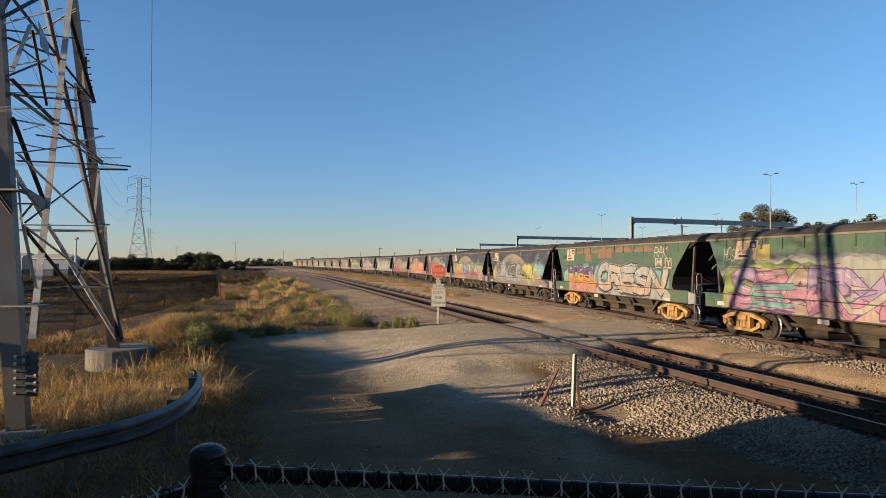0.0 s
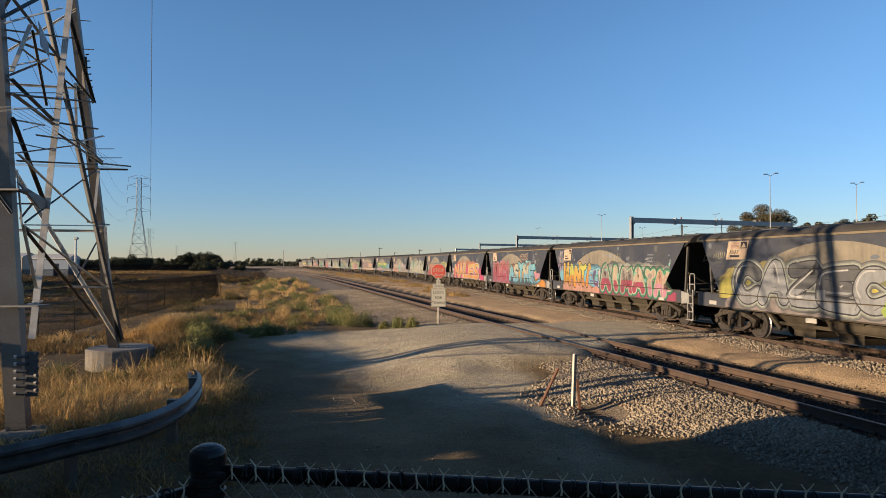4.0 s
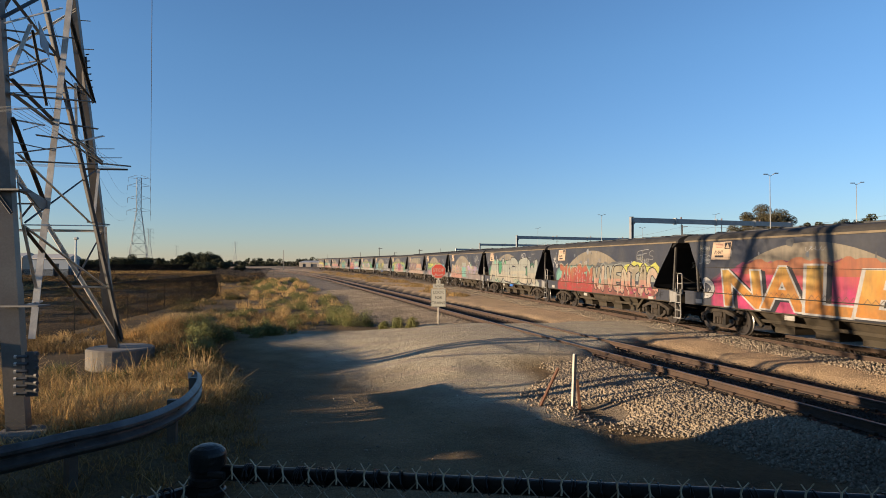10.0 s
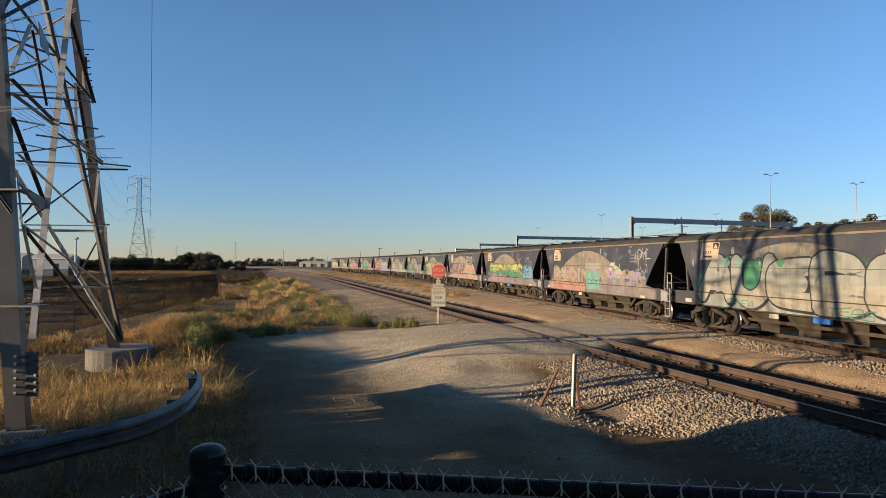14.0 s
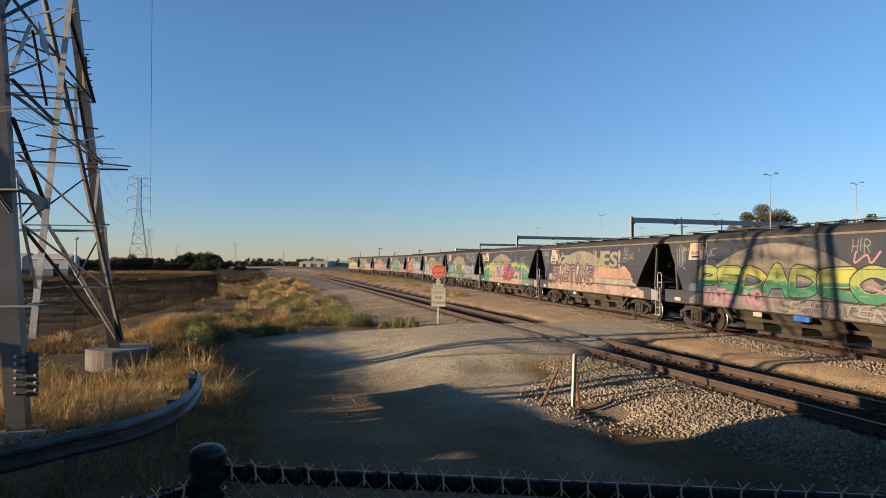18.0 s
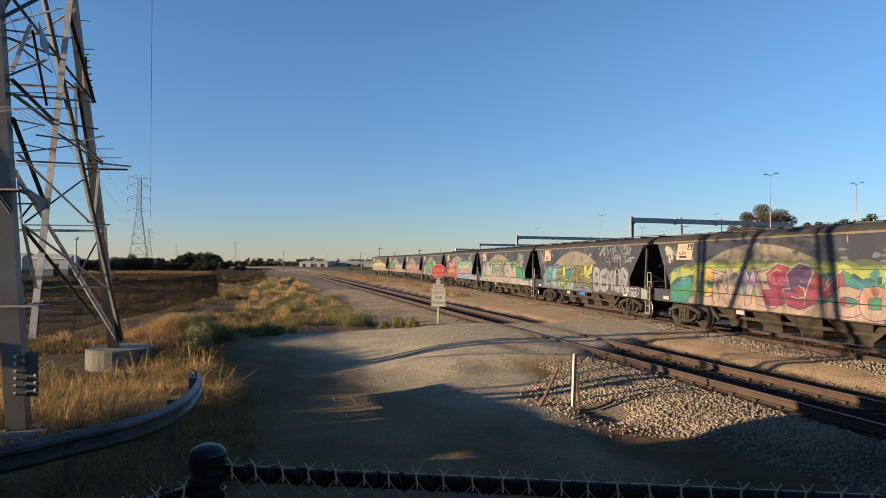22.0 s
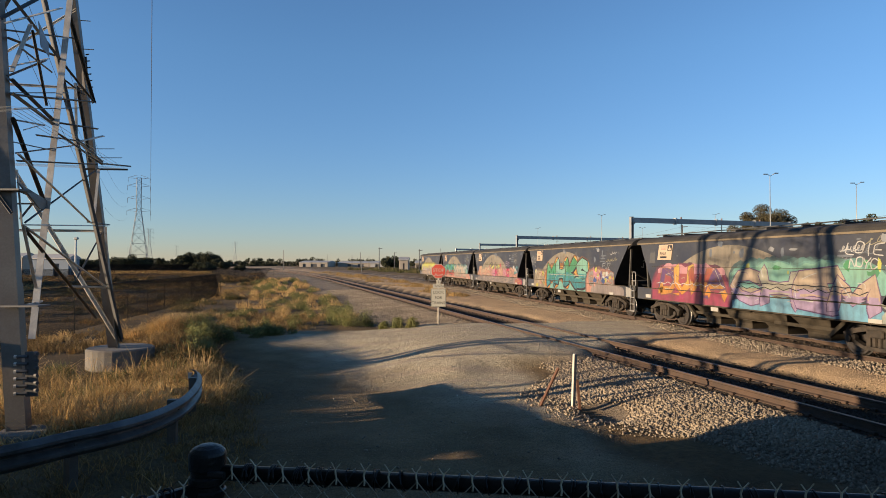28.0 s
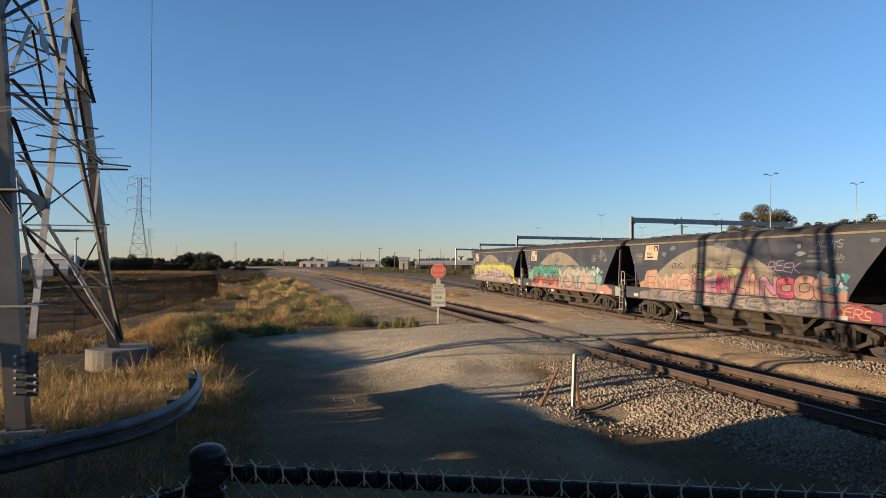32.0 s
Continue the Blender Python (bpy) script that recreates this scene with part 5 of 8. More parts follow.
def make_wagons():
    M = wagon_meshes()
    code = text_mesh("AHAY", 0.19, INK)
    FACE = Matrix.Rotation(radians(90), 4, "X")
    flip = Matrix.Rotation(math.pi, 4, "Z")
    for i, (livery, jobs) in enumerate(SPECS):
        label = "dark blue-grey grain hopper wagon covered in graffiti" if livery == "blue" else "faded green grain hopper wagon covered in graffiti"
        w = thing("hopper_wagon", label, "hopper wagon", group="wagons of the grain train")
        part("body", M["body_" + livery], None, w)
        part("roof", M["roof"], None, w)
        if i in (8, 9, 10, 12, 13, 14):
            part("roof_walkway", M["walkway"], None, w)
        for q in range(0 if i in (8, 9, 10, 12, 13, 14) else 8):
            part("hatch", M["hatches"], None, w, at=pose(-5.95 + q * 1.7, 0, 0))
        part("side_sill", M["sill_" + livery], None, w)
        for q in range(14 if livery == "green" else 0):
            part("side_rib", M["rib"], None, w, at=pose(-6.0 + q * 0.92, 0, 0))
        part("ledge", M["ledge"], None, w)
        part("discharge_chute", M["chutes"], None, w)
        part("air_tank", M["tank"], None, w, at=pose(4.3 if i % 2 else -0.2, -0.75, 0.72) if i % 2 else pose(-0.2, -0.9, 0.75))
        for s in (-1, 1):
            part("stripe", M["stripe%d" % s], None, w)
        for e in (Matrix(), flip):
            for k in ("platform", "coupler", "end_panel", "end_tank", "end_sheet"):
                part({"platform": "end_platform", "end_tank": "brake_cylinder"}.get(k, k), M[k], None, w, at=e.copy())
            for q in (-1.22, 1.22):
                part("end_post", M["end_post"], None, w, at=e @ pose(0, q, 0))
            part("end_brace", M["end_brace"], None, w, at=e.copy())
            for k in ("brake_lever", "brake_pipe", "brake_valve"):
                part(k, M[k], None, w, at=e.copy())
        if i % 3 != 2:
            end_tag(i, w)
        for e in (Matrix(), flip):
            reach = e @ pose(-0.08 if i in (8, 9, 10, 12, 13, 14) else 0.0, 0, 0)
            part("grab_rail", M["grab_rail"], None, w, at=reach)
            part("step_ladder", M["ladder"], None, w, at=reach.copy())
        if i in (1, 2, 3, 4, 5, 6, 10, 15, 16):
            part("brake_wheel", M["brake_wheel"], None, w, "spoked hand brake wheel", at=pose(-6.62, -1.05, 1.78))
        for x, z in ((-6.3, 1.1), (5.2, 1.02), (-1.6, 0.86)):
            part("data_plate", M["data_plate"], None, w, at=pose(x, 0, z))
        for x in (-5.6, 4.92):
            b = part("bolster", M["bolster"], None, w, at=pose(x, 0, 0))
            for s in (-1, 1):
                part("side_frame", M["frame_%s%d" % ("ochre" if i < 2 else "dark", s)], None, b)
            for a in (-0.91, 0.91):
                ws = part("wheelset", M["wheelset"], None, b, at=pose(a, 0, 0.46))
                WHEELSETS.append((ws, a))
        if livery == "blue":
            part("painted_hump", M["hump"], None, w, "tan painted hump")
        nb = part("number_board", M["plate"], None, w, "peach number board", at=pose(-4.6 if i == 10 else -4.92, -SIDE - 0.008, 2.95))
        part("writing", code, None, nb, at=pose(-0.16, -0.0085, -0.06) @ FACE)
        part("lettering_bar", Geo().box((-0.14, -0.008, -0.2), (0.5, 0.004, 0.07)), INK, nb)
        for z in (0.12, 0.17, 0.22):
            part("lettering_bar", Geo().box((-0.12, -0.008, z), (0.3 + z * 0.6, 0.004, 0.022)), PAINT["salmon"], nb)
        part("warning_mark", Geo().loft([[(0.18, y, 0.06), (0.5, y, 0.06), (0.54, y, 0.28), (0.22, y, 0.28)] for y in (-0.0095, -0.006)]), INK, nb)
        part("warning_field", Geo().loft([[(0.22, y, 0.085), (0.47, y, 0.085), (0.36, y, 0.25)] for y in (-0.0115, -0.0098)]), PLATE, nb)
        if i in (7, 9, 12):
            part("blue_box", Geo().bevelbox((0.4, -SIDE - 0.03, 0.88), (0.62, 0.12, 0.16), 0.02), PAINT["blue_box"], w, "bright blue box under the sill")
        s = Spray(100 + i)
        s.owner = w
        if livery == "blue":
            for q in range(3):
                s.poly([(3.9 + q * 0.06, 2.55 + q * 0.14), (4.45 + q * 0.05, 2.55 + q * 0.14), (4.49 + q * 0.05, 2.61 + q * 0.14), (3.94 + q * 0.06, 2.61 + q * 0.14)], "slate")
            s.poly([(-6.2, 2.5), (-5.75, 2.5), (-5.68, 2.95), (-6.12, 2.95)], "grey")
            s.finish(w)
            for q in range(7):
                u = s.r.random()
                x = s.r.uniform(4.0, 5.2) if u < 0.5 else s.r.uniform(-6.4, -5.7) if u < 0.8 else s.r.uniform(-3, 3)
                s.tag(x, s.r.uniform(2.35, 3.0), s.r.uniform(0.3, 0.75), s.r.uniform(0.1, 0.3), s.r.choice(("silver", "slate", "white", "tan")), s.r.choice((3, 4, 6)), s.r.uniform(0.008, 0.018))
                s.finish(w)
            s.drips(-6.6, 6.6, 2.5, 3.25, ["slate", "grey", "slate", "silver"], 14)
            s.finish(w, "paint_speckle", True)
        for job, *a in jobs:
            {"band": s.band, "throw": s.throw, "scrawl": s.scrawl, "scuff": s.scuff, "tag": s.tag, "drips": s.drips, "block": s.block, "boxed": s.boxed, "slash": s.slash, "word": s.word, "zig": s.zig}[job](*a)
            loose = job in ("drips", "scuff", "tag", "scrawl")
            s.finish(w, {"drips": "paint_speckle", "scuff": "paint_scuff", "tag": "tag", "scrawl": "tag"}.get(job, "graffiti"), loose)
        WAGONS.append(w)


make_wagons()

# ---- lattice tower ----
def make_tower():
    A, B = Vector((-7.1, 11.1, -0.22)), Vector((-9.04, 18.3, 0.15))
    e = B - A
    out = Vector((-e.y, e.x, 0))
    feet = [A, B, B + out, A + out]
    feet = [Vector((p.x, p.y, 0.0)) for p in feet]
    c = sum(feet, Vector()) / 4
    base = [-0.32, 0.15, 0.1, 0.0]

    def leg(i, z):
        k = 1 - z / 38.0 if z < 26 else (1 - 26 / 38.0) * (1 - (z - 26) * 0.012)
        p = c + (feet[i] - c) * k
        p.z = z
        return p
    root = thing("lattice_tower", "galvanised steel lattice power pylon beside the road", "pylon")
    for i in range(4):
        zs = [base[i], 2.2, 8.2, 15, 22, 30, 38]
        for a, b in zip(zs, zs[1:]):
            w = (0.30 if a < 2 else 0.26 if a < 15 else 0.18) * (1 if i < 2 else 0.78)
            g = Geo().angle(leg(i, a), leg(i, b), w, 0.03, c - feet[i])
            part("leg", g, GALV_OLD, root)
    # bracing of each face: a tall crossed panel below, smaller ones above
    levels = [0.35, 12.0, 18, 22.5, 26, 29, 32, 35, 38]
    for i in range(4):
        j = (i + 1) % 4
        inn = c - (feet[i] + feet[j]) / 2
        for k, (a, b) in enumerate(zip(levels, levels[1:])):
            w = (0.13 if i == 0 else 0.085) if k == 0 else 0.09 if k < 3 else 0.07
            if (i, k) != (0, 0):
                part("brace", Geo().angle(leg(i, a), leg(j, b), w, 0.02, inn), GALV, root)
            # counter diagonal in the tone with shade put into it
            part("brace", Geo().angle(leg(j, 3.4 if (i, k) == (3, 0) else a), leg(i, b), w * (0.6 if i == 3 else 1), 0.02, -inn), GALV_SHADE, root)
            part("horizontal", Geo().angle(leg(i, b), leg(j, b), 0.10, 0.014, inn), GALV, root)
        lo, hi = 0.35, 12.0

        def on(s, e, z):
            """A point of the main diagonal that rises from leg s to leg e."""
            return leg(s, lo).lerp(leg(e, hi), (z - lo) / (hi - lo))
        for p, q, w in () if i == 0 else ((leg(i, 3.4), leg(j, 3.4), 0.07), (leg(i, 7.2), leg(j, 7.2), 0.07), (leg(i, 9.3), on(i, j, 7.2), 0.07), (leg(j, 9.3), on(j, i, 7.2), 0.07)):
            part("strut", Geo().angle(p, q, w * 0.72, 0.012, inn), GALV, root)
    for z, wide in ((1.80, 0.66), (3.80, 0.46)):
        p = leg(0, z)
        part("collar_plate", Geo().box(p + Vector((wide / 2 - 0.2, -0.02, 0)), (wide, 0.36, 0.03)), GALV_SHADE, root)
    # cross arms
    across = (feet[0] - feet[3]).normalized()
    for z, ln in ((27.0, 5.04), (31.5, 5.04), (36.0, 5.04)):
        for s in (-1, 1):
            tip = c + across * (s * ln)
            tip.z = z + 0.3
            for i in range(4):
                if (leg(i, z) - c).dot(across) * s > 0:
                    part("cross_arm", Geo().bar(leg(i, z), tip, 0.09, 0.09), GALV, root)
                    part("cross_arm", Geo().bar(leg(i, z + 1.4), tip, 0.07, 0.07), GALV, root)
            g = Geo()
            g.tube([tip, tip - Vector((0, 0, 1.6))], 0.07, 8)
            part("insulator", g, mat("insulator_glass", (0.2, 0.13, 0.1), 0.3), root)
    # climbing guard: outrigger bars with strands of wire
    zg = 5.0
    outs = []
    for i in range(4):
        p = leg(i, zg)
        d = (p - c)
        d.z = 0
        d.normalize()
        q = p + d * 0.85 + Vector((0, 0, 0.15))
        outs.append((p, d))
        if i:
            part("guard_arm", Geo().angle(p - d * 0.5, q, 0.06, 0.01, (0, 0, 1)), GALV_SHADE, root)

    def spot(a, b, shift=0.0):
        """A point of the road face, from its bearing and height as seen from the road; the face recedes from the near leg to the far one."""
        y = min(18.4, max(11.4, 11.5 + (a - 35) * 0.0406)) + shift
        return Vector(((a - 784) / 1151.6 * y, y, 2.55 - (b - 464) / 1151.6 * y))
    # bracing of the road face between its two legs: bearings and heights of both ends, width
    # pale, sunlit: sunlight put into the colour; dull, low, base_bars: shade
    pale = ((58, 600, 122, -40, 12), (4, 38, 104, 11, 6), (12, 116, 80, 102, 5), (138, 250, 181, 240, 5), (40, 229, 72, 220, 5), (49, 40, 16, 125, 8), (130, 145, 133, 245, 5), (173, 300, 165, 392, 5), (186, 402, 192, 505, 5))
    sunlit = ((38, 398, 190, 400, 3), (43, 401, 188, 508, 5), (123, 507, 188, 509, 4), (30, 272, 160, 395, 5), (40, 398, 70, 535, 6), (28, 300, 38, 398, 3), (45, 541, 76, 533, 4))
    # bars of a middle tone
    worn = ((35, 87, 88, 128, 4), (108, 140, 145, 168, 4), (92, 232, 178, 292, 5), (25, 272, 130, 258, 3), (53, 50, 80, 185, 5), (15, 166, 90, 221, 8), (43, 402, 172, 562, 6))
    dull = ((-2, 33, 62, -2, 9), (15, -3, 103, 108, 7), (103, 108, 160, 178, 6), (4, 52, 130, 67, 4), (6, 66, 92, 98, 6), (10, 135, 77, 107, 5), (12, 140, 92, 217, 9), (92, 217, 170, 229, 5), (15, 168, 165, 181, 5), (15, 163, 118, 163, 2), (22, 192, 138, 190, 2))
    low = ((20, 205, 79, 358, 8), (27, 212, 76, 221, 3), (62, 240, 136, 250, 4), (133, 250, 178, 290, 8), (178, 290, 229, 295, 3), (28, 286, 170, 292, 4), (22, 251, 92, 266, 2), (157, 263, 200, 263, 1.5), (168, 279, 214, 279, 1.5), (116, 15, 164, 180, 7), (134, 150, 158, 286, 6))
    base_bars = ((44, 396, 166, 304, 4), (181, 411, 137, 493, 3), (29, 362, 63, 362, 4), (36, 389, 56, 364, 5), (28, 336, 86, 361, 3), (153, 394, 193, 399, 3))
    for rows, m, shift in ((pale, GALV, 0.0), (sunlit, GALV, 0.05), (worn, GALV_OLD, 0.12), (dull, GALV_SHADE, 0.2), (low, GALV_SHADE, 0.15), (base_bars, GALV_SHADE, 0.25)):
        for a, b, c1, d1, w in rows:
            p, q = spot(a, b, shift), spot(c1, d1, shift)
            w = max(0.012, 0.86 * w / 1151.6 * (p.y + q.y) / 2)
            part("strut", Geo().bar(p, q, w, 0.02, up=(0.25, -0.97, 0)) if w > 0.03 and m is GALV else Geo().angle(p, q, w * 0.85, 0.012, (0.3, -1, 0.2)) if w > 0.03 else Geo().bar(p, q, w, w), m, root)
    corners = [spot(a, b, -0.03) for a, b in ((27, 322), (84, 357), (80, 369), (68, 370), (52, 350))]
    part("gusset", Geo().loft([corners, [p + Vector((0.01, 0.03, 0)) for p in corners]]), GALV_SHADE, root)
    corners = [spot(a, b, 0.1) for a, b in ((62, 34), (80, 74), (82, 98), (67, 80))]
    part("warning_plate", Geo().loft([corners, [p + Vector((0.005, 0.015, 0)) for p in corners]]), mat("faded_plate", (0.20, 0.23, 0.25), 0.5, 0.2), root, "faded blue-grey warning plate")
    for k in range(5):
        for i in range(4):
            p, d = outs[i]
            q, d2 = outs[(i + 1) % 4]
            f = 0.15 + 0.16 * k
            part("guard_wire", Geo().tube([p + d * f + Vector((0, 0, 0.18)), q + d2 * f + Vector((0, 0, 0.18))], 0.004, 4), WIRE, root)
    # step bolts up the leg away from the road
    for k in range(7):
        p = leg(1, 8.25 + 0.74 * k)
        part("step_bolt", Geo().tube([p, p + Vector((0.24, 0.05, 0))], 0.012, 6), GALV, root)
    p = leg(1, 7.75)
    part("splice_plate", Geo().bar(p + Vector((0.0, -0.03, -0.6)), p + Vector((-0.05, -0.03, 0.3)), 0.15, 0.03, up=(0, 1, 0)), GALV_OLD, root)
    for k in range(6):
        o = leg(1, 7.25 + 0.17 * k) + Vector((0.04, -0.02, 0))
        part("bolt", Geo().tube([o, o + Vector((0.10, -0.03, 0))], 0.016, 6), GALV_SHADE, root)
    # bolted splice at the foot of the near leg
    p = leg(0, 0.62)
    d = Vector((0.12, -0.99, 0)).normalized()
    s = Vector((0.99, 0.12, 0))
    g = Geo().bar(p + s * 0.16 + d * 0.02 - Vector((0, 0, 0.36)), p + s * 0.15 + d * 0.02 + Vector((0, 0, 0.40)), 0.20, 0.03, up=d)
    part("splice_plate", g, GALV_SHADE, root)
    # bolts in the shaded tone, their heads in the sunlit one
    for k in range(6):
        z = -0.30 + 0.125 * k
        o = p + s * 0.10 + d * 0.05 + Vector((0, 0, z))
        part("bolt", Geo().tube([o, o - s * 0.16 + d * 0.02], 0.028, 8), GALV_SHADE, root)
        part("bolt_head", Geo().tube([o - s * 0.16 + d * 0.02, o - s * 0.20 + d * 0.025], 0.034, 6), GALV, root)
        o = p + s * 0.22 + d * 0.04 + Vector((0, 0, z + 0.05))
        part("bolt", Geo().tube([o, o + s * 0.06 + d * 0.05], 0.03, 8), GALV_SHADE, root)
    for i in range(4):
        f = feet[i]
        top = base[i] + 0.02
        R = 0.42 if i == 0 else 0.88
        g = Geo()
        n = 28
        rings = []
        for r, z in ((R, -0.7), (R, top - 0.04), (R - 0.04, top)):
            rings.append([Vector((f.x + r * math.cos(2 * math.pi * k / n), f.y + r * math.sin(2 * math.pi * k / n), z)) for k in range(n)])
        g.loft(rings)
        ft = part("pile_cap", g, CONCRETE)
        tagged(ft, "round concrete footing under a pylon leg", "footing", group="pylon footings")
    return leg, c, across


TOWER_LEG, TOWER_C, TOWER_ACROSS = make_tower()


# ---- chain-link fence before the camera ----
def make_fence():
    root = thing("chain_link_fence", "black steel fence with galvanised chain-link mesh", "fence")
    P = Vector((-0.593, 1.65, 0))
    d = Vector((1.56, -0.22, 0)).normalized()
    g = Geo()
    n = 48

    def ring(r, z):
        return [P + Vector((r * math.cos(2 * math.pi * k / n), r * math.sin(2 * math.pi * k / n), z)) for k in range(n)]
    g.loft([ring(0.041, -0.4), ring(0.041, 2.044), ring(0.0455, 2.046), ring(0.0455, 2.068), ring(0.043, 2.075), ring(0.034, 2.084), ring(0.02, 2.090), ring(0.008, 2.092)])
    part("post", g, BLACK, root, "black capped post", smooth=False)
    g = Geo()
    for z in (2.004, 2.04, 1.97):
        g.loft([[P + Vector((r * math.cos(2 * math.pi * k / n), r * math.sin(2 * math.pi * k / n), z + h)) for k in range(n)] for r, h in ((0.041, -0.012), (0.0455, -0.008), (0.0455, 0.008), (0.041, 0.012))])
    part("post_clamp", g, BLACK, root)
    part("clamp_bolt", Geo().tube([P + Vector((0.02, -0.05, 2.03)), P + Vector((0.06, -0.055, 2.03))], 0.010, 8), BLACK, root)
    zr = 2.022
    e = P + d * 4.2
    part("top_rail", Geo().tube([P + d * 0.03 + Vector((0, 0, zr)), e + Vector((0, 0, zr))], 0.0195, 14), BLACK, root, smooth=True)
    d2 = Vector((-0.6, -0.75, 0)).normalized()
    part("top_rail", Geo().tube([P + d2 * 0.03 + Vector((0, 0, zr - 0.04)), P + d2 * 3 + Vector((0, 0, zr - 0.04))], 0.0195, 14), BLACK, root, smooth=True)
    part("post", Geo().tube([e + Vector((0, 0, -0.4)), e + Vector((0, 0, 2.09))], 0.041, 16), BLACK, root)
    r = random.Random(5)
    for o, dd, ln, side in ((P, d, 4.1, Vector((-d.y, d.x, 0))), (P, d2, 2.6, Vector((d2.y, -d2.x, 0)))):
        pitch, g = 0.0665, Geo()
        zr = 2.022 if ln > 3 else 1.985
        side = side if side.y < 0 else -side
        nw = int(ln / pitch)
        for i in range(nw):
            x0 = 0.075 + i * pitch + r.uniform(-0.004, 0.004)
            pts, z, k = [], zr + 0.006, 0
            base = o + side * 0.023
            for k in range(30):
                zz = zr + 0.006 - 0.035 * k
                xx = x0 + (pitch / 2 if k % 2 else 0) * 1.0
                pts.append(base + dd * xx + side * (0.003 if k % 2 else -0.003) + Vector((0, 0, zz)))
            g.tube(pts, 0.0018, 5)
            # knuckle: two ends twisted and splayed
            t = base + dd * x0 + Vector((0, 0, zr + 0.004))
            kg = Geo()
            b = t + Vector((0, 0, 0.025)) + dd * r.uniform(-0.003, 0.003)
            kg.tube([t - Vector((0, 0, 0.012)), t + dd * 0.0012, t + Vector((0, 0, 0.012)) - dd * 0.0012, b], 0.0025, 5)
            for s in (-1, 1):
                kg.tube([b - Vector((0, 0, 0.003)), b + dd * (s * r.uniform(0.010, 0.015)) + Vector((0, 0, r.uniform(0.010, 0.017)))], 0.0015, 5)
            part("knuckle", kg, WIRE, root)
            pts2 = [base + dd * (x0 - (pitch / 2 if k % 2 else 0)) - side * 0.004 + Vector((0, 0, zr + 0.006 - 0.035 * k)) for k in range(30)]
            g.tube(pts2, 0.0018, 5)
        # mesh in the shaded tone, knuckles in the bright one
        part("mesh", g, WIRE_DARK, root)
        # ties round the rail
        for i in range(nw):
            for q in range((5, 4, 5, 3)[i] if i < 4 else r.choice((1, 2, 2, 3))):
                cpt = o + dd * (0.075 + (i + 0.5) * pitch + (q - 1.5) * 0.006 + r.uniform(-0.003, 0.003)) + Vector((0, 0, zr))
                slant, rad = r.uniform(-0.014, 0.014), r.uniform(0.0212, 0.0225)
                g = Geo().tube([cpt + side * (rad * math.cos(a)) + Vector((0, 0, rad * math.sin(a) * 1.06)) + dd * (slant * math.sin(a)) for a in np.linspace(0, 2 * math.pi, 13)], 0.0017, 5)
                part("tie_wire", g, BLACK, root)


make_fence()


# ---- guard rail ----
def make_guard_rail():
    root = thing("guard_rail", "weathered galvanised W-beam crash barrier on posts", "crash barrier")
    ctrl = [Vector(p) for p in ((-6.6, 6.1, 0), (-5.2, 7.64, 0), (-4.78, 8.3, 0), (-4.48, 8.83, 0), (-4.28, 9.5, 0), (-4.22, 10.3, 0), (-4.30, 11.1, 0), (-4.55, 12.1, 0), (-4.9, 12.95, 0), (-5.1, 13.2, 0))]
    pts = []
    for i in range(len(ctrl) - 1):
        p0, p1, p2, p3 = ctrl[max(i - 1, 0)], ctrl[i], ctrl[i + 1], ctrl[min(i + 2, len(ctrl) - 1)]
        for k in range(6):
            t = k / 6
            pts.append(0.5 * ((2 * p1) + (p2 - p0) * t + (2 * p0 - 5 * p1 + 4 * p2 - p3) * t * t + (3 * p1 - p0 - 3 * p2 + p3) * t ** 3))
    pts.append(ctrl[-1])
    prof = [(0.0, 0.155), (0.012, 0.15), (0.05, 0.115), (0.08, 0.095), (0.08, 0.06), (0.02, 0.025), (0.0, 0.012), (0.0, -0.012), (0.02, -0.025), (0.08, -0.06), (0.08, -0.095), (0.05, -0.115), (0.012, -0.15), (0.0, -0.155)]
    prof = prof + [(a - 0.006, b) for a, b in reversed(prof)]
    rings = []
    for i, p in enumerate(pts):
        d = (pts[min(i + 1, len(pts) - 1)] - pts[max(i - 1, 0)]).normalized()
        n = Vector((d.y, -d.x, 0))
        k = i / (len(pts) - 1)
        rings.append([p + n * a + Vector((0, 0, 0.21 + b * 1.08 + 0.02 * math.sin(k * 9))) for a, b in prof])
    part("beam", Geo().loft(rings), mat("beam_zinc", (0.135, 0.126, 0.115), 0.42, 0.3, 0.5, 2.2, 0.3, 12, (0.06, 0.053, 0.045)), root, smooth=False)
    part("end_cap", Geo().box(pts[-1] + Vector((-0.02, 0.02, 0.25)), (0.07, 0.06, 0.12)), WHITE, root, "pale end cap")
    for y in (6.3, 8.4, 10.4, 12.4):
        i = min(range(len(pts)), key=lambda q: abs(pts[q].y - y))
        d = (pts[min(i + 1, len(pts) - 1)] - pts[max(i - 1, 0)]).normalized()
        n = Vector((d.y, -d.x, 0))
        b = pts[i] - n * 0.09
        part("post", Geo().bar(b + Vector((0, 0, -0.6)), b + Vector((0, 0, 0.36)), 0.11, 0.14, up=n), GALV_OLD, root)
        g = Geo().disc(pts[i] + n * 0.01 + Vector((0, 0, 0.21)), n, 0.02, 0.03, 8)
        part("bolt", g, GALV_OLD, root)


make_guard_rail()


# ---- crossing sign, marker post, stakes ----
def flat_text(body, size, material, parent, x, y, z):
    me = text_mesh(body, size, material)
    return part("writing", me, None, parent, at=pose(x, y, z, 90, 0, 0))


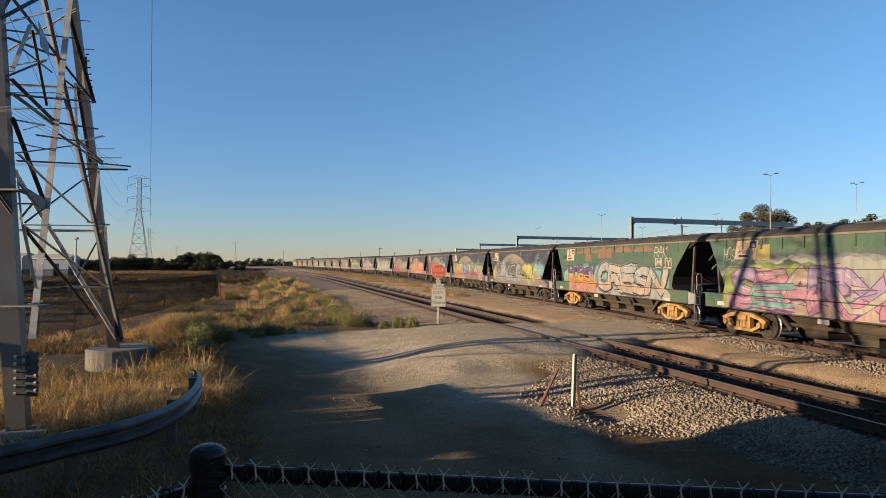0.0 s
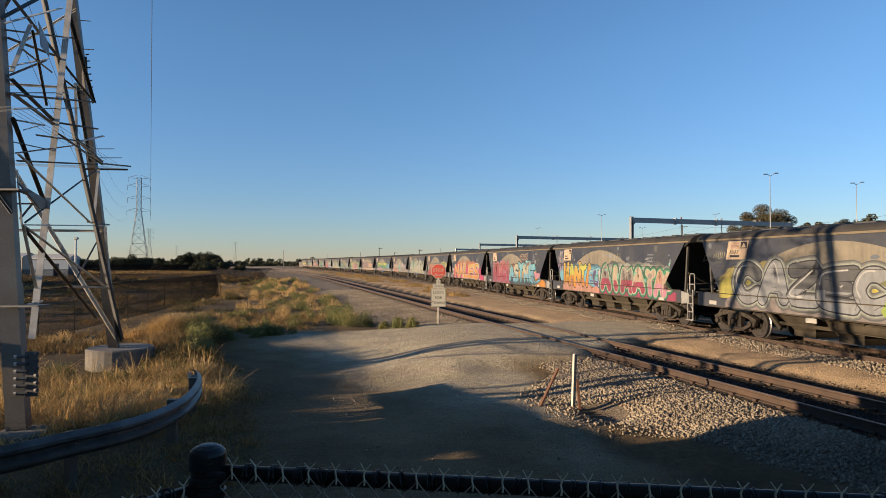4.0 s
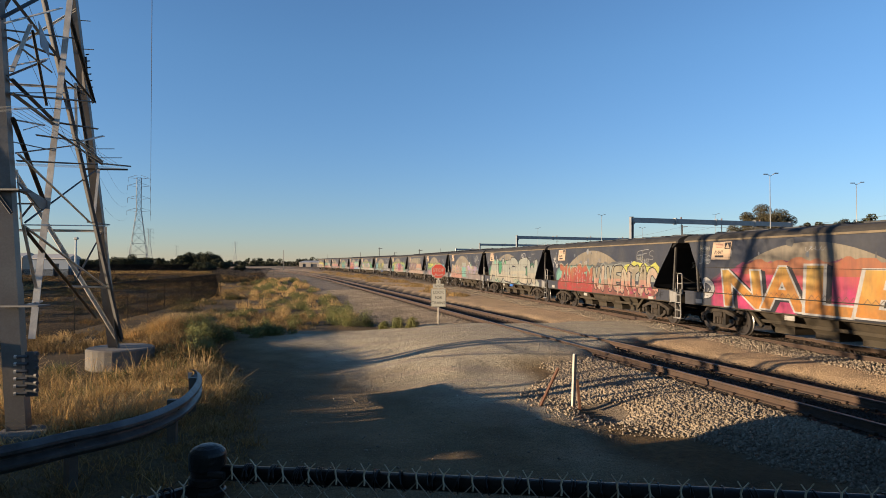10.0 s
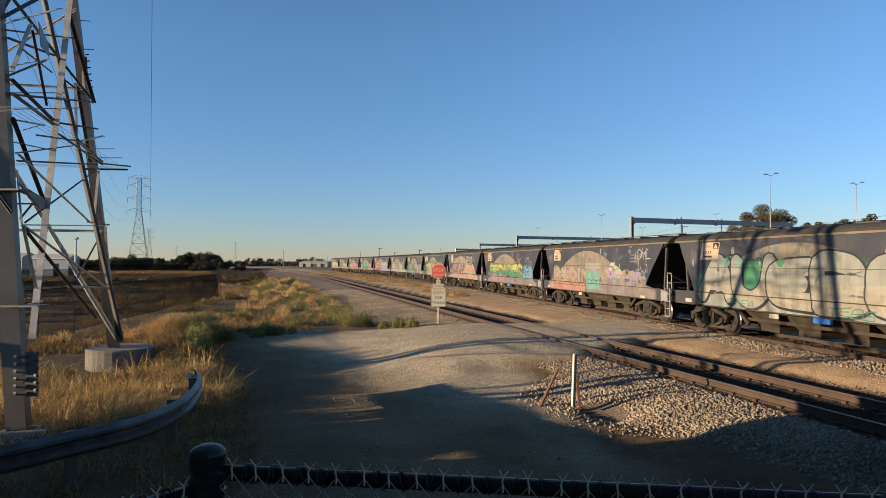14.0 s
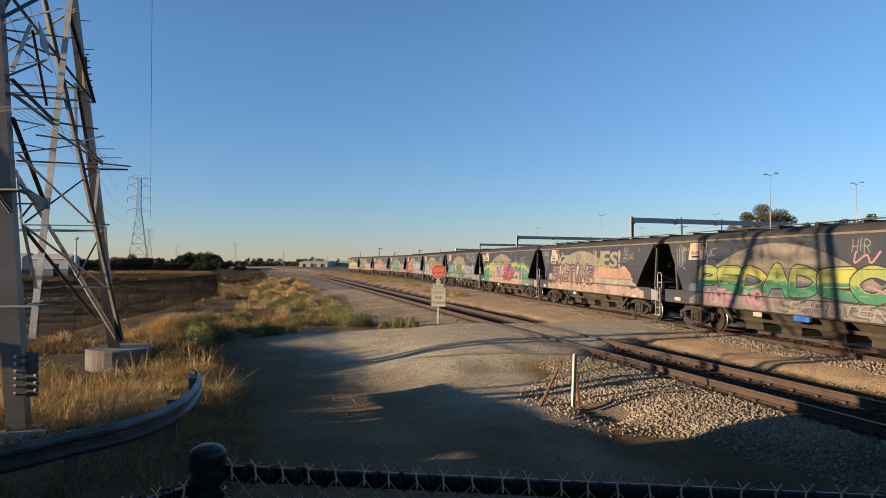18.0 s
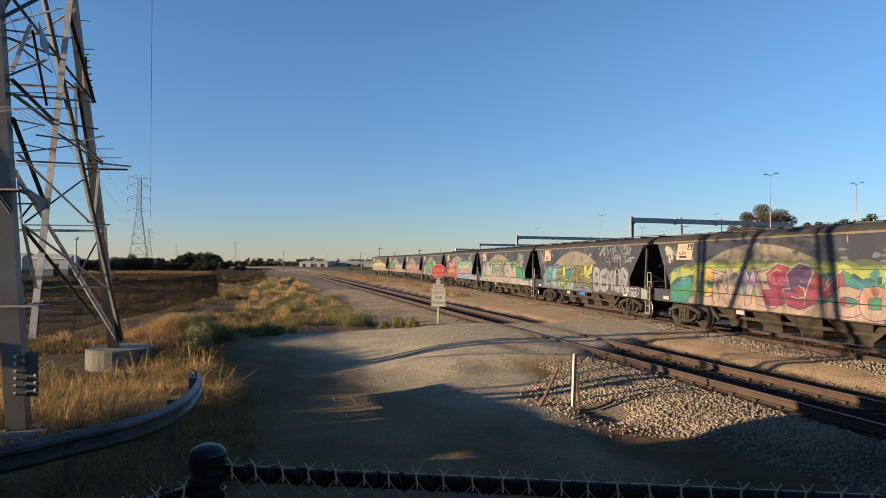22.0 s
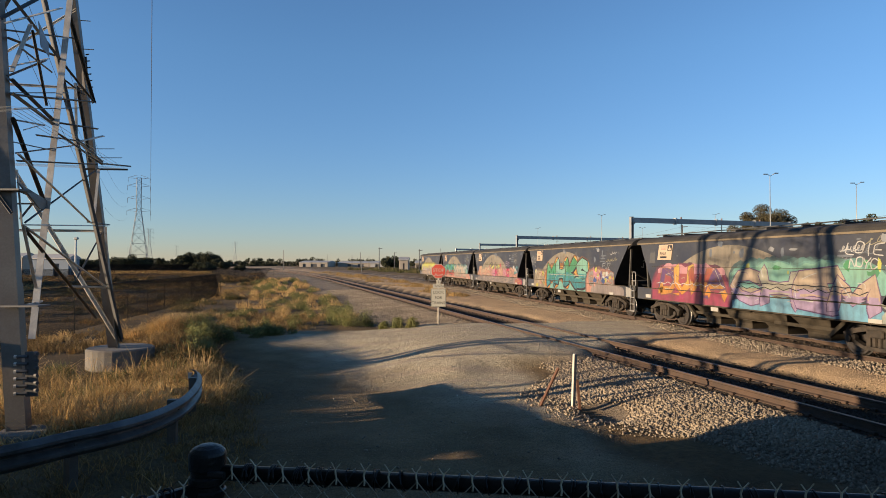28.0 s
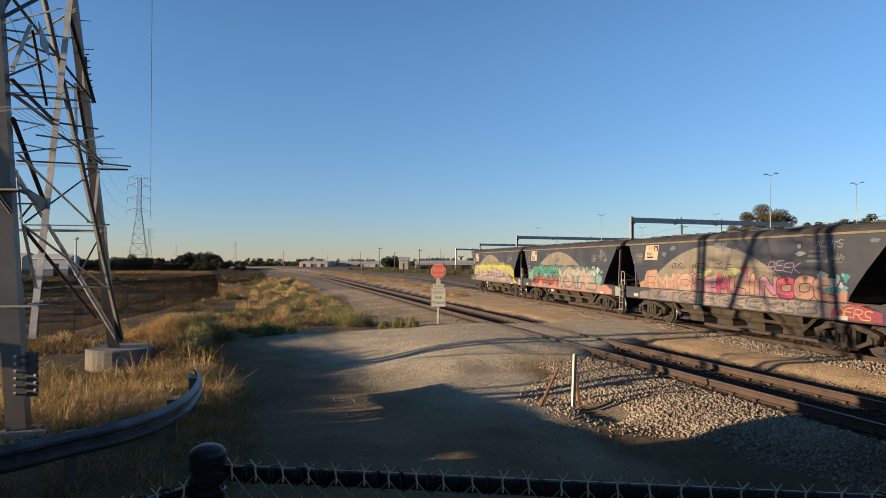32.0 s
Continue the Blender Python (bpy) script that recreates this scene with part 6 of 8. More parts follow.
def make_sign():
    root = thing("crossing_sign", "red stop sign over a white look-for-trains board on a post", "road sign", pose(-0.19, 27.3, -0.3))
    part("post", Geo().tube([(0, 0, -0.3), (0, 0, 2.75)], 0.038, 12), GALV, root, smooth=True)
    red = mat("sign_red", (0.58, 0.09, 0.06), 0.45, 0, 0.1, 4, 0.03, 40)
    board = mat("sign_white", (0.46, 0.44, 0.36), 0.5, 0, 0.08, 3, 0.03, 40)

    def octagon(r, y, t, z):
        return [[(r * math.sin(radians(22.5 + 45 * k)), yy, z + r * math.cos(radians(22.5 + 45 * k))) for k in range(8)] for yy in (y, y + t)]
    rim = part("stop_plate", Geo().loft(octagon(0.325, -0.05, 0.006, 2.47)), board, root)
    part("stop_face", Geo().loft(octagon(0.30, -0.055, 0.004, 2.47)), red, rim)
    flat_text("STOP", 0.2, board, rim, 0, -0.057, 2.50)
    s = Geo()
    r = random.Random(8)
    for k in range(7):
        x = -0.16 + k * 0.05
        s.bar((x, -0.058, 2.27 + r.uniform(0, 0.03)), (x + 0.05, -0.058, 2.35 + r.uniform(-0.06, 0.03)), 0.004, 0.02)
    part("scrawl", s, WHITE, rim)
    p = part("number_plate", Geo().bevelbox((0, -0.05, 2.02), (0.17, 0.008, 0.16), 0.003), board, root)
    flat_text("2", 0.15, INK, p, 0, -0.056, 2.02)
    p = part("tracks_plate", Geo().bevelbox((0, -0.05, 1.855), (0.47, 0.008, 0.16), 0.003), board, root)
    flat_text("TRACKS", 0.12, INK, p, 0, -0.056, 1.855)
    p = part("look_board", Geo().bevelbox((0, -0.05, 1.36), (0.63, 0.008, 0.77), 0.003), board, root)
    fr = Geo()
    for a, b in (((-0.30, 1.0), (0.30, 1.0)), ((0.30, 1.0), (0.30, 1.72)), ((0.30, 1.72), (-0.30, 1.72)), ((-0.30, 1.72), (-0.30, 1.0))):
        fr.bar((a[0], -0.055, a[1]), (b[0], -0.055, b[1]), 0.004, 0.012, up=(0, 0, 1) if a[1] == b[1] else (1, 0, 0))
    part("border", fr, INK, p)
    for i, word in enumerate(("LOOK", "FOR", "TRAINS")):
        flat_text(word, 0.165, mat("sign_ink", (0.06, 0.06, 0.055), 0.6), p, 0, -0.056, 1.58 - 0.22 * i)


make_sign()


def make_stakes():
    root = thing("marker_post", "white painted square timber marker post by the track", "marker post", pose(2.63, 13.2, -0.32, 0, 2.5, 20))
    part("shaft", Geo().bevelbox((0, 0, 0.48), (0.068, 0.068, 1.05), 0.006), mat("worn_white_timber", (0.5, 0.46, 0.39), 0.75, 0, 0.3, 6, 0.15, 40, (0.36, 0.32, 0.26)), root)
    part("cap", Geo().bevelbox((0, 0, 1.0), (0.056, 0.056, 0.03), 0.005), WHITE, root)
    st = mat("rusty_steel", (0.13, 0.06, 0.035), 0.9, 0.1, 0.35, 5, 0.3, 60)
    a = tagged(part("steel_stake", Geo().bar((2.02, 13.6, -0.45), (2.42, 13.7, 0.33), 0.09, 0.03), st), "rusty steel stake leaning in the ballast", "stake")
    tagged(part("steel_stake", Geo().bar((2.80, 13.35, -0.5), (2.77, 13.5, 0.12), 0.07, 0.05, up=(1, 0, 0)), st), "short rusty steel stake beside the marker post", "stake")


make_stakes()


# ---- unseen walls added behind the viewer to shade the foreground ----
def make_shade_walls():
    s, n = Vector((0.946, 0.324, 0)), Vector((-0.324, 0.946, 0))
    wallm = mat("shade_wall", (0.3, 0.28, 0.25), 0.85, 0, 0.15, 0.5, 0.1, 6)
    root = thing("shade_walls", "plain unseen walls added behind the viewer to shade the foreground", "shed", kind="structure")
    def slab(n0, n1, z0, ha, hb, at):
        q = [s * at + n * n0, s * at + n * n1]
        ring = [q[0] + Vector((0, 0, z0)), q[1] + Vector((0, 0, z0)), q[1] + Vector((0, 0, hb)), q[0] + Vector((0, 0, ha))]
        part("wall_panel", Geo().loft([ring, [p - s * 0.3 for p in ring]]), wallm, root)
    # unseen long wall behind the viewer, added to block skylight
    ring = [s * 4.6 + n * 0.2 + Vector((0, 0, -0.5)), s * 50 + n * 0.2 + Vector((0, 0, -0.5)), s * 50 + n * 0.2 + Vector((0, 0, 11)), s * 4.6 + n * 0.2 + Vector((0, 0, 11))]
    part("wall_panel", Geo().loft([ring, [p - n * 0.3 for p in ring]]), wallm, root)
    # unseen tall wall, and the low wall joined to it with one small opening
    slab(-30, 9.2, -0.5, 15, 15, -3.2)
    slab(9.2, 9.42, -0.5, 1.63, 1.63, -5.5)
    slab(9.42, 9.74, -0.5, 0.84, 0.84, -5.5)
    slab(9.42, 9.74, 1.16, 1.63, 1.63, -5.5)
    slab(9.74, 12.64, -0.5, 1.63, 1.55, -5.5)
    # unseen raised slabs running on from the wall, added to shape its shadow
    slab(12.64, 12.96, 1.17, 1.53, 1.52, -5.5)
    slab(12.96, 13.55, 0.94, 1.52, 1.49, -5.5)
    slab(13.55, 14.05, 1.08, 1.49, 1.47, -5.5)
    slab(14.05, 15.45, 0.94, 1.47, 1.41, -5.5)


make_shade_walls()

# ---- overhead gantries, lamps, poles ----
def at_bearing(px, y):
    """Sideways place of a bearing at a distance."""
    return (px - 784) / 1151.6 * y


STEEL = mat("gantry_steel", (0.30, 0.31, 0.31), 0.5, 0.5, 0.2, 1.5, 0.05, 20)
DARKSTEEL = mat("dark_steel", (0.10, 0.10, 0.10), 0.6, 0.4, 0.2, 1.5, 0.05, 20)


def make_gantry(p, q, h, spare=True):
    root = thing("overhead_gantry", "grey steel portal gantry for overhead line beside the railway", "gantry", group="overhead line gantries")
    p, q = Vector(p), Vector(q)
    d = (q - p).normalized()
    up = Vector((0, 0, 1))
    for b in (p, q):
        g = Geo()
        for s in (-0.14, 0.14):
            g.bar(b + d * s + up * -0.5, b + d * s + up * h, 0.05, 0.36, up=d.cross(up))
        g.bar(b - up * 0.5, b + up * h, 0.26, 0.04, up=d.cross(up))
        part("mast", g, STEEL, root)
        part("mast_cap", Geo().box(b + up * h, (0.42, 0.42, 0.06)), STEEL, root)
    a, z = p + up * (h - 0.35), q + up * (h - 0.35)
    part("beam", Geo().bar(a, z, 0.32, 0.55), STEEL, root)
    n = 4
    for k in range(1, n):
        c = a.lerp(z, k / n)
        part("flange", Geo().bar(c - d * 0.06, c + d * 0.06, 0.46, 0.75), STEEL, root)
        part("drop_tube", Geo().tube([c + d * 0.9, c + d * 0.9 - up * 1.7], 0.05, 6), DARKSTEEL, root)
        part("insulator", Geo().tube([c + d * 0.9 + up * 0.25, c + d * 0.9 + up * 0.5], 0.09, 8), mat("insulator_glass", (0.2, 0.13, 0.1), 0.3), root)
    part("bracket", Geo().bar(p + up * (h - 0.9) + d * 0.15, p + up * (h - 0.55) + d * 0.55, 0.1, 0.1), STEEL, root)


GANTRIES = [((at_bearing(1118, 72), 72, 0), (at_bearing(1400, 81), 81, 0)), ((at_bearing(915, 121), 121, 0), (at_bearing(1150, 136), 136, 0)),
            ((at_bearing(849, 175), 175, 0), (at_bearing(1000, 190), 190, 0)), ((at_bearing(807, 205), 205, 0), (at_bearing(905, 222), 222, 0))]
for k, (p, q) in enumerate(GANTRIES):
    make_gantry(p, q, (7.55, 7.5, 7.6, 6.9)[k])


def make_wires():
    g = Geo()
    for off in (6.5, 10.5, 15):
        for z in (5.6, 6.6):
            pts = []
            line = [(at_bearing(1700, 34), 34)] + [(p[0], p[1]) for p, q in GANTRIES] + [(at_bearing(770, 300), 300)]
            for (x0, y0), (x1, y1) in zip(line, line[1:]):
                for k in range(8):
                    t = k / 8
                    pts.append((x0 + off + (x1 - x0) * t, y0 + off * 0.3 + (y1 - y0) * t, z - (0.9 * 4 * t * (1 - t) if z > 6 else 0.1 * t * (1 - t))))
            g.tube(pts, 0.012, 4)
    ob = part("overhead_wires", g, DARKSTEEL)
    tagged(ob, "thin overhead contact and catenary wires", "wires", kind="stuff")


make_wires()
LAMPGREY = mat("lamp_post_paint", (0.33, 0.33, 0.31), 0.5, 0.3, 0.1, 1, 0.03, 20)


def make_lamp(px, top, y, arms=2, body=None):
    h = 2.55 - (top - 464) / 1151.6 * y
    root = thing("street_lamp", "tall grey street lamp with two outreach arms" if arms == 2 else "tall pale lamp mast", "street lamp", pose(at_bearing(px, y), y, -0.2), group="street lamps")
    part("pole", Geo().tube([(0, 0, 0), (0, 0, h * 0.5), (0, 0, h)], [0.07, 0.05, 0.03] if arms == 2 else [0.17, 0.15, 0.13], 10), LAMPGREY if arms == 2 else WHITE, root, smooth=True)
    if arms != 2:
        part("lamp_head", Geo().bevelbox((0.06, 0, h + 0.1), (0.6, 0.5, 0.34), 0.1), LAMPGREY, root)
    for s in ((-1, 1) if arms == 2 else ()):
        part("arm", Geo().tube([(0, 0, h - 0.15), (s * 0.24, -0.1, h + 0.03), (s * 0.38, -0.15, h + 0.07)], 0.025, 6), LAMPGREY, root)
        part("lamp_head", Geo().bevelbox((s * 0.55, -0.2, h + 0.10 + s * 0.05), (0.42, 0.22, 0.08), 0.03), DARKSTEEL, root)


for px, top, y in ((1364, 306, 67), (1517, 322, 75), (1065, 379, 125), (1267, 378, 140), (952, 403, 170), (1137, 402, 150)):
    make_lamp(px, top, y)
make_lamp(134, 421, 95, 1)



def make_pole(px, top, y, arm=True):
    h = 2.55 - (top - 464) / 1151.6 * y
    root = thing("utility_pole", "slim grey utility pole in the rail yard", "utility pole", pose(at_bearing(px, y), y, -0.3), group="utility poles")
    part("pole", Geo().tube([(0, 0, 0), (0, 0, h + 0.3)], [0.13, 0.09], 8), DARKSTEEL, root)
    if arm:
        part("cross_arm", Geo().bar((-0.2, 0, h - 0.1), (0.9, 0, h), 0.1, 0.12), DARKSTEEL, root)


for px, top, y, arm in ((638, 447, 260, False), (671, 438, 180, True), (653, 454, 290, False), (698, 446, 230, True), (742, 441, 170, True), (623, 452, 300, False),
                        (579, 450, 330, False), (502, 443, 210, False), (640, 462, 170, False), (785, 452, 240, False), (780, 440, 300, False), (760, 452, 260, False), (1208, 398, 110, True)):
    make_pole(px, top, y, arm)


# ---- distant pylons and conductors ----
PYLON = mat("far_steel", (0.22, 0.225, 0.23), 0.7, 0.2, 0.1, 1, 0, 20)


def make_pylon(px, top, y, detail=True):
    h = 2.55 - (top - 464) / 1151.6 * y
    root = thing("distant_pylon", "distant grey lattice transmission tower on the skyline", "pylon", pose(at_bearing(px, y), y, -0.4, 0, 0, 20), group="distant pylons")
    s = h / 40

    def corner(i, z):
        k = (4.2 - 3.3 * z / 26 if z < 26 else 0.9) * s
        return Vector(((k, k), (k, -k), (-k, -k), (-k, k))[i] + (z * s,))
    lv = [0, 6, 11, 15.5, 19.5, 23, 26, 29, 32, 35, 38, 40]
    w = 0.07 * s
    g = Geo()
    for i in range(4):
        for a, b in zip(lv, lv[1:]):
            g.bar(corner(i, a), corner(i, b), 0.12 * s, 0.12 * s)
    part("leg_frame", g, PYLON, root)
    g = Geo()
    for i in range(4):
        j = (i + 1) % 4
        for a, b in zip(lv, lv[1:]):
            g.bar(corner(i, a), corner(j, b), w, w)
            g.bar(corner(j, a), corner(i, b), w, w)
            g.bar(corner(i, b), corner(j, b), w, w)
    part("bracing", g, PYLON, root)
    for z, ln in ((25, 4.8), (30.5, 4.6), (36, 4.6), (39.5, 4.4)):
        for q in (-1, 1):
            g = Geo()
            for yy in (-0.8, 0.8):
                g.bar((0.8 * q * s, yy * s, z * s), (q * ln * s, 0, (z + 0.5) * s), w, w)
                g.bar((0.8 * q * s, yy * s, (z + 1.6) * s), (q * ln * s, 0, (z + 0.5) * s), w, w)
            part("cross_arm", g, PYLON, root)
            part("insulator", Geo().tube([(q * ln * s, 0, (z + 0.4) * s), (q * ln * s, 0, (z - 1.6) * s)], 0.08 * s, 5), DARKSTEEL, root)
    return root


for px, top, y in ((245, 313, 305), (264, 405, 560), (312, 435, 900), (416, 428, 760), (229, 438, 950)):
    make_pylon(px, top, y)


def make_conductors():
    far = Vector((at_bearing(245, 305), 305, 0))
    g = Geo()
    for z, ln, zf in ((25.6, 5.04, 23.5), (30.1, 5.04, 29.0), (34.6, 5.04, 34.5)):
        for s in (-1, 1):
            a = TOWER_C + TOWER_ACROSS * (s * ln)
            a.z = z
            b = far + Vector((0.94, 0.34, 0)) * (s * 5.0)
            b.z = zf
            pts = []
            for k in range(33):
                t = k / 32
                p = a.lerp(b, t)
                p.z -= 9 * 4 * t * (1 - t)
                pts.append(p)
            g.tube(pts, 0.022, 5)
    ob = part("power_conductors", g, DARKSTEEL)
    tagged(ob, "thin high-voltage conductors strung between pylons", "power lines", kind="stuff")


make_conductors()

# ---- trees ----
BARK = mat("bark", (0.13, 0.10, 0.075), 0.95, 0, 0.3, 3, 0.4, 20)
LEAF = mat("leaf_dull_green", (0.03, 0.036, 0.018), 0.8, 0, 0.3, 1.2, 0, 20, (0.042, 0.042, 0.021), island=0.35, spec=0.2)
LEAF_WARM = mat("leaf_olive", (0.078, 0.066, 0.036), 0.8, 0, 0.3, 1.2, 0, 20, (0.056, 0.048, 0.025), island=0.35, spec=0.2)


def leaf_cloud(name, centres, radii, n, size, material, parent, r):
    """Many small leaf blades round limb ends, with gaps between the clumps."""
    k = r.integers(0, len(centres), n)
    d = r.normal(size=(n, 3))
    d /= np.linalg.norm(d, axis=1)[:, None]
    p = centres[k] + d * radii[k][:, None] * (r.random(n) ** 0.45)[:, None] * np.array([1, 1, 0.75])
    a = r.normal(size=(n, 3))
    a /= np.linalg.norm(a, axis=1)[:, None]
    b = np.cross(a, r.normal(size=(n, 3)))
    b /= np.linalg.norm(b, axis=1)[:, None]
    s = size * r.uniform(0.6, 1.4, n)[:, None]
    v = np.stack([p - a * s, p + b * s * 0.5, p + a * s, p - b * s * 0.5], 1).reshape(-1, 3)
    f = np.arange(n * 4).reshape(-1, 4)
    part(name, array_mesh(name, v, f, [material]), None, parent)


def make_tree(x, y, h, w, seed, label="spreading dull green gum tree", leaf=None, n=9000, size=0.16, trunk=True, low=0.35):
    r = np.random.default_rng(seed)
    root = thing("tree", label, "tree", pose(x, y, float(ground_z(x, y)) - 0.1))
    tips, rad = [], []
    g = Geo()
    t = 0.035 * h
    g.tube([(0, 0, 0), (0.03 * h, 0, h * 0.2), (0.02 * h, 0.03 * h, h * 0.42)], [t, t * 0.8, t * 0.6], 8)
    for k in range(11):
        a = 2 * math.pi * k / 11 + r.uniform(-0.3, 0.3)
        q = r.uniform(0.35, 1.0)
        zt = h * (low + (0.93 - low) * (1 - q * q * 0.75)) * r.uniform(0.9, 1.0)
        e = Vector((math.cos(a) * w / 2 * q * 0.85, math.sin(a) * w / 2 * q * 0.85, zt))
        s = Vector((0.02 * h, 0.03 * h, h * r.uniform(0.22, 0.42)))
        m = s.lerp(e, 0.5) + Vector((0, 0, 0.05 * h))
        g.tube([s, m, e], [t * 0.4, t * 0.25, t * 0.1], 6)
        for f in (0.62, 0.85, 1.0):
            c = s.lerp(e, f) + Vector(r.normal(size=3) * 0.05 * w)
            tips.append(c)
            rad.append(w * r.uniform(0.09, 0.17))
    part("trunk", g, BARK, root)
    leaf_cloud("crown", np.array([tuple(c) for c in tips]), np.array(rad), n, size, leaf or LEAF, root, r)
    return root


make_tree(at_bearing(1356, 92), 92, 11.9, 8.2, 3, "rounded olive-brown tree behind the railway", LEAF_WARM, 60000, 0.085)
make_tree(at_bearing(1328, 94), 94, 10.2, 6.6, 31, "olive-brown tree behind the railway", LEAF_WARM, 34000, 0.085)
for k, px in enumerate((1436, 1462, 1490, 1512, 1548, 1575)):
    make_tree(at_bearing(px, 120), 120, (11.2, 10.6, 11.0, 11.6, 12.4, 12)[k], 6.0, 40 + k, "dark tree in a row beyond the railway", LEAF, 6000, 0.2)
for k, (px, y, top, w) in enumerate((px, y * 1.4, top, w * 1.4) for px, y, top, w in ((318, 165, 453, 7), (345, 168, 447, 9), (370, 165, 450, 8), (386, 160, 459, 5), (360, 140, 463, 5), (205, 190, 459, 9), (228, 190, 454, 10), (255, 195, 458, 8), (283, 170, 452, 2.0), (155, 200, 460, 9), (425, 150, 470, 3),
                                     (684, 205, 459, 6), (696, 210, 456, 7), (708, 206, 460, 5))):
    hh = 2.55 - (top - 464) / 1151.6 * y + 0.3
    make_tree(at_bearing(px, y), y, max(hh, 1.6), w, 60 + k, "dark green bushy tree on the far side of the field", LEAF, 9000, 0.24, low=0.12)


# row of tall unseen trees, added beyond the field's edge to shade the field
for k in range(-2, 13):
    n, s = 36 + 5.6 * k, -47 - 3 * math.sin(k * 1.9)
    make_tree(0.946 * s - 0.324 * n, 0.324 * s + 0.946 * n, 7.3 + 1.2 * math.sin(k * 2.3), 8.0, 90 + k, "tall dark unseen gum tree added to shade the field", LEAF, 3200, 0.34, low=0.1)


def make_far_woods():
    r = np.random.default_rng(12)
    root = thing("far_woods", "dark line of trees along the horizon", "woods", kind="stuff")
    cs, rad = [], []
    for px in np.arange(-60, 1700, 3.2):
        y = 420 + 60 * math.sin(px * 0.013)
        top = 2.2 + 1.6 * abs(math.sin(px * 0.031) * math.cos(px * 0.0117)) + r.uniform(0, 1.6)
        for z in np.arange(0.5, top, 1.6):
            cs.append((at_bearing(px, y) + r.uniform(-1, 1), y + r.uniform(-6, 6), z))
            rad.append(r.uniform(1.2, 2.2))
    leaf_cloud("crown", np.array(cs), np.array(rad), 70000, 0.5, LEAF, root, r)


make_far_woods()


# ---- far buildings and the yard ----
def make_building(px0, px1, top, y, depth, paint, roof, openings, label):
    x0, x1 = at_bearing(px0, y), at_bearing(px1, y)
    h = 2.55 - (top - 464) / 1151.6 * y
    root = thing("warehouse", label, "warehouse")
    g = Geo()
    th = 0.3
    spans, cur = [], x0
    for a, b in openings:
        oa, ob = x0 + (x1 - x0) * a, x0 + (x1 - x0) * b
        spans.append((cur, oa))
        cur = ob
        g.box(((oa + ob) / 2, y, h * 0.86), (ob - oa, th, h * 0.28))
    spans.append((cur, x1))
    for a, b in spans:
        g.box(((a + b) / 2, y, h / 2 - 0.3), (b - a, th, h + 0.6))
    g.box((x0, y + depth / 2, h / 2 - 0.3), (th, depth, h + 0.6))
    g.box((x1, y + depth / 2, h / 2 - 0.3), (th, depth, h + 0.6))
    g.box(((x0 + x1) / 2, y + depth, h / 2 - 0.3), (x1 - x0, th, h + 0.6))
    part("wall", g, paint, root)
    part("roof", Geo().loft([[(x0 - 0.3, yy, h), (x1 + 0.3, yy, h), (x1 + 0.3, yy, h + 0.25 + zz), (x0 - 0.3, yy, h + 0.25 + zz)] for yy, zz in ((y - 0.4, 0), (y + depth / 2, 0.8), (y + depth + 0.4, 0))]), roof, root)
    for a, b in openings:
        oa, ob = x0 + (x1 - x0) * a, x0 + (x1 - x0) * b
        part("roller_door", Geo().box(((oa + ob) / 2, y + 0.25, h * 0.34), (ob - oa, 0.08, h * 0.75)), DARKSTEEL, root)


CREAM = mat("cream_cladding", (0.33, 0.28, 0.22), 0.7, 0, 0.12, 0.4, 0.05, 4)
BLUEWALL = mat("blue_grey_cladding", (0.13, 0.17, 0.22), 0.7, 0, 0.1, 0.4, 0.05, 4)
GREYROOF = mat("grey_roofing", (0.34, 0.33, 0.31), 0.7, 0.1, 0.12, 0.4, 0.05, 4)
make_building(530, 580, 465, 340, 25, CREAM, GREYROOF, ((0.12, 0.24), (0.4, 0.62), (0.75, 0.9)), "long cream industrial shed across the yard")
make_building(598, 655, 466, 360, 25, CREAM, GREYROOF, ((0.3, 0.42), (0.62, 0.8)), "cream industrial shed with dark doors")
make_building(656, 684, 466, 330, 18, GREYROOF, GREYROOF, ((0.3, 0.6),), "low grey yard building")
make_building(55, 122, 459, 130, 3.5, BLUEWALL, GREYROOF, ((0.6, 0.75),), "pale blue-grey warehouse behind the fence")
make_building(-120, 40, 456, 140, 5, CREAM, GREYROOF, ((0.4, 0.6),), "cream warehouse behind the pylon")
make_building(707, 722, 461, 190, 5, CREAM, GREYROOF, ((0.4, 0.6),), "small cream relay hut")
make_building(735, 1010, 466, 250, 14, CREAM, GREYROOF, ((0.1, 0.14), (0.3, 0.36), (0.5, 0.56)), "long pale station building behind the train")
make_building(1010, 1700, 456, 230, 14, CREAM, GREYROOF, ((0.1, 0.14), (0.3, 0.36)), "long pale shed behind the train")


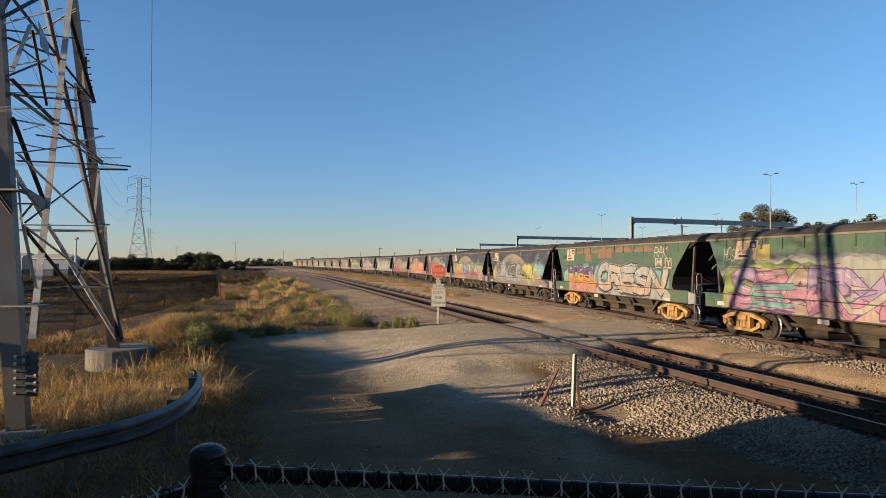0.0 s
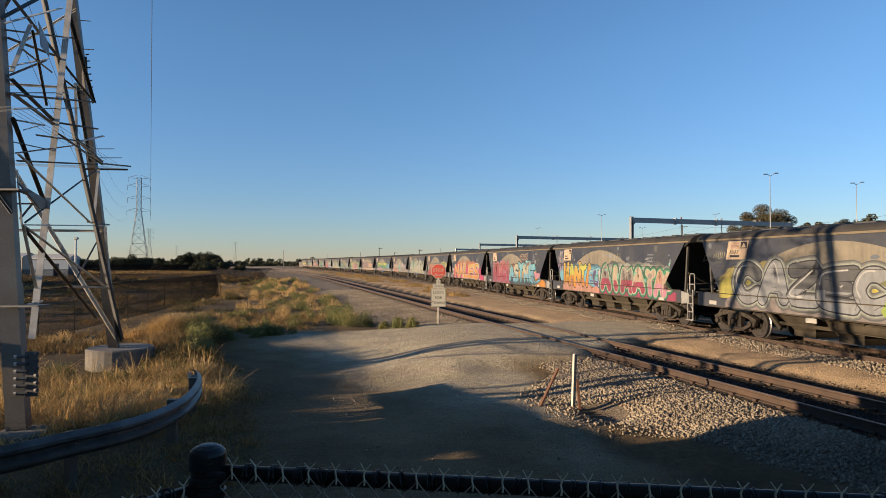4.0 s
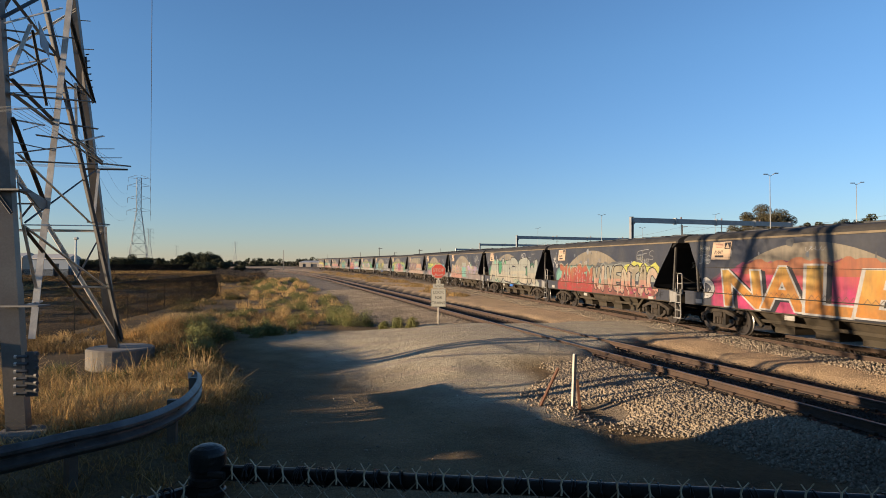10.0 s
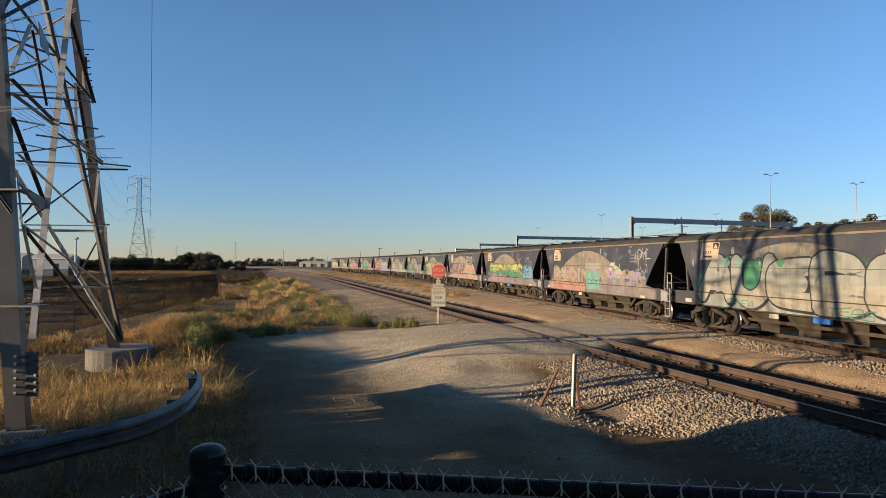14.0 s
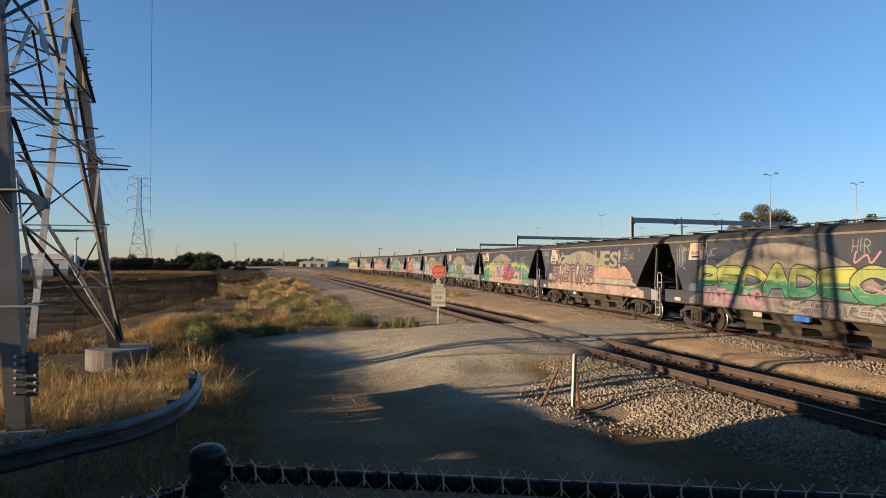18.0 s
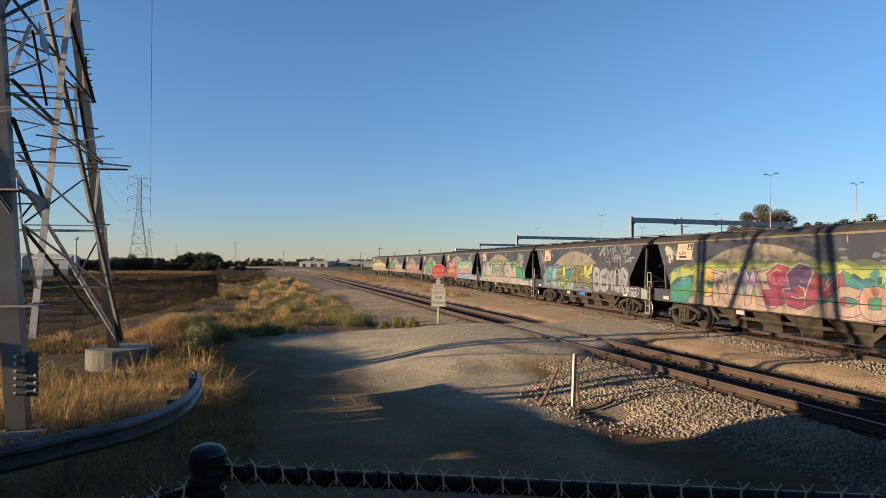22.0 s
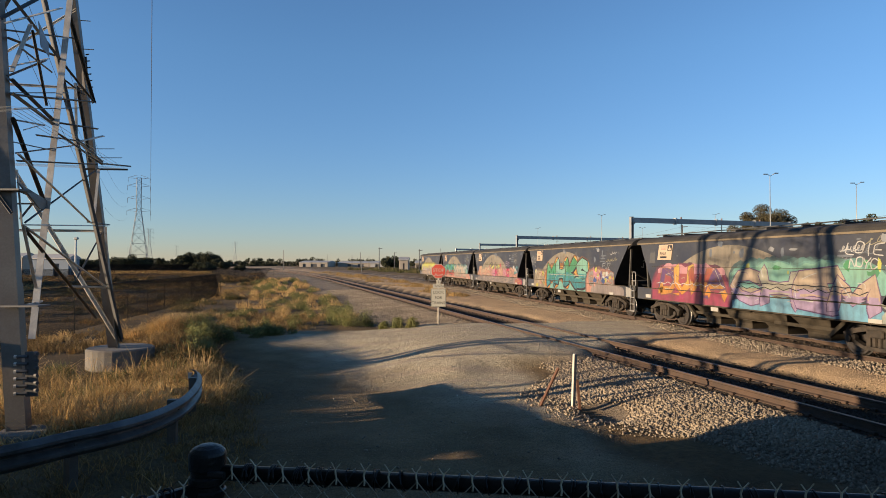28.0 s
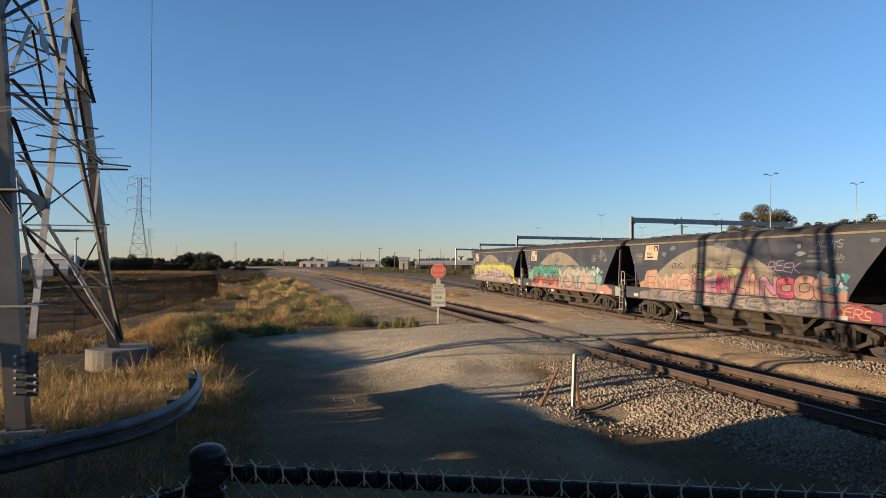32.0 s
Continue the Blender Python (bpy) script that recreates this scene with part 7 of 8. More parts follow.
def make_screen_fence(p, q, h, label, every=3.0, gap=0.08, wire=0.004):
    root = thing("mesh_fence", label, "fence")
    p, q = Vector(p), Vector(q)
    n = int((q - p).length / every)
    up = Vector((0, 0, 1))
    matt = mat("matt_black_steel", (0.03, 0.028, 0.025), 0.85, spec=0.1)
    pm = Geo().tube([(0, 0, -0.3), (0, 0, h + 0.05)], 0.02, 6).mesh("post", matt)
    for k in range(n + 1):
        c = p.lerp(q, k / n)
        c.z = float(ground_z(c.x, c.y))
        part("post", pm, None, root, at=Matrix.Translation(c))
    a, b = p + up * h, q + up * h
    part("top_rail", Geo().tube([a, b], 0.014, 6), matt, root)
    # diamond mesh of thin wires
    ln, d = (q - p).length, (q - p).normalized()
    n = int((ln - h) / gap)
    t = np.arange(n)[:, None] * gap
    A, D, U = np.array(p), np.array(d), np.array((0, 0, 1.0))
    N = np.array((-d.y, d.x, 0)) * wire
    vs = []
    for s in (1, -1):
        lo = A + D * (t if s > 0 else t + h)
        hi = lo + D * (s * h) + U * h
        vs.append(np.stack([lo - D * wire, lo + D * wire, hi + D * wire, hi - D * wire, lo - N, lo + N, hi + N, hi - N], 1))
    v = np.concatenate(vs).reshape(-1, 3)
    i = np.arange(2 * n)[:, None] * 8
    f = np.concatenate([i + np.array([(0, 1, 2, 3)]), i + np.array([(4, 5, 6, 7)])], 1).reshape(-1, 4)
    ob = part("wire_mesh", array_mesh("wire_mesh", v, f, [matt]), None, root)
    tagged(ob, kind="stuff")


make_screen_fence((-13.6, 12, -0.35), (-18.8, 55, -0.3), 1.85, "fence along the field with black shade mesh", 3.0, 0.08, 0.0058)
make_screen_fence((-60, 62, -0.3), (-24, 92, -0.3), 2.0, "dark mesh fence across the field", 3.0, 0.1, 0.02)
make_screen_fence((at_bearing(120, 205), 205, -0.3), (at_bearing(352, 205), 205, -0.3), 2.1, "long dark screen fence across the far field", 3.0, 0.2, 0.07)
make_screen_fence((at_bearing(735, 200), 200, -0.2), (at_bearing(840, 170), 170, -0.2), 2.0, "dark yard fence beyond the tracks", 3.0, 0.12, 0.02)


def make_signal():
    y = 178
    root = thing("signal_mast", "dark railway signal with a red lamp on a mast", "railway signal", pose(at_bearing(816, y), y, -0.2))
    part("mast", Geo().tube([(0, 0, 0), (0, 0, 4.2)], 0.07, 8), DARKSTEEL, root)
    part("head", Geo().bevelbox((0, -0.1, 3.6), (0.5, 0.2, 1.3), 0.08), BLACK, root)
    part("arm", Geo().bar((-0.9, 0, 4.5), (0, 0, 4.0), 0.12, 0.2), BLACK, root)
    part("arm", Geo().bar((0.9, 0, 4.5), (0, 0, 4.0), 0.12, 0.2), BLACK, root)
    red = bpy.data.materials.new("red_signal")
    red.use_nodes = True
    b = red.node_tree.nodes["Principled BSDF"]
    b.inputs["Base Color"].default_value = (0.6, 0.02, 0.02, 1)
    b.inputs["Emission Color"].default_value = (1, 0.05, 0.03, 1)
    b.inputs["Emission Strength"].default_value = 1.5
    part("lamp", Geo().disc((0, -0.22, 3.2), (0, 1, 0), 0.17, 0.05, 12), red, root)


make_signal()


# ---- ballast stones ----
def stones(name, x, y, size, material, label, sink=0.35):
    n = len(x)
    z = ground_z(x, y) + size * (0.5 - sink)
    base = np.array([(1, 0, 0), (0.2, 0.95, 0.1), (-0.9, 0.3, -0.1), (-0.2, -1, 0), (0.15, 0.1, 0.85), (-0.1, -0.05, -0.8)])
    tri = np.array([(0, 1, 4), (1, 2, 4), (2, 3, 4), (3, 0, 4), (1, 0, 5), (2, 1, 5), (3, 2, 5), (0, 3, 5)])
    v = base[None] * rng.uniform(0.55, 1.25, (n, 6, 1)) * size[:, None, None] * 0.62
    v = v * rng.uniform(0.7, 1.3, (n, 1, 3))
    q = rng.normal(size=(n, 4))
    q /= np.linalg.norm(q, axis=1)[:, None]
    w, a, b, c = q.T
    R = np.stack([1 - 2 * (b * b + c * c), 2 * (a * b - w * c), 2 * (a * c + w * b), 2 * (a * b + w * c), 1 - 2 * (a * a + c * c), 2 * (b * c - w * a), 2 * (a * c - w * b), 2 * (b * c + w * a), 1 - 2 * (a * a + b * b)], -1).reshape(n, 3, 3)
    v = np.einsum("nij,nkj->nki", R, v)
    v += np.stack([x, y, z], -1)[:, None]
    f = (np.arange(n)[:, None, None] * 6 + tri[None]).reshape(-1, 3)
    ob = part(name, array_mesh(name, v.reshape(-1, 3), f, [material]), None)
    tagged(ob, label, "ballast", kind="stuff")


def along_near(n, y0, y1, d0, d1, power=1.0):
    y = y0 + (y1 - y0) * rng.random(n) ** power
    d = rng.uniform(d0, d1, n)
    return near_x(y) + d / NEAR_N[0], y


def make_ballast():
    x, y = along_near(66000, 5.5, 21, -4.1, -0.84, 1.0)
    x2, y2 = along_near(34000, 25.5, 66, -5.2, -0.84, 1.4)
    x, y = np.concatenate([x, x2]), np.concatenate([y, y2])
    d = near_rail_d(x, y)
    keep = (crossing(x, y) < rng.uniform(0.05, 0.4, len(x))) & (-d < bank_foot(y) + 0.35 * rng.random(len(x)) ** 2 + 0.15 * wave(x, y, 0.9) - 0.6 * smooth(14.5, 18.5, y) * (y < 24))
    keep &= ((x - 3.25) / 0.55) ** 2 + ((y - 13.2) / 0.6) ** 2 > rng.uniform(0.6, 1.2, len(x))
    x, y = x[keep], y[keep]
    stones("ballast_shoulder", x, y, 0.024 + 0.06 * rng.random(len(x)) ** 2.2, STONE, "pale crushed-stone ballast bank beside the rails", 0.42)
    x, y = along_near(12000, 5.5, 50, -0.66, 0.66, 1.3)
    x2, y2 = along_near(14000, 5.5, 50, 0.84, 2.5, 1.3)
    x, y = np.concatenate([x, x2]), np.concatenate([y, y2])
    keep = crossing(x, y) < 0.2
    x, y = x[keep], y[keep]
    stones("ballast_between_rails", x, y, rng.uniform(0.03, 0.06, len(x)), STONE_SHADE, "dark ballast between the rails, shade put into its colour", 0.5)
    yy = 12 + 55 * rng.random(26000) ** 1.4
    xx = train_x(yy) + rng.uniform(-2.5, 1.5, len(yy))
    keep = (np.abs(xx - train_x(yy)) > 0.95) & (crossing(xx, yy) < rng.uniform(0.1, 1.4, len(yy)))
    stones("ballast_far_track", xx[keep], yy[keep], rng.uniform(0.035, 0.08, keep.sum()), STONE, "grey-brown ballast under the passing train")
    keep = np.abs(xx - train_x(yy)) < 0.66
    stones("ballast_under_train", xx[keep], yy[keep], rng.uniform(0.04, 0.08, keep.sum()), STONE_SHADE, "dark ballast under the passing train, shade put into its colour")
    y = 8 + 40 * rng.random(30000) ** 1.3
    lo, hi = near_x(y) + 2.65, train_x(y) - 2.1
    x = lo + (hi - lo) * rng.random(30000)
    keep = crossing(x, y) < rng.uniform(0.1, 0.6, len(y))
    stones("gravel_strip", x[keep], y[keep], rng.uniform(0.008, 0.02, keep.sum()), STONE_PINK, "pinkish gravel between the two tracks")
    # rubble kicked out from the foot of the bank
    y = rng.uniform(11.2, 15.2, 2600)
    d = bank_foot(y) + np.abs(rng.normal(0, 0.75, len(y))) - 0.1
    x = near_x(y) - d / NEAR_N[0]
    keep = (x > 1.7) & (wave(x, y, 0.45) > -0.3 - 0.9 * rng.random(len(y))) & (((x - 3.25) / 0.5) ** 2 + ((y - 13.2) / 0.55) ** 2 > 1)
    stones("bank_rubble", x[keep], y[keep], 0.014 + 0.06 * rng.random(keep.sum()) ** 3, STONE, "loose rubble at the foot of the ballast bank")
    # loose stones on the road
    n = 64000
    x = rng.uniform(-4.5, 4.6, n)
    y = 7 + 20 * rng.random(n)
    d = -near_rail_d(x, y) - bank_foot(y)
    foot = smooth(10.4, 11.6, y) * (1 - smooth(14.0, 16.0, y)) * (1 - smooth(0.3, 1.7, d)) * smooth(-0.4, 0.0, d)
    keep = (apron(x, y) > 0.2) & (rng.random(n) < 0.3 + 0.7 * foot)
    stones("loose_gravel", x[keep], y[keep], rng.uniform(0.007, 0.022, keep.sum()) * (1 + 1.5 * (rng.random(keep.sum()) < 0.04) + 2.6 * foot[keep] * rng.random(keep.sum()) ** 2), STONE, "scattered loose gravel on the dirt road")


make_ballast()

# ---- grass and weeds ----
STRAW = mat("dry_grass", (0.74, 0.50, 0.22), 0.85, 0, 0.2, 0.8, 0, 20, (0.46, 0.295, 0.115), island=0.35, spec=0.15, thin=0.35)
STRAW_DULL = mat("dull_dry_grass", (0.42, 0.275, 0.115), 0.9, 0, 0.2, 0.8, 0, 20, (0.26, 0.175, 0.075), island=0.35, spec=0.15, thin=0.3)
WEED = mat("green_weed", (0.23, 0.215, 0.08), 0.8, 0, 0.25, 0.8, 0, 20, (0.13, 0.14, 0.052), island=0.35, spec=0.15, thin=0.3)

BROWN_GRASS = mat("brown_dry_weed", (0.36, 0.225, 0.088), 0.9, 0, 0.2, 0.8, 0, 20, (0.23, 0.15, 0.065), island=0.35, spec=0.1, thin=0.15)


def blades(name, x, y, h, width, lean, material, label, seed, ax=None, ay=None):
    """Bent grass blades; ax, ay: where each leans, else at random."""
    r = np.random.default_rng(seed)
    n = len(x)
    z = ground_z(x, y) - 0.02
    a = r.uniform(0, 2 * math.pi, n)
    side = np.stack([np.cos(a), np.sin(a), np.zeros(n)], -1) * (width * r.uniform(0.6, 1.4, n))[:, None]
    b = r.uniform(0, 2 * math.pi, n)
    dx, dy = np.cos(b), np.sin(b)
    if ax is not None:
        dx, dy = 0.6 * ax + 0.9 * dx, 0.6 * ay + 0.9 * dy
    tilt = np.stack([dx, dy, np.zeros(n)], -1) * (lean * h * r.uniform(0.1, 1.0, n))[:, None]
    p = np.stack([x, y, z], -1)
    k = r.uniform(0.0, 1.0, n)
    up = np.stack([np.zeros(n), np.zeros(n), h], -1)
    low = p + tilt * 0.18 + up * 0.45
    mid = p + tilt * 0.55 + up * 0.82
    tip = p + tilt * 1.15 + up * (1.0 - 0.75 * k * min(lean, 1.0))[:, None]
    v = np.stack([p - side, p + side, low - side * 0.8, low + side * 0.8, mid - side * 0.5, mid + side * 0.5, tip], 1).reshape(-1, 3)
    i = np.arange(n)[:, None] * 7
    f = np.concatenate([i + np.array([q]) for q in ((0, 1, 3), (0, 3, 2), (2, 3, 5), (2, 5, 4), (4, 5, 6))], 1).reshape(-1, 3)
    ob = part(name, array_mesh(name, v, f, [material]), None)
    tagged(ob, label, "grass", kind="stuff")


def domes(c, rad, high, per, r):
    """Blade feet, heights and lean of rounded clumps: tall in the middle, falling outwards."""
    n = len(c)
    rad, high = np.asarray(rad) * np.ones(n), np.asarray(high) * np.ones(n)
    k = np.repeat(np.arange(n), per)
    a = r.uniform(0, 2 * math.pi, len(k))
    q = np.sqrt(r.random(len(k)))
    x, y = c[k, 0] + np.cos(a) * q * rad[k], c[k, 1] + np.sin(a) * q * rad[k]
    h = high[k] * (1 - 0.6 * q * q) * r.uniform(0.6, 1.1, len(k))
    return x, y, h, np.cos(a) * q, np.sin(a) * q


def scatter(n, x0, x1, y0, y1, r, power=1.0):
    return np.stack([r.uniform(x0, x1, n), y0 + (y1 - y0) * r.random(n) ** power], -1)


def bush_stuff(name, c, rad, high, per, size, material, label, seed):
    """Low leafy bushes as many small leaves."""
    r = np.random.default_rng(seed)
    n = len(c)
    rad, high = np.asarray(rad) * np.ones(n), np.asarray(high) * np.ones(n)
    k = np.repeat(np.arange(n), per)
    d = r.normal(size=(len(k), 3))
    d /= np.linalg.norm(d, axis=1)[:, None]
    d[:, 2] = np.abs(d[:, 2])
    q = r.random(len(k)) ** 0.4 * r.uniform(0.75, 1.15, len(k))
    lump = 1 + 0.25 * np.sin(5 * np.arctan2(d[:, 1], d[:, 0]) + k)
    x, y = c[k, 0] + d[:, 0] * q * rad[k] * lump, c[k, 1] + d[:, 1] * q * rad[k] * lump
    p = np.stack([x, y, ground_z(x, y) + d[:, 2] * q * high[k]], -1)
    a = r.normal(size=p.shape) + np.array([0, 0, 0.9])
    a /= np.linalg.norm(a, axis=1)[:, None]
    b = np.cross(a, r.normal(size=p.shape))
    b /= np.linalg.norm(b, axis=1)[:, None]
    s = (np.asarray(size) * r.uniform(0.5, 1.4, len(k)))[:, None]
    v = np.stack([p - a * s, p + b * s * 0.22, p + a * s, p - b * s * 0.22], 1).reshape(-1, 3)
    ob = part(name, array_mesh(name, v, np.arange(len(k) * 4).reshape(-1, 4), [material]), None)
    tagged(ob, label, "bushes", kind="stuff")


def make_grass():
    r = np.random.default_rng(21)
    scrub = mat("dark_scrub", (0.075, 0.078, 0.03), 0.9, 0, 0.25, 0.8, 0, 20, (0.11, 0.09, 0.045), island=0.35, spec=0.1)

    def off_road(c, limit=0.25):
        return c[apron(c[:, 0], c[:, 1]) < limit]

    def clear(t):
        x, y = t[0], t[1]
        keep = (np.hypot(x + 7.1, y - 11.1) > 0.55) & (np.hypot(x + 9.04, y - 18.3) > 0.95) & (np.hypot(x + 8.75, y - 17.2) > 0.8)
        return [q[keep] for q in t]

    def grow(name, c, rad, high, per, width, lean, m, label, seed):
        x, y, h, ax, ay = clear(domes(c, rad, high, per, r))
        blades(name, x, y, h, width, lean, m, label, seed, ax, ay)
    # lit stand round the pylon foot, ragged, with bare gaps
    c = off_road(scatter(520, -12.5, -4.4, 10.6, 17.0, r))
    c = c[(c[:, 0] < -4.6 - 0.2 * np.maximum(0, c[:, 1] - 13.2)) & (wave(c[:, 0], c[:, 1], 0.6) > -0.55)]
    c = c[(c[:, 0] < -4.9) | (c[:, 1] > 13.4)]
    n = len(c)
    grow("dry_grass", c, r.uniform(0.12, 0.34, n), r.uniform(0.2, 0.54, n), 56, 0.008, 2.3, STRAW, "tall tangled golden dry grass round the pylon foot", 1)
    k = r.random(n) < 0.5
    grow("dull_grass", c[k] + 0.15, r.uniform(0.15, 0.4, k.sum()), r.uniform(0.2, 0.55, k.sum()), 60, 0.008, 1.5, STRAW_DULL, "matted brown grass under the golden stalks", 20)
    k = r.random(n) < 0.35
    grow("seed_stalks", c[k], 0.3, r.uniform(0.7, 1.05, k.sum()), 9, 0.006, 1.5, STRAW, "long bent seed stalks above the grass", 15)
    # thick stand behind the end of the crash barrier
    nn, ss = r.uniform(12.3, 15.1, 110), r.uniform(-2.8, -0.8, 110)
    c = np.stack([0.946 * ss - 0.324 * nn, 0.324 * ss + 0.946 * nn], -1)
    grow("barrier_grass", c, r.uniform(0.12, 0.3, 110), r.uniform(0.45, 0.8, 110) * (1 - 0.55 * np.exp(-((nn - 13.95) / 0.3) ** 2)), 90, 0.007, 1.2, STRAW, "thick pale dry grass behind the crash barrier", 22)
    c = off_road(scatter(80, -11, -5.6, 13.0, 17.0, r))
    grow("green_grass", c, 0.3, r.uniform(0.25, 0.6, len(c)), 60, 0.007, 0.6, WEED, "olive green grass among the dry stalks", 2)
    # shaded verge below the crash barrier and along the road
    c = off_road(scatter(300, -7.5, -2.6, 3.5, 13.0, r), 0.04)
    grow("verge_grass", c, r.uniform(0.1, 0.35, len(c)), r.uniform(0.08, 0.35, len(c)), 20, 0.006, 2.2, BROWN_GRASS, "trampled dull straw on the verge", 3)
    y = r.uniform(9, 26, 240)
    x = np.where(y < 14, -2.0 - 0.26 * (y - 7.8), -3.61 - 0.43 * (y - 14)) - 0.5 - np.abs(r.normal(size=240)) * 0.9
    grow("edge_grass", np.stack([x, y], -1), r.uniform(0.1, 0.35, 240), r.uniform(0.06, 0.26, 240), 26, 0.006, 1.5, BROWN_GRASS, "dry weeds along the road edge", 4)
    y = r.uniform(15.5, 26.5, 75)
    c = np.stack([-6.0 - 0.34 * (y - 14) + r.normal(0, 0.6, 75), y], -1)
    n = len(c)
    bush_stuff("tall_scrub", c[::3], r.uniform(0.25, 0.5, n)[::3], r.uniform(0.25, 0.5, n)[::3], 260, 0.05, scrub, "low dark scrub on the bank beside the road", 14)
    y = r.uniform(12.6, 25.5, 360)
    c = np.stack([-6.1 - 0.34 * (y - 14) + r.normal(0, 0.5, 360) + 0.35 * (y < 17), y], -1)
    grow("scrub_stalks", c, r.uniform(0.15, 0.4, 360), r.uniform(0.25, 0.6, 360) * (0.5 + 0.5 * smooth(17.2, 18.4, y)), 80, 0.009, 1.2, BROWN_GRASS, "brown dry weeds on the bank beside the road", 19)
    # golden mound with green weeds before it
    c = np.stack([r.normal(-10.4, 0.75, 26), r.normal(25.4, 0.5, 26)], -1)
    grow("grass_mound", c, r.uniform(0.5, 0.95, 26), 1.0 * np.exp(-((c[:, 0] + 10.4) / 1.6) ** 2), 420, 0.009, 0.9, STRAW, "large golden mound of dry grass", 5)
    c = np.concatenate([np.stack([r.normal(-9.2, 0.5, 7), r.normal(24.2, 0.4, 7)], -1), np.stack([np.linspace(-6.9, -9.4, 22) + r.normal(0, 0.18, 22), np.linspace(18.4, 26.2, 22)], -1)])
    bush_stuff("weed_clump", c, r.uniform(0.22, 0.42, len(c)), r.uniform(0.4, 0.85, len(c)), 600, 0.05, WEED, "green weeds before the golden mound", 6)
    # weedy wedge between the field and the ballast: separate rounded clumps on bare ground
    y = 27.5 + 75 * r.random(170) ** 1.1
    left = -7.5 - 0.26 * (y - 20)
    right = near_x(y) - 5.3
    x = left + (right - left) * r.random(170)
    c = np.stack([x, y], -1)
    c = c[(c[:, 1] > 29) & (apron(c[:, 0], c[:, 1]) < 0.4)]
    half = r.random(len(c)) < 0.62
    n = half.sum()
    grow("dry_tufts", c[half], r.uniform(0.3, 0.75, n), r.uniform(0.3, 0.75, n), 150, 0.011, 0.8, STRAW, "straw-coloured rounded tufts beside the ballast", 7)
    n = (~half).sum()
    bush_stuff("weed_tufts", c[~half], r.uniform(0.3, 0.7, n), r.uniform(0.3, 0.8, n), 420, 0.065, WEED, "green weed clumps beside the ballast", 8)
    c = np.array([(-1.9, 27.3), (-1.3, 27.1), (-2.5, 27.6), (-3.6, 30.0), (-4.3, 29.6), (-4.6, 31.2), (-5.4, 33), (-6.0, 34.4), (-5.0, 30.4)])
    bush_stuff("road_weeds", c, (0.3, 0.28, 0.25, 0.5, 0.5, 0.6, 0.6, 0.6, 0.55), (0.5, 0.45, 0.35, 0.8, 0.75, 0.95, 0.95, 0.9, 0.7), 800, 0.06, WEED, "green weeds at the road's edge by the sign", 9)
    # rough dead growth behind the mound and along the far edge of the road
    c = np.concatenate([scatter(120, -13.5, -6.2, 26.2, 36, r), scatter(70, -16, -9.5, 20.5, 27, r)])
    c = off_road(c, 0.2)
    n = len(c)
    grow("dead_tufts", c, r.uniform(0.2, 0.65, n), r.uniform(0.15, 0.5, n), 90, 0.010, 1.2, BROWN_GRASS, "rough brown dead growth on the bare ground", 23)
    k = r.random(n) < 0.35
    grow("pale_tufts", c[k] + 0.3, r.uniform(0.2, 0.5, k.sum()), r.uniform(0.2, 0.55, k.sum()), 80, 0.009, 1.1, STRAW, "pale straw tufts among dead growth", 24)
    c = np.stack([r.normal(-7.6, 0.7, 14), r.normal(26.4, 0.7, 14)], -1)
    bush_stuff("mound_weeds", c, r.uniform(0.25, 0.5, 14), r.uniform(0.3, 0.7, 14), 500, 0.05, WEED, "green weeds beside the golden mound", 25)
    # broken stubble and twigs on the shaded verge
    c = off_road(scatter(420, -6.4, -2.6, 6.5, 15.5, r), 0.04)
    n = len(c)
    grow("verge_twigs", c, r.uniform(0.08, 0.3, n), r.uniform(0.06, 0.3, n), 14, 0.006, 2.4, BROWN_GRASS, "brown twigs and dead stalks on the verge", 26)
    # open field: patchy and dull, some golden
    y = 21 + 95 * r.random(600) ** 1.25
    x = -7.5 - 0.235 * (y - 20) - np.abs(r.normal(size=600)) * (4 + 0.14 * y)
    c = np.stack([x, y], -1)
    c = c[wave(c[:, 0], c[:, 1], 1.9) > -0.25]
    n = len(c)
    grow("field_grass", c, r.uniform(0.2, 0.9, n), r.uniform(0.12, 0.5, n), 40, 0.013, 1.0, BROWN_GRASS, "sparse dull grass over the field", 10)
    k = r.random(n) < 0.08
    grow("field_tufts", c[k] + 0.4, r.uniform(0.3, 0.9, k.sum()), r.uniform(0.25, 0.65, k.sum()), 90, 0.014, 0.9, STRAW, "golden tufts over the field", 11)
    k = (r.random(n) < 0.14) & (c[:, 1] > 31)
    bush_stuff("field_scrub", c[k] - 0.5, r.uniform(0.4, 1.0, k.sum()), r.uniform(0.3, 0.8, k.sum()), 600, 0.06, scrub, "dark low scrub over the field", 16)
    # pale dry strip on the rise beyond the fence
    yy = r.uniform(158, 203, 420)
    c = np.stack([yy * r.uniform(-0.60, -0.36, 420), yy], -1)
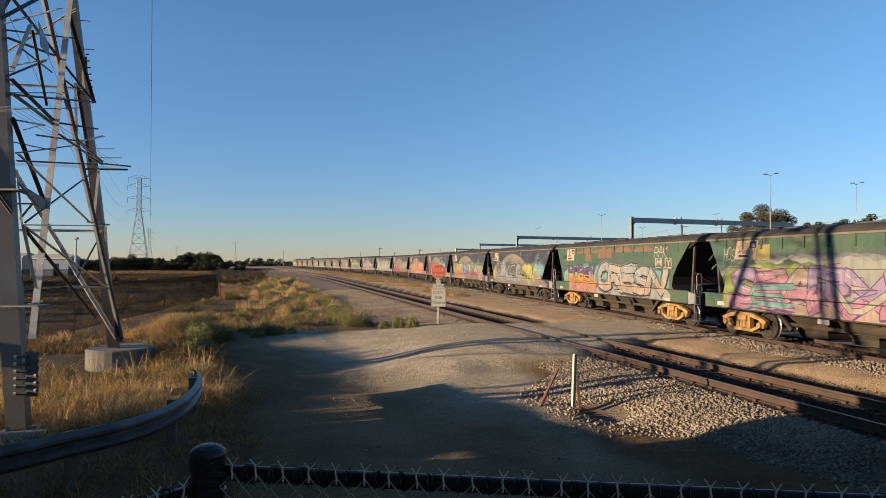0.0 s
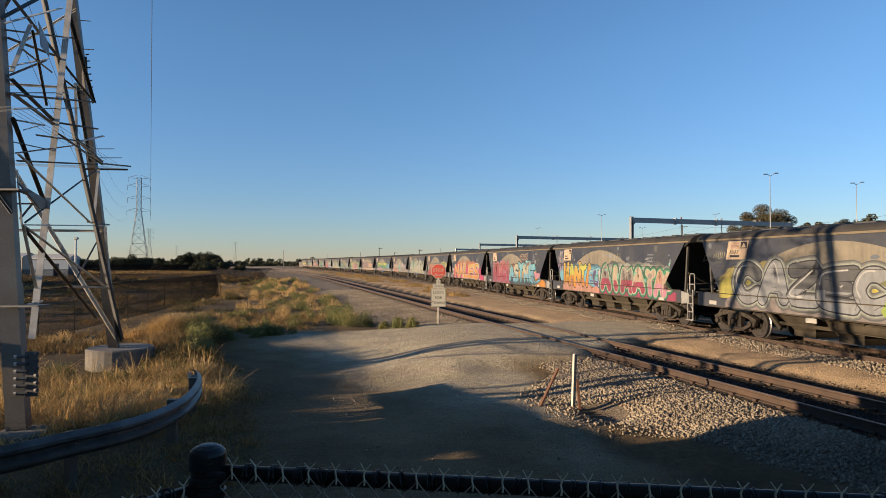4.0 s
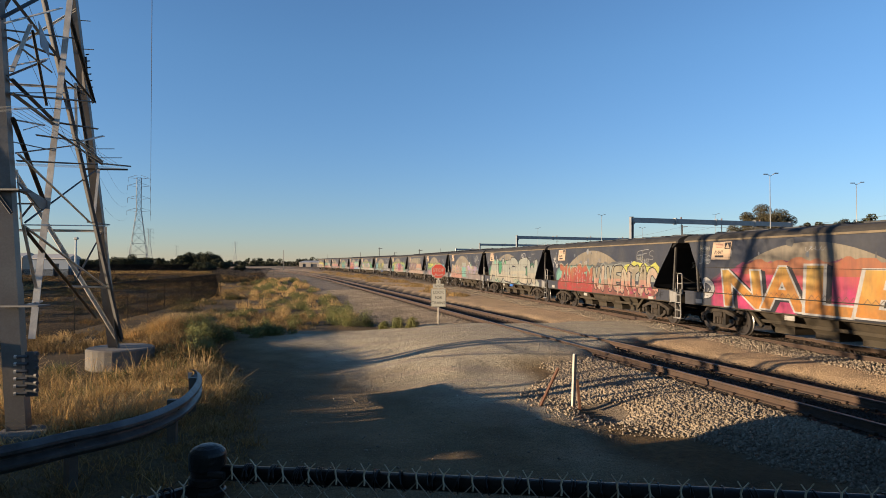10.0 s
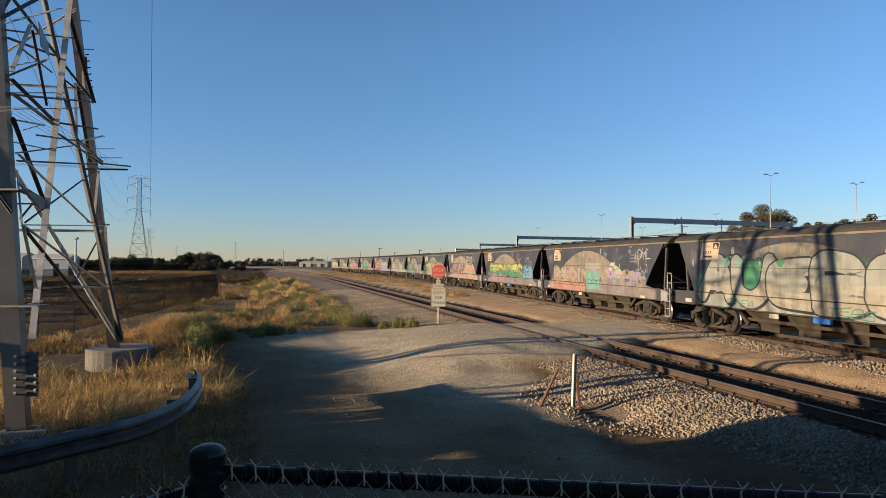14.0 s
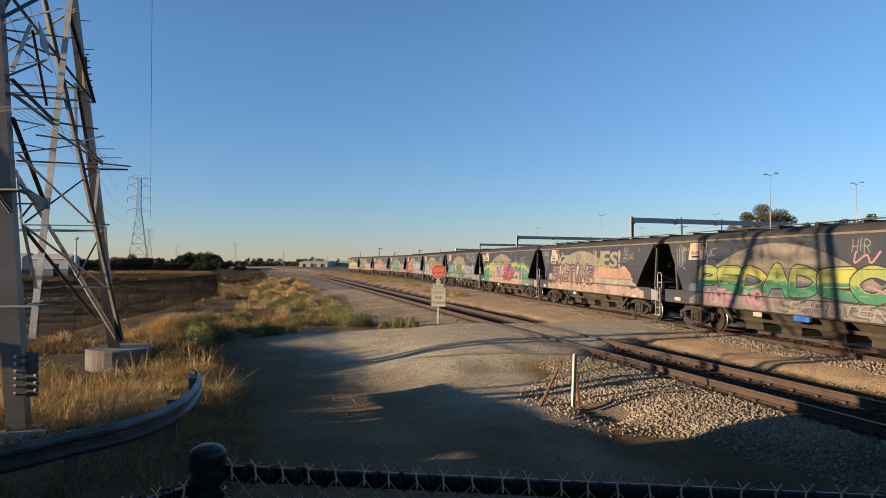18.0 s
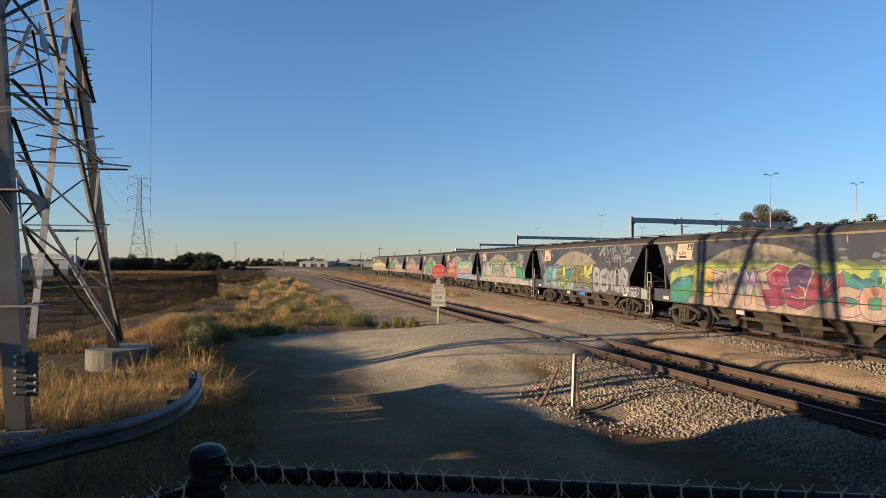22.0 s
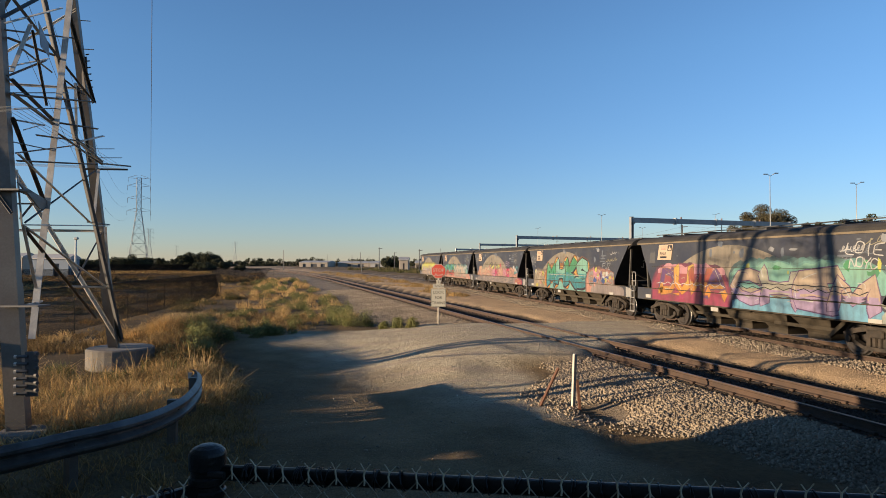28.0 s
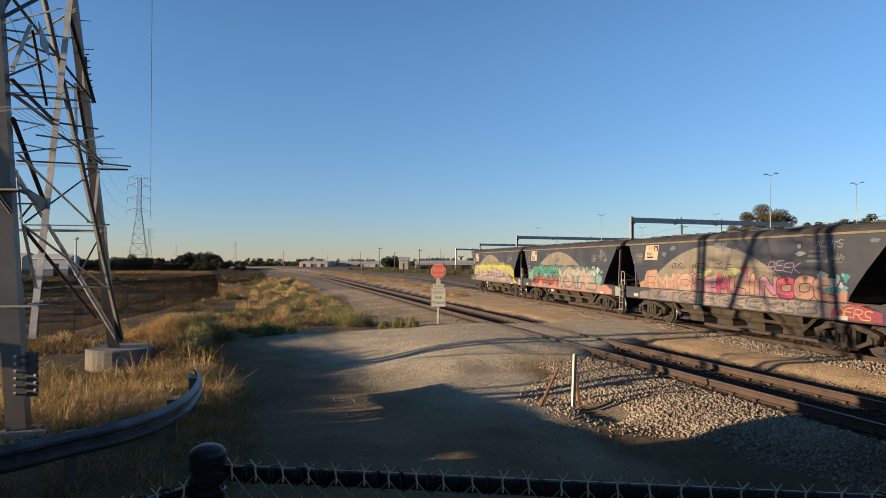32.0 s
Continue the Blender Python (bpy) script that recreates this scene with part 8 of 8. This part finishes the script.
    grow("far_straw", c, r.uniform(0.6, 1.5, 420), r.uniform(0.2, 0.5, 420), 60, 0.03, 0.8, STRAW, "pale dry grass on the far rise", 17)
    # low brown heath over the middle of the field
    yy = 45 + 105 * r.random(200)
    c = np.stack([-9 - 0.24 * (yy - 20) - r.random(200) * (6 + 0.42 * yy), yy], -1)
    bush_stuff("field_heath", c, r.uniform(0.9, 2.6, 200), r.uniform(0.2, 0.5, 200), 200, 0.12, BROWN_GRASS, "low brown heath over the dry field", 31)
    # scrub between and beyond the tracks
    y = 50 + 110 * r.random(90)
    x = near_x(y) + 4.0 + r.random(90) * np.maximum(1, (train_x(y) - near_x(y) - 8))
    c = np.stack([x, y], -1)
    grow("yard_scrub", c, r.uniform(0.5, 1.3, 90), r.uniform(0.15, 0.5, 90), 120, 0.02, 0.7, STRAW_DULL, "low brown scrub between the tracks", 12)
    y = 110 + 110 * r.random(160)
    c = np.stack([train_x(y) + 9 + r.random(160) * 26, y], -1)
    bush_stuff("yard_bushes", c, r.uniform(0.8, 2.0, 160), r.uniform(0.5, 1.4, 160), 200, 0.2, scrub, "dark bushes beyond the tracks", 18)


make_grass()


# ---- what moves ----
def motions():
    ys = np.arange(-60, 420, 0.25)
    xs = train_x(ys)
    arc = np.concatenate([[0], np.cumsum(np.hypot(np.diff(xs), np.diff(ys)))])
    arc -= np.interp(0, ys, arc)

    def place(s):
        def at(q):
            y = float(np.interp(q, arc, ys))
            return Vector((float(train_x(y)), y, 0))
        a, b = at(s - 4.75), at(s + 4.75)
        d = (a - b).normalized()
        c = (a + b) / 2
        return Matrix.Translation(c) @ Matrix.Rotation(math.atan2(d.y, d.x), 4, "Z")
    def run(t):
        """Metres that the train has rolled; it slows a little."""
        return SPEED * t - 0.0027 * (t - 16.5) ** 2
    for i, w in enumerate(WAGONS):
        walk(w, [(float(t), place(FIRST + i * PITCH - run(t))) for t in range(33)])
    step = 2 / 30
    for ws, a in WHEELSETS:
        base = ws.matrix_basis.translation.copy()
        walk(ws, [(k * step, Matrix.Translation(base) @ Matrix.Rotation(run(k * step) / 0.46, 4, "Y")) for k in range(481)])


motions()
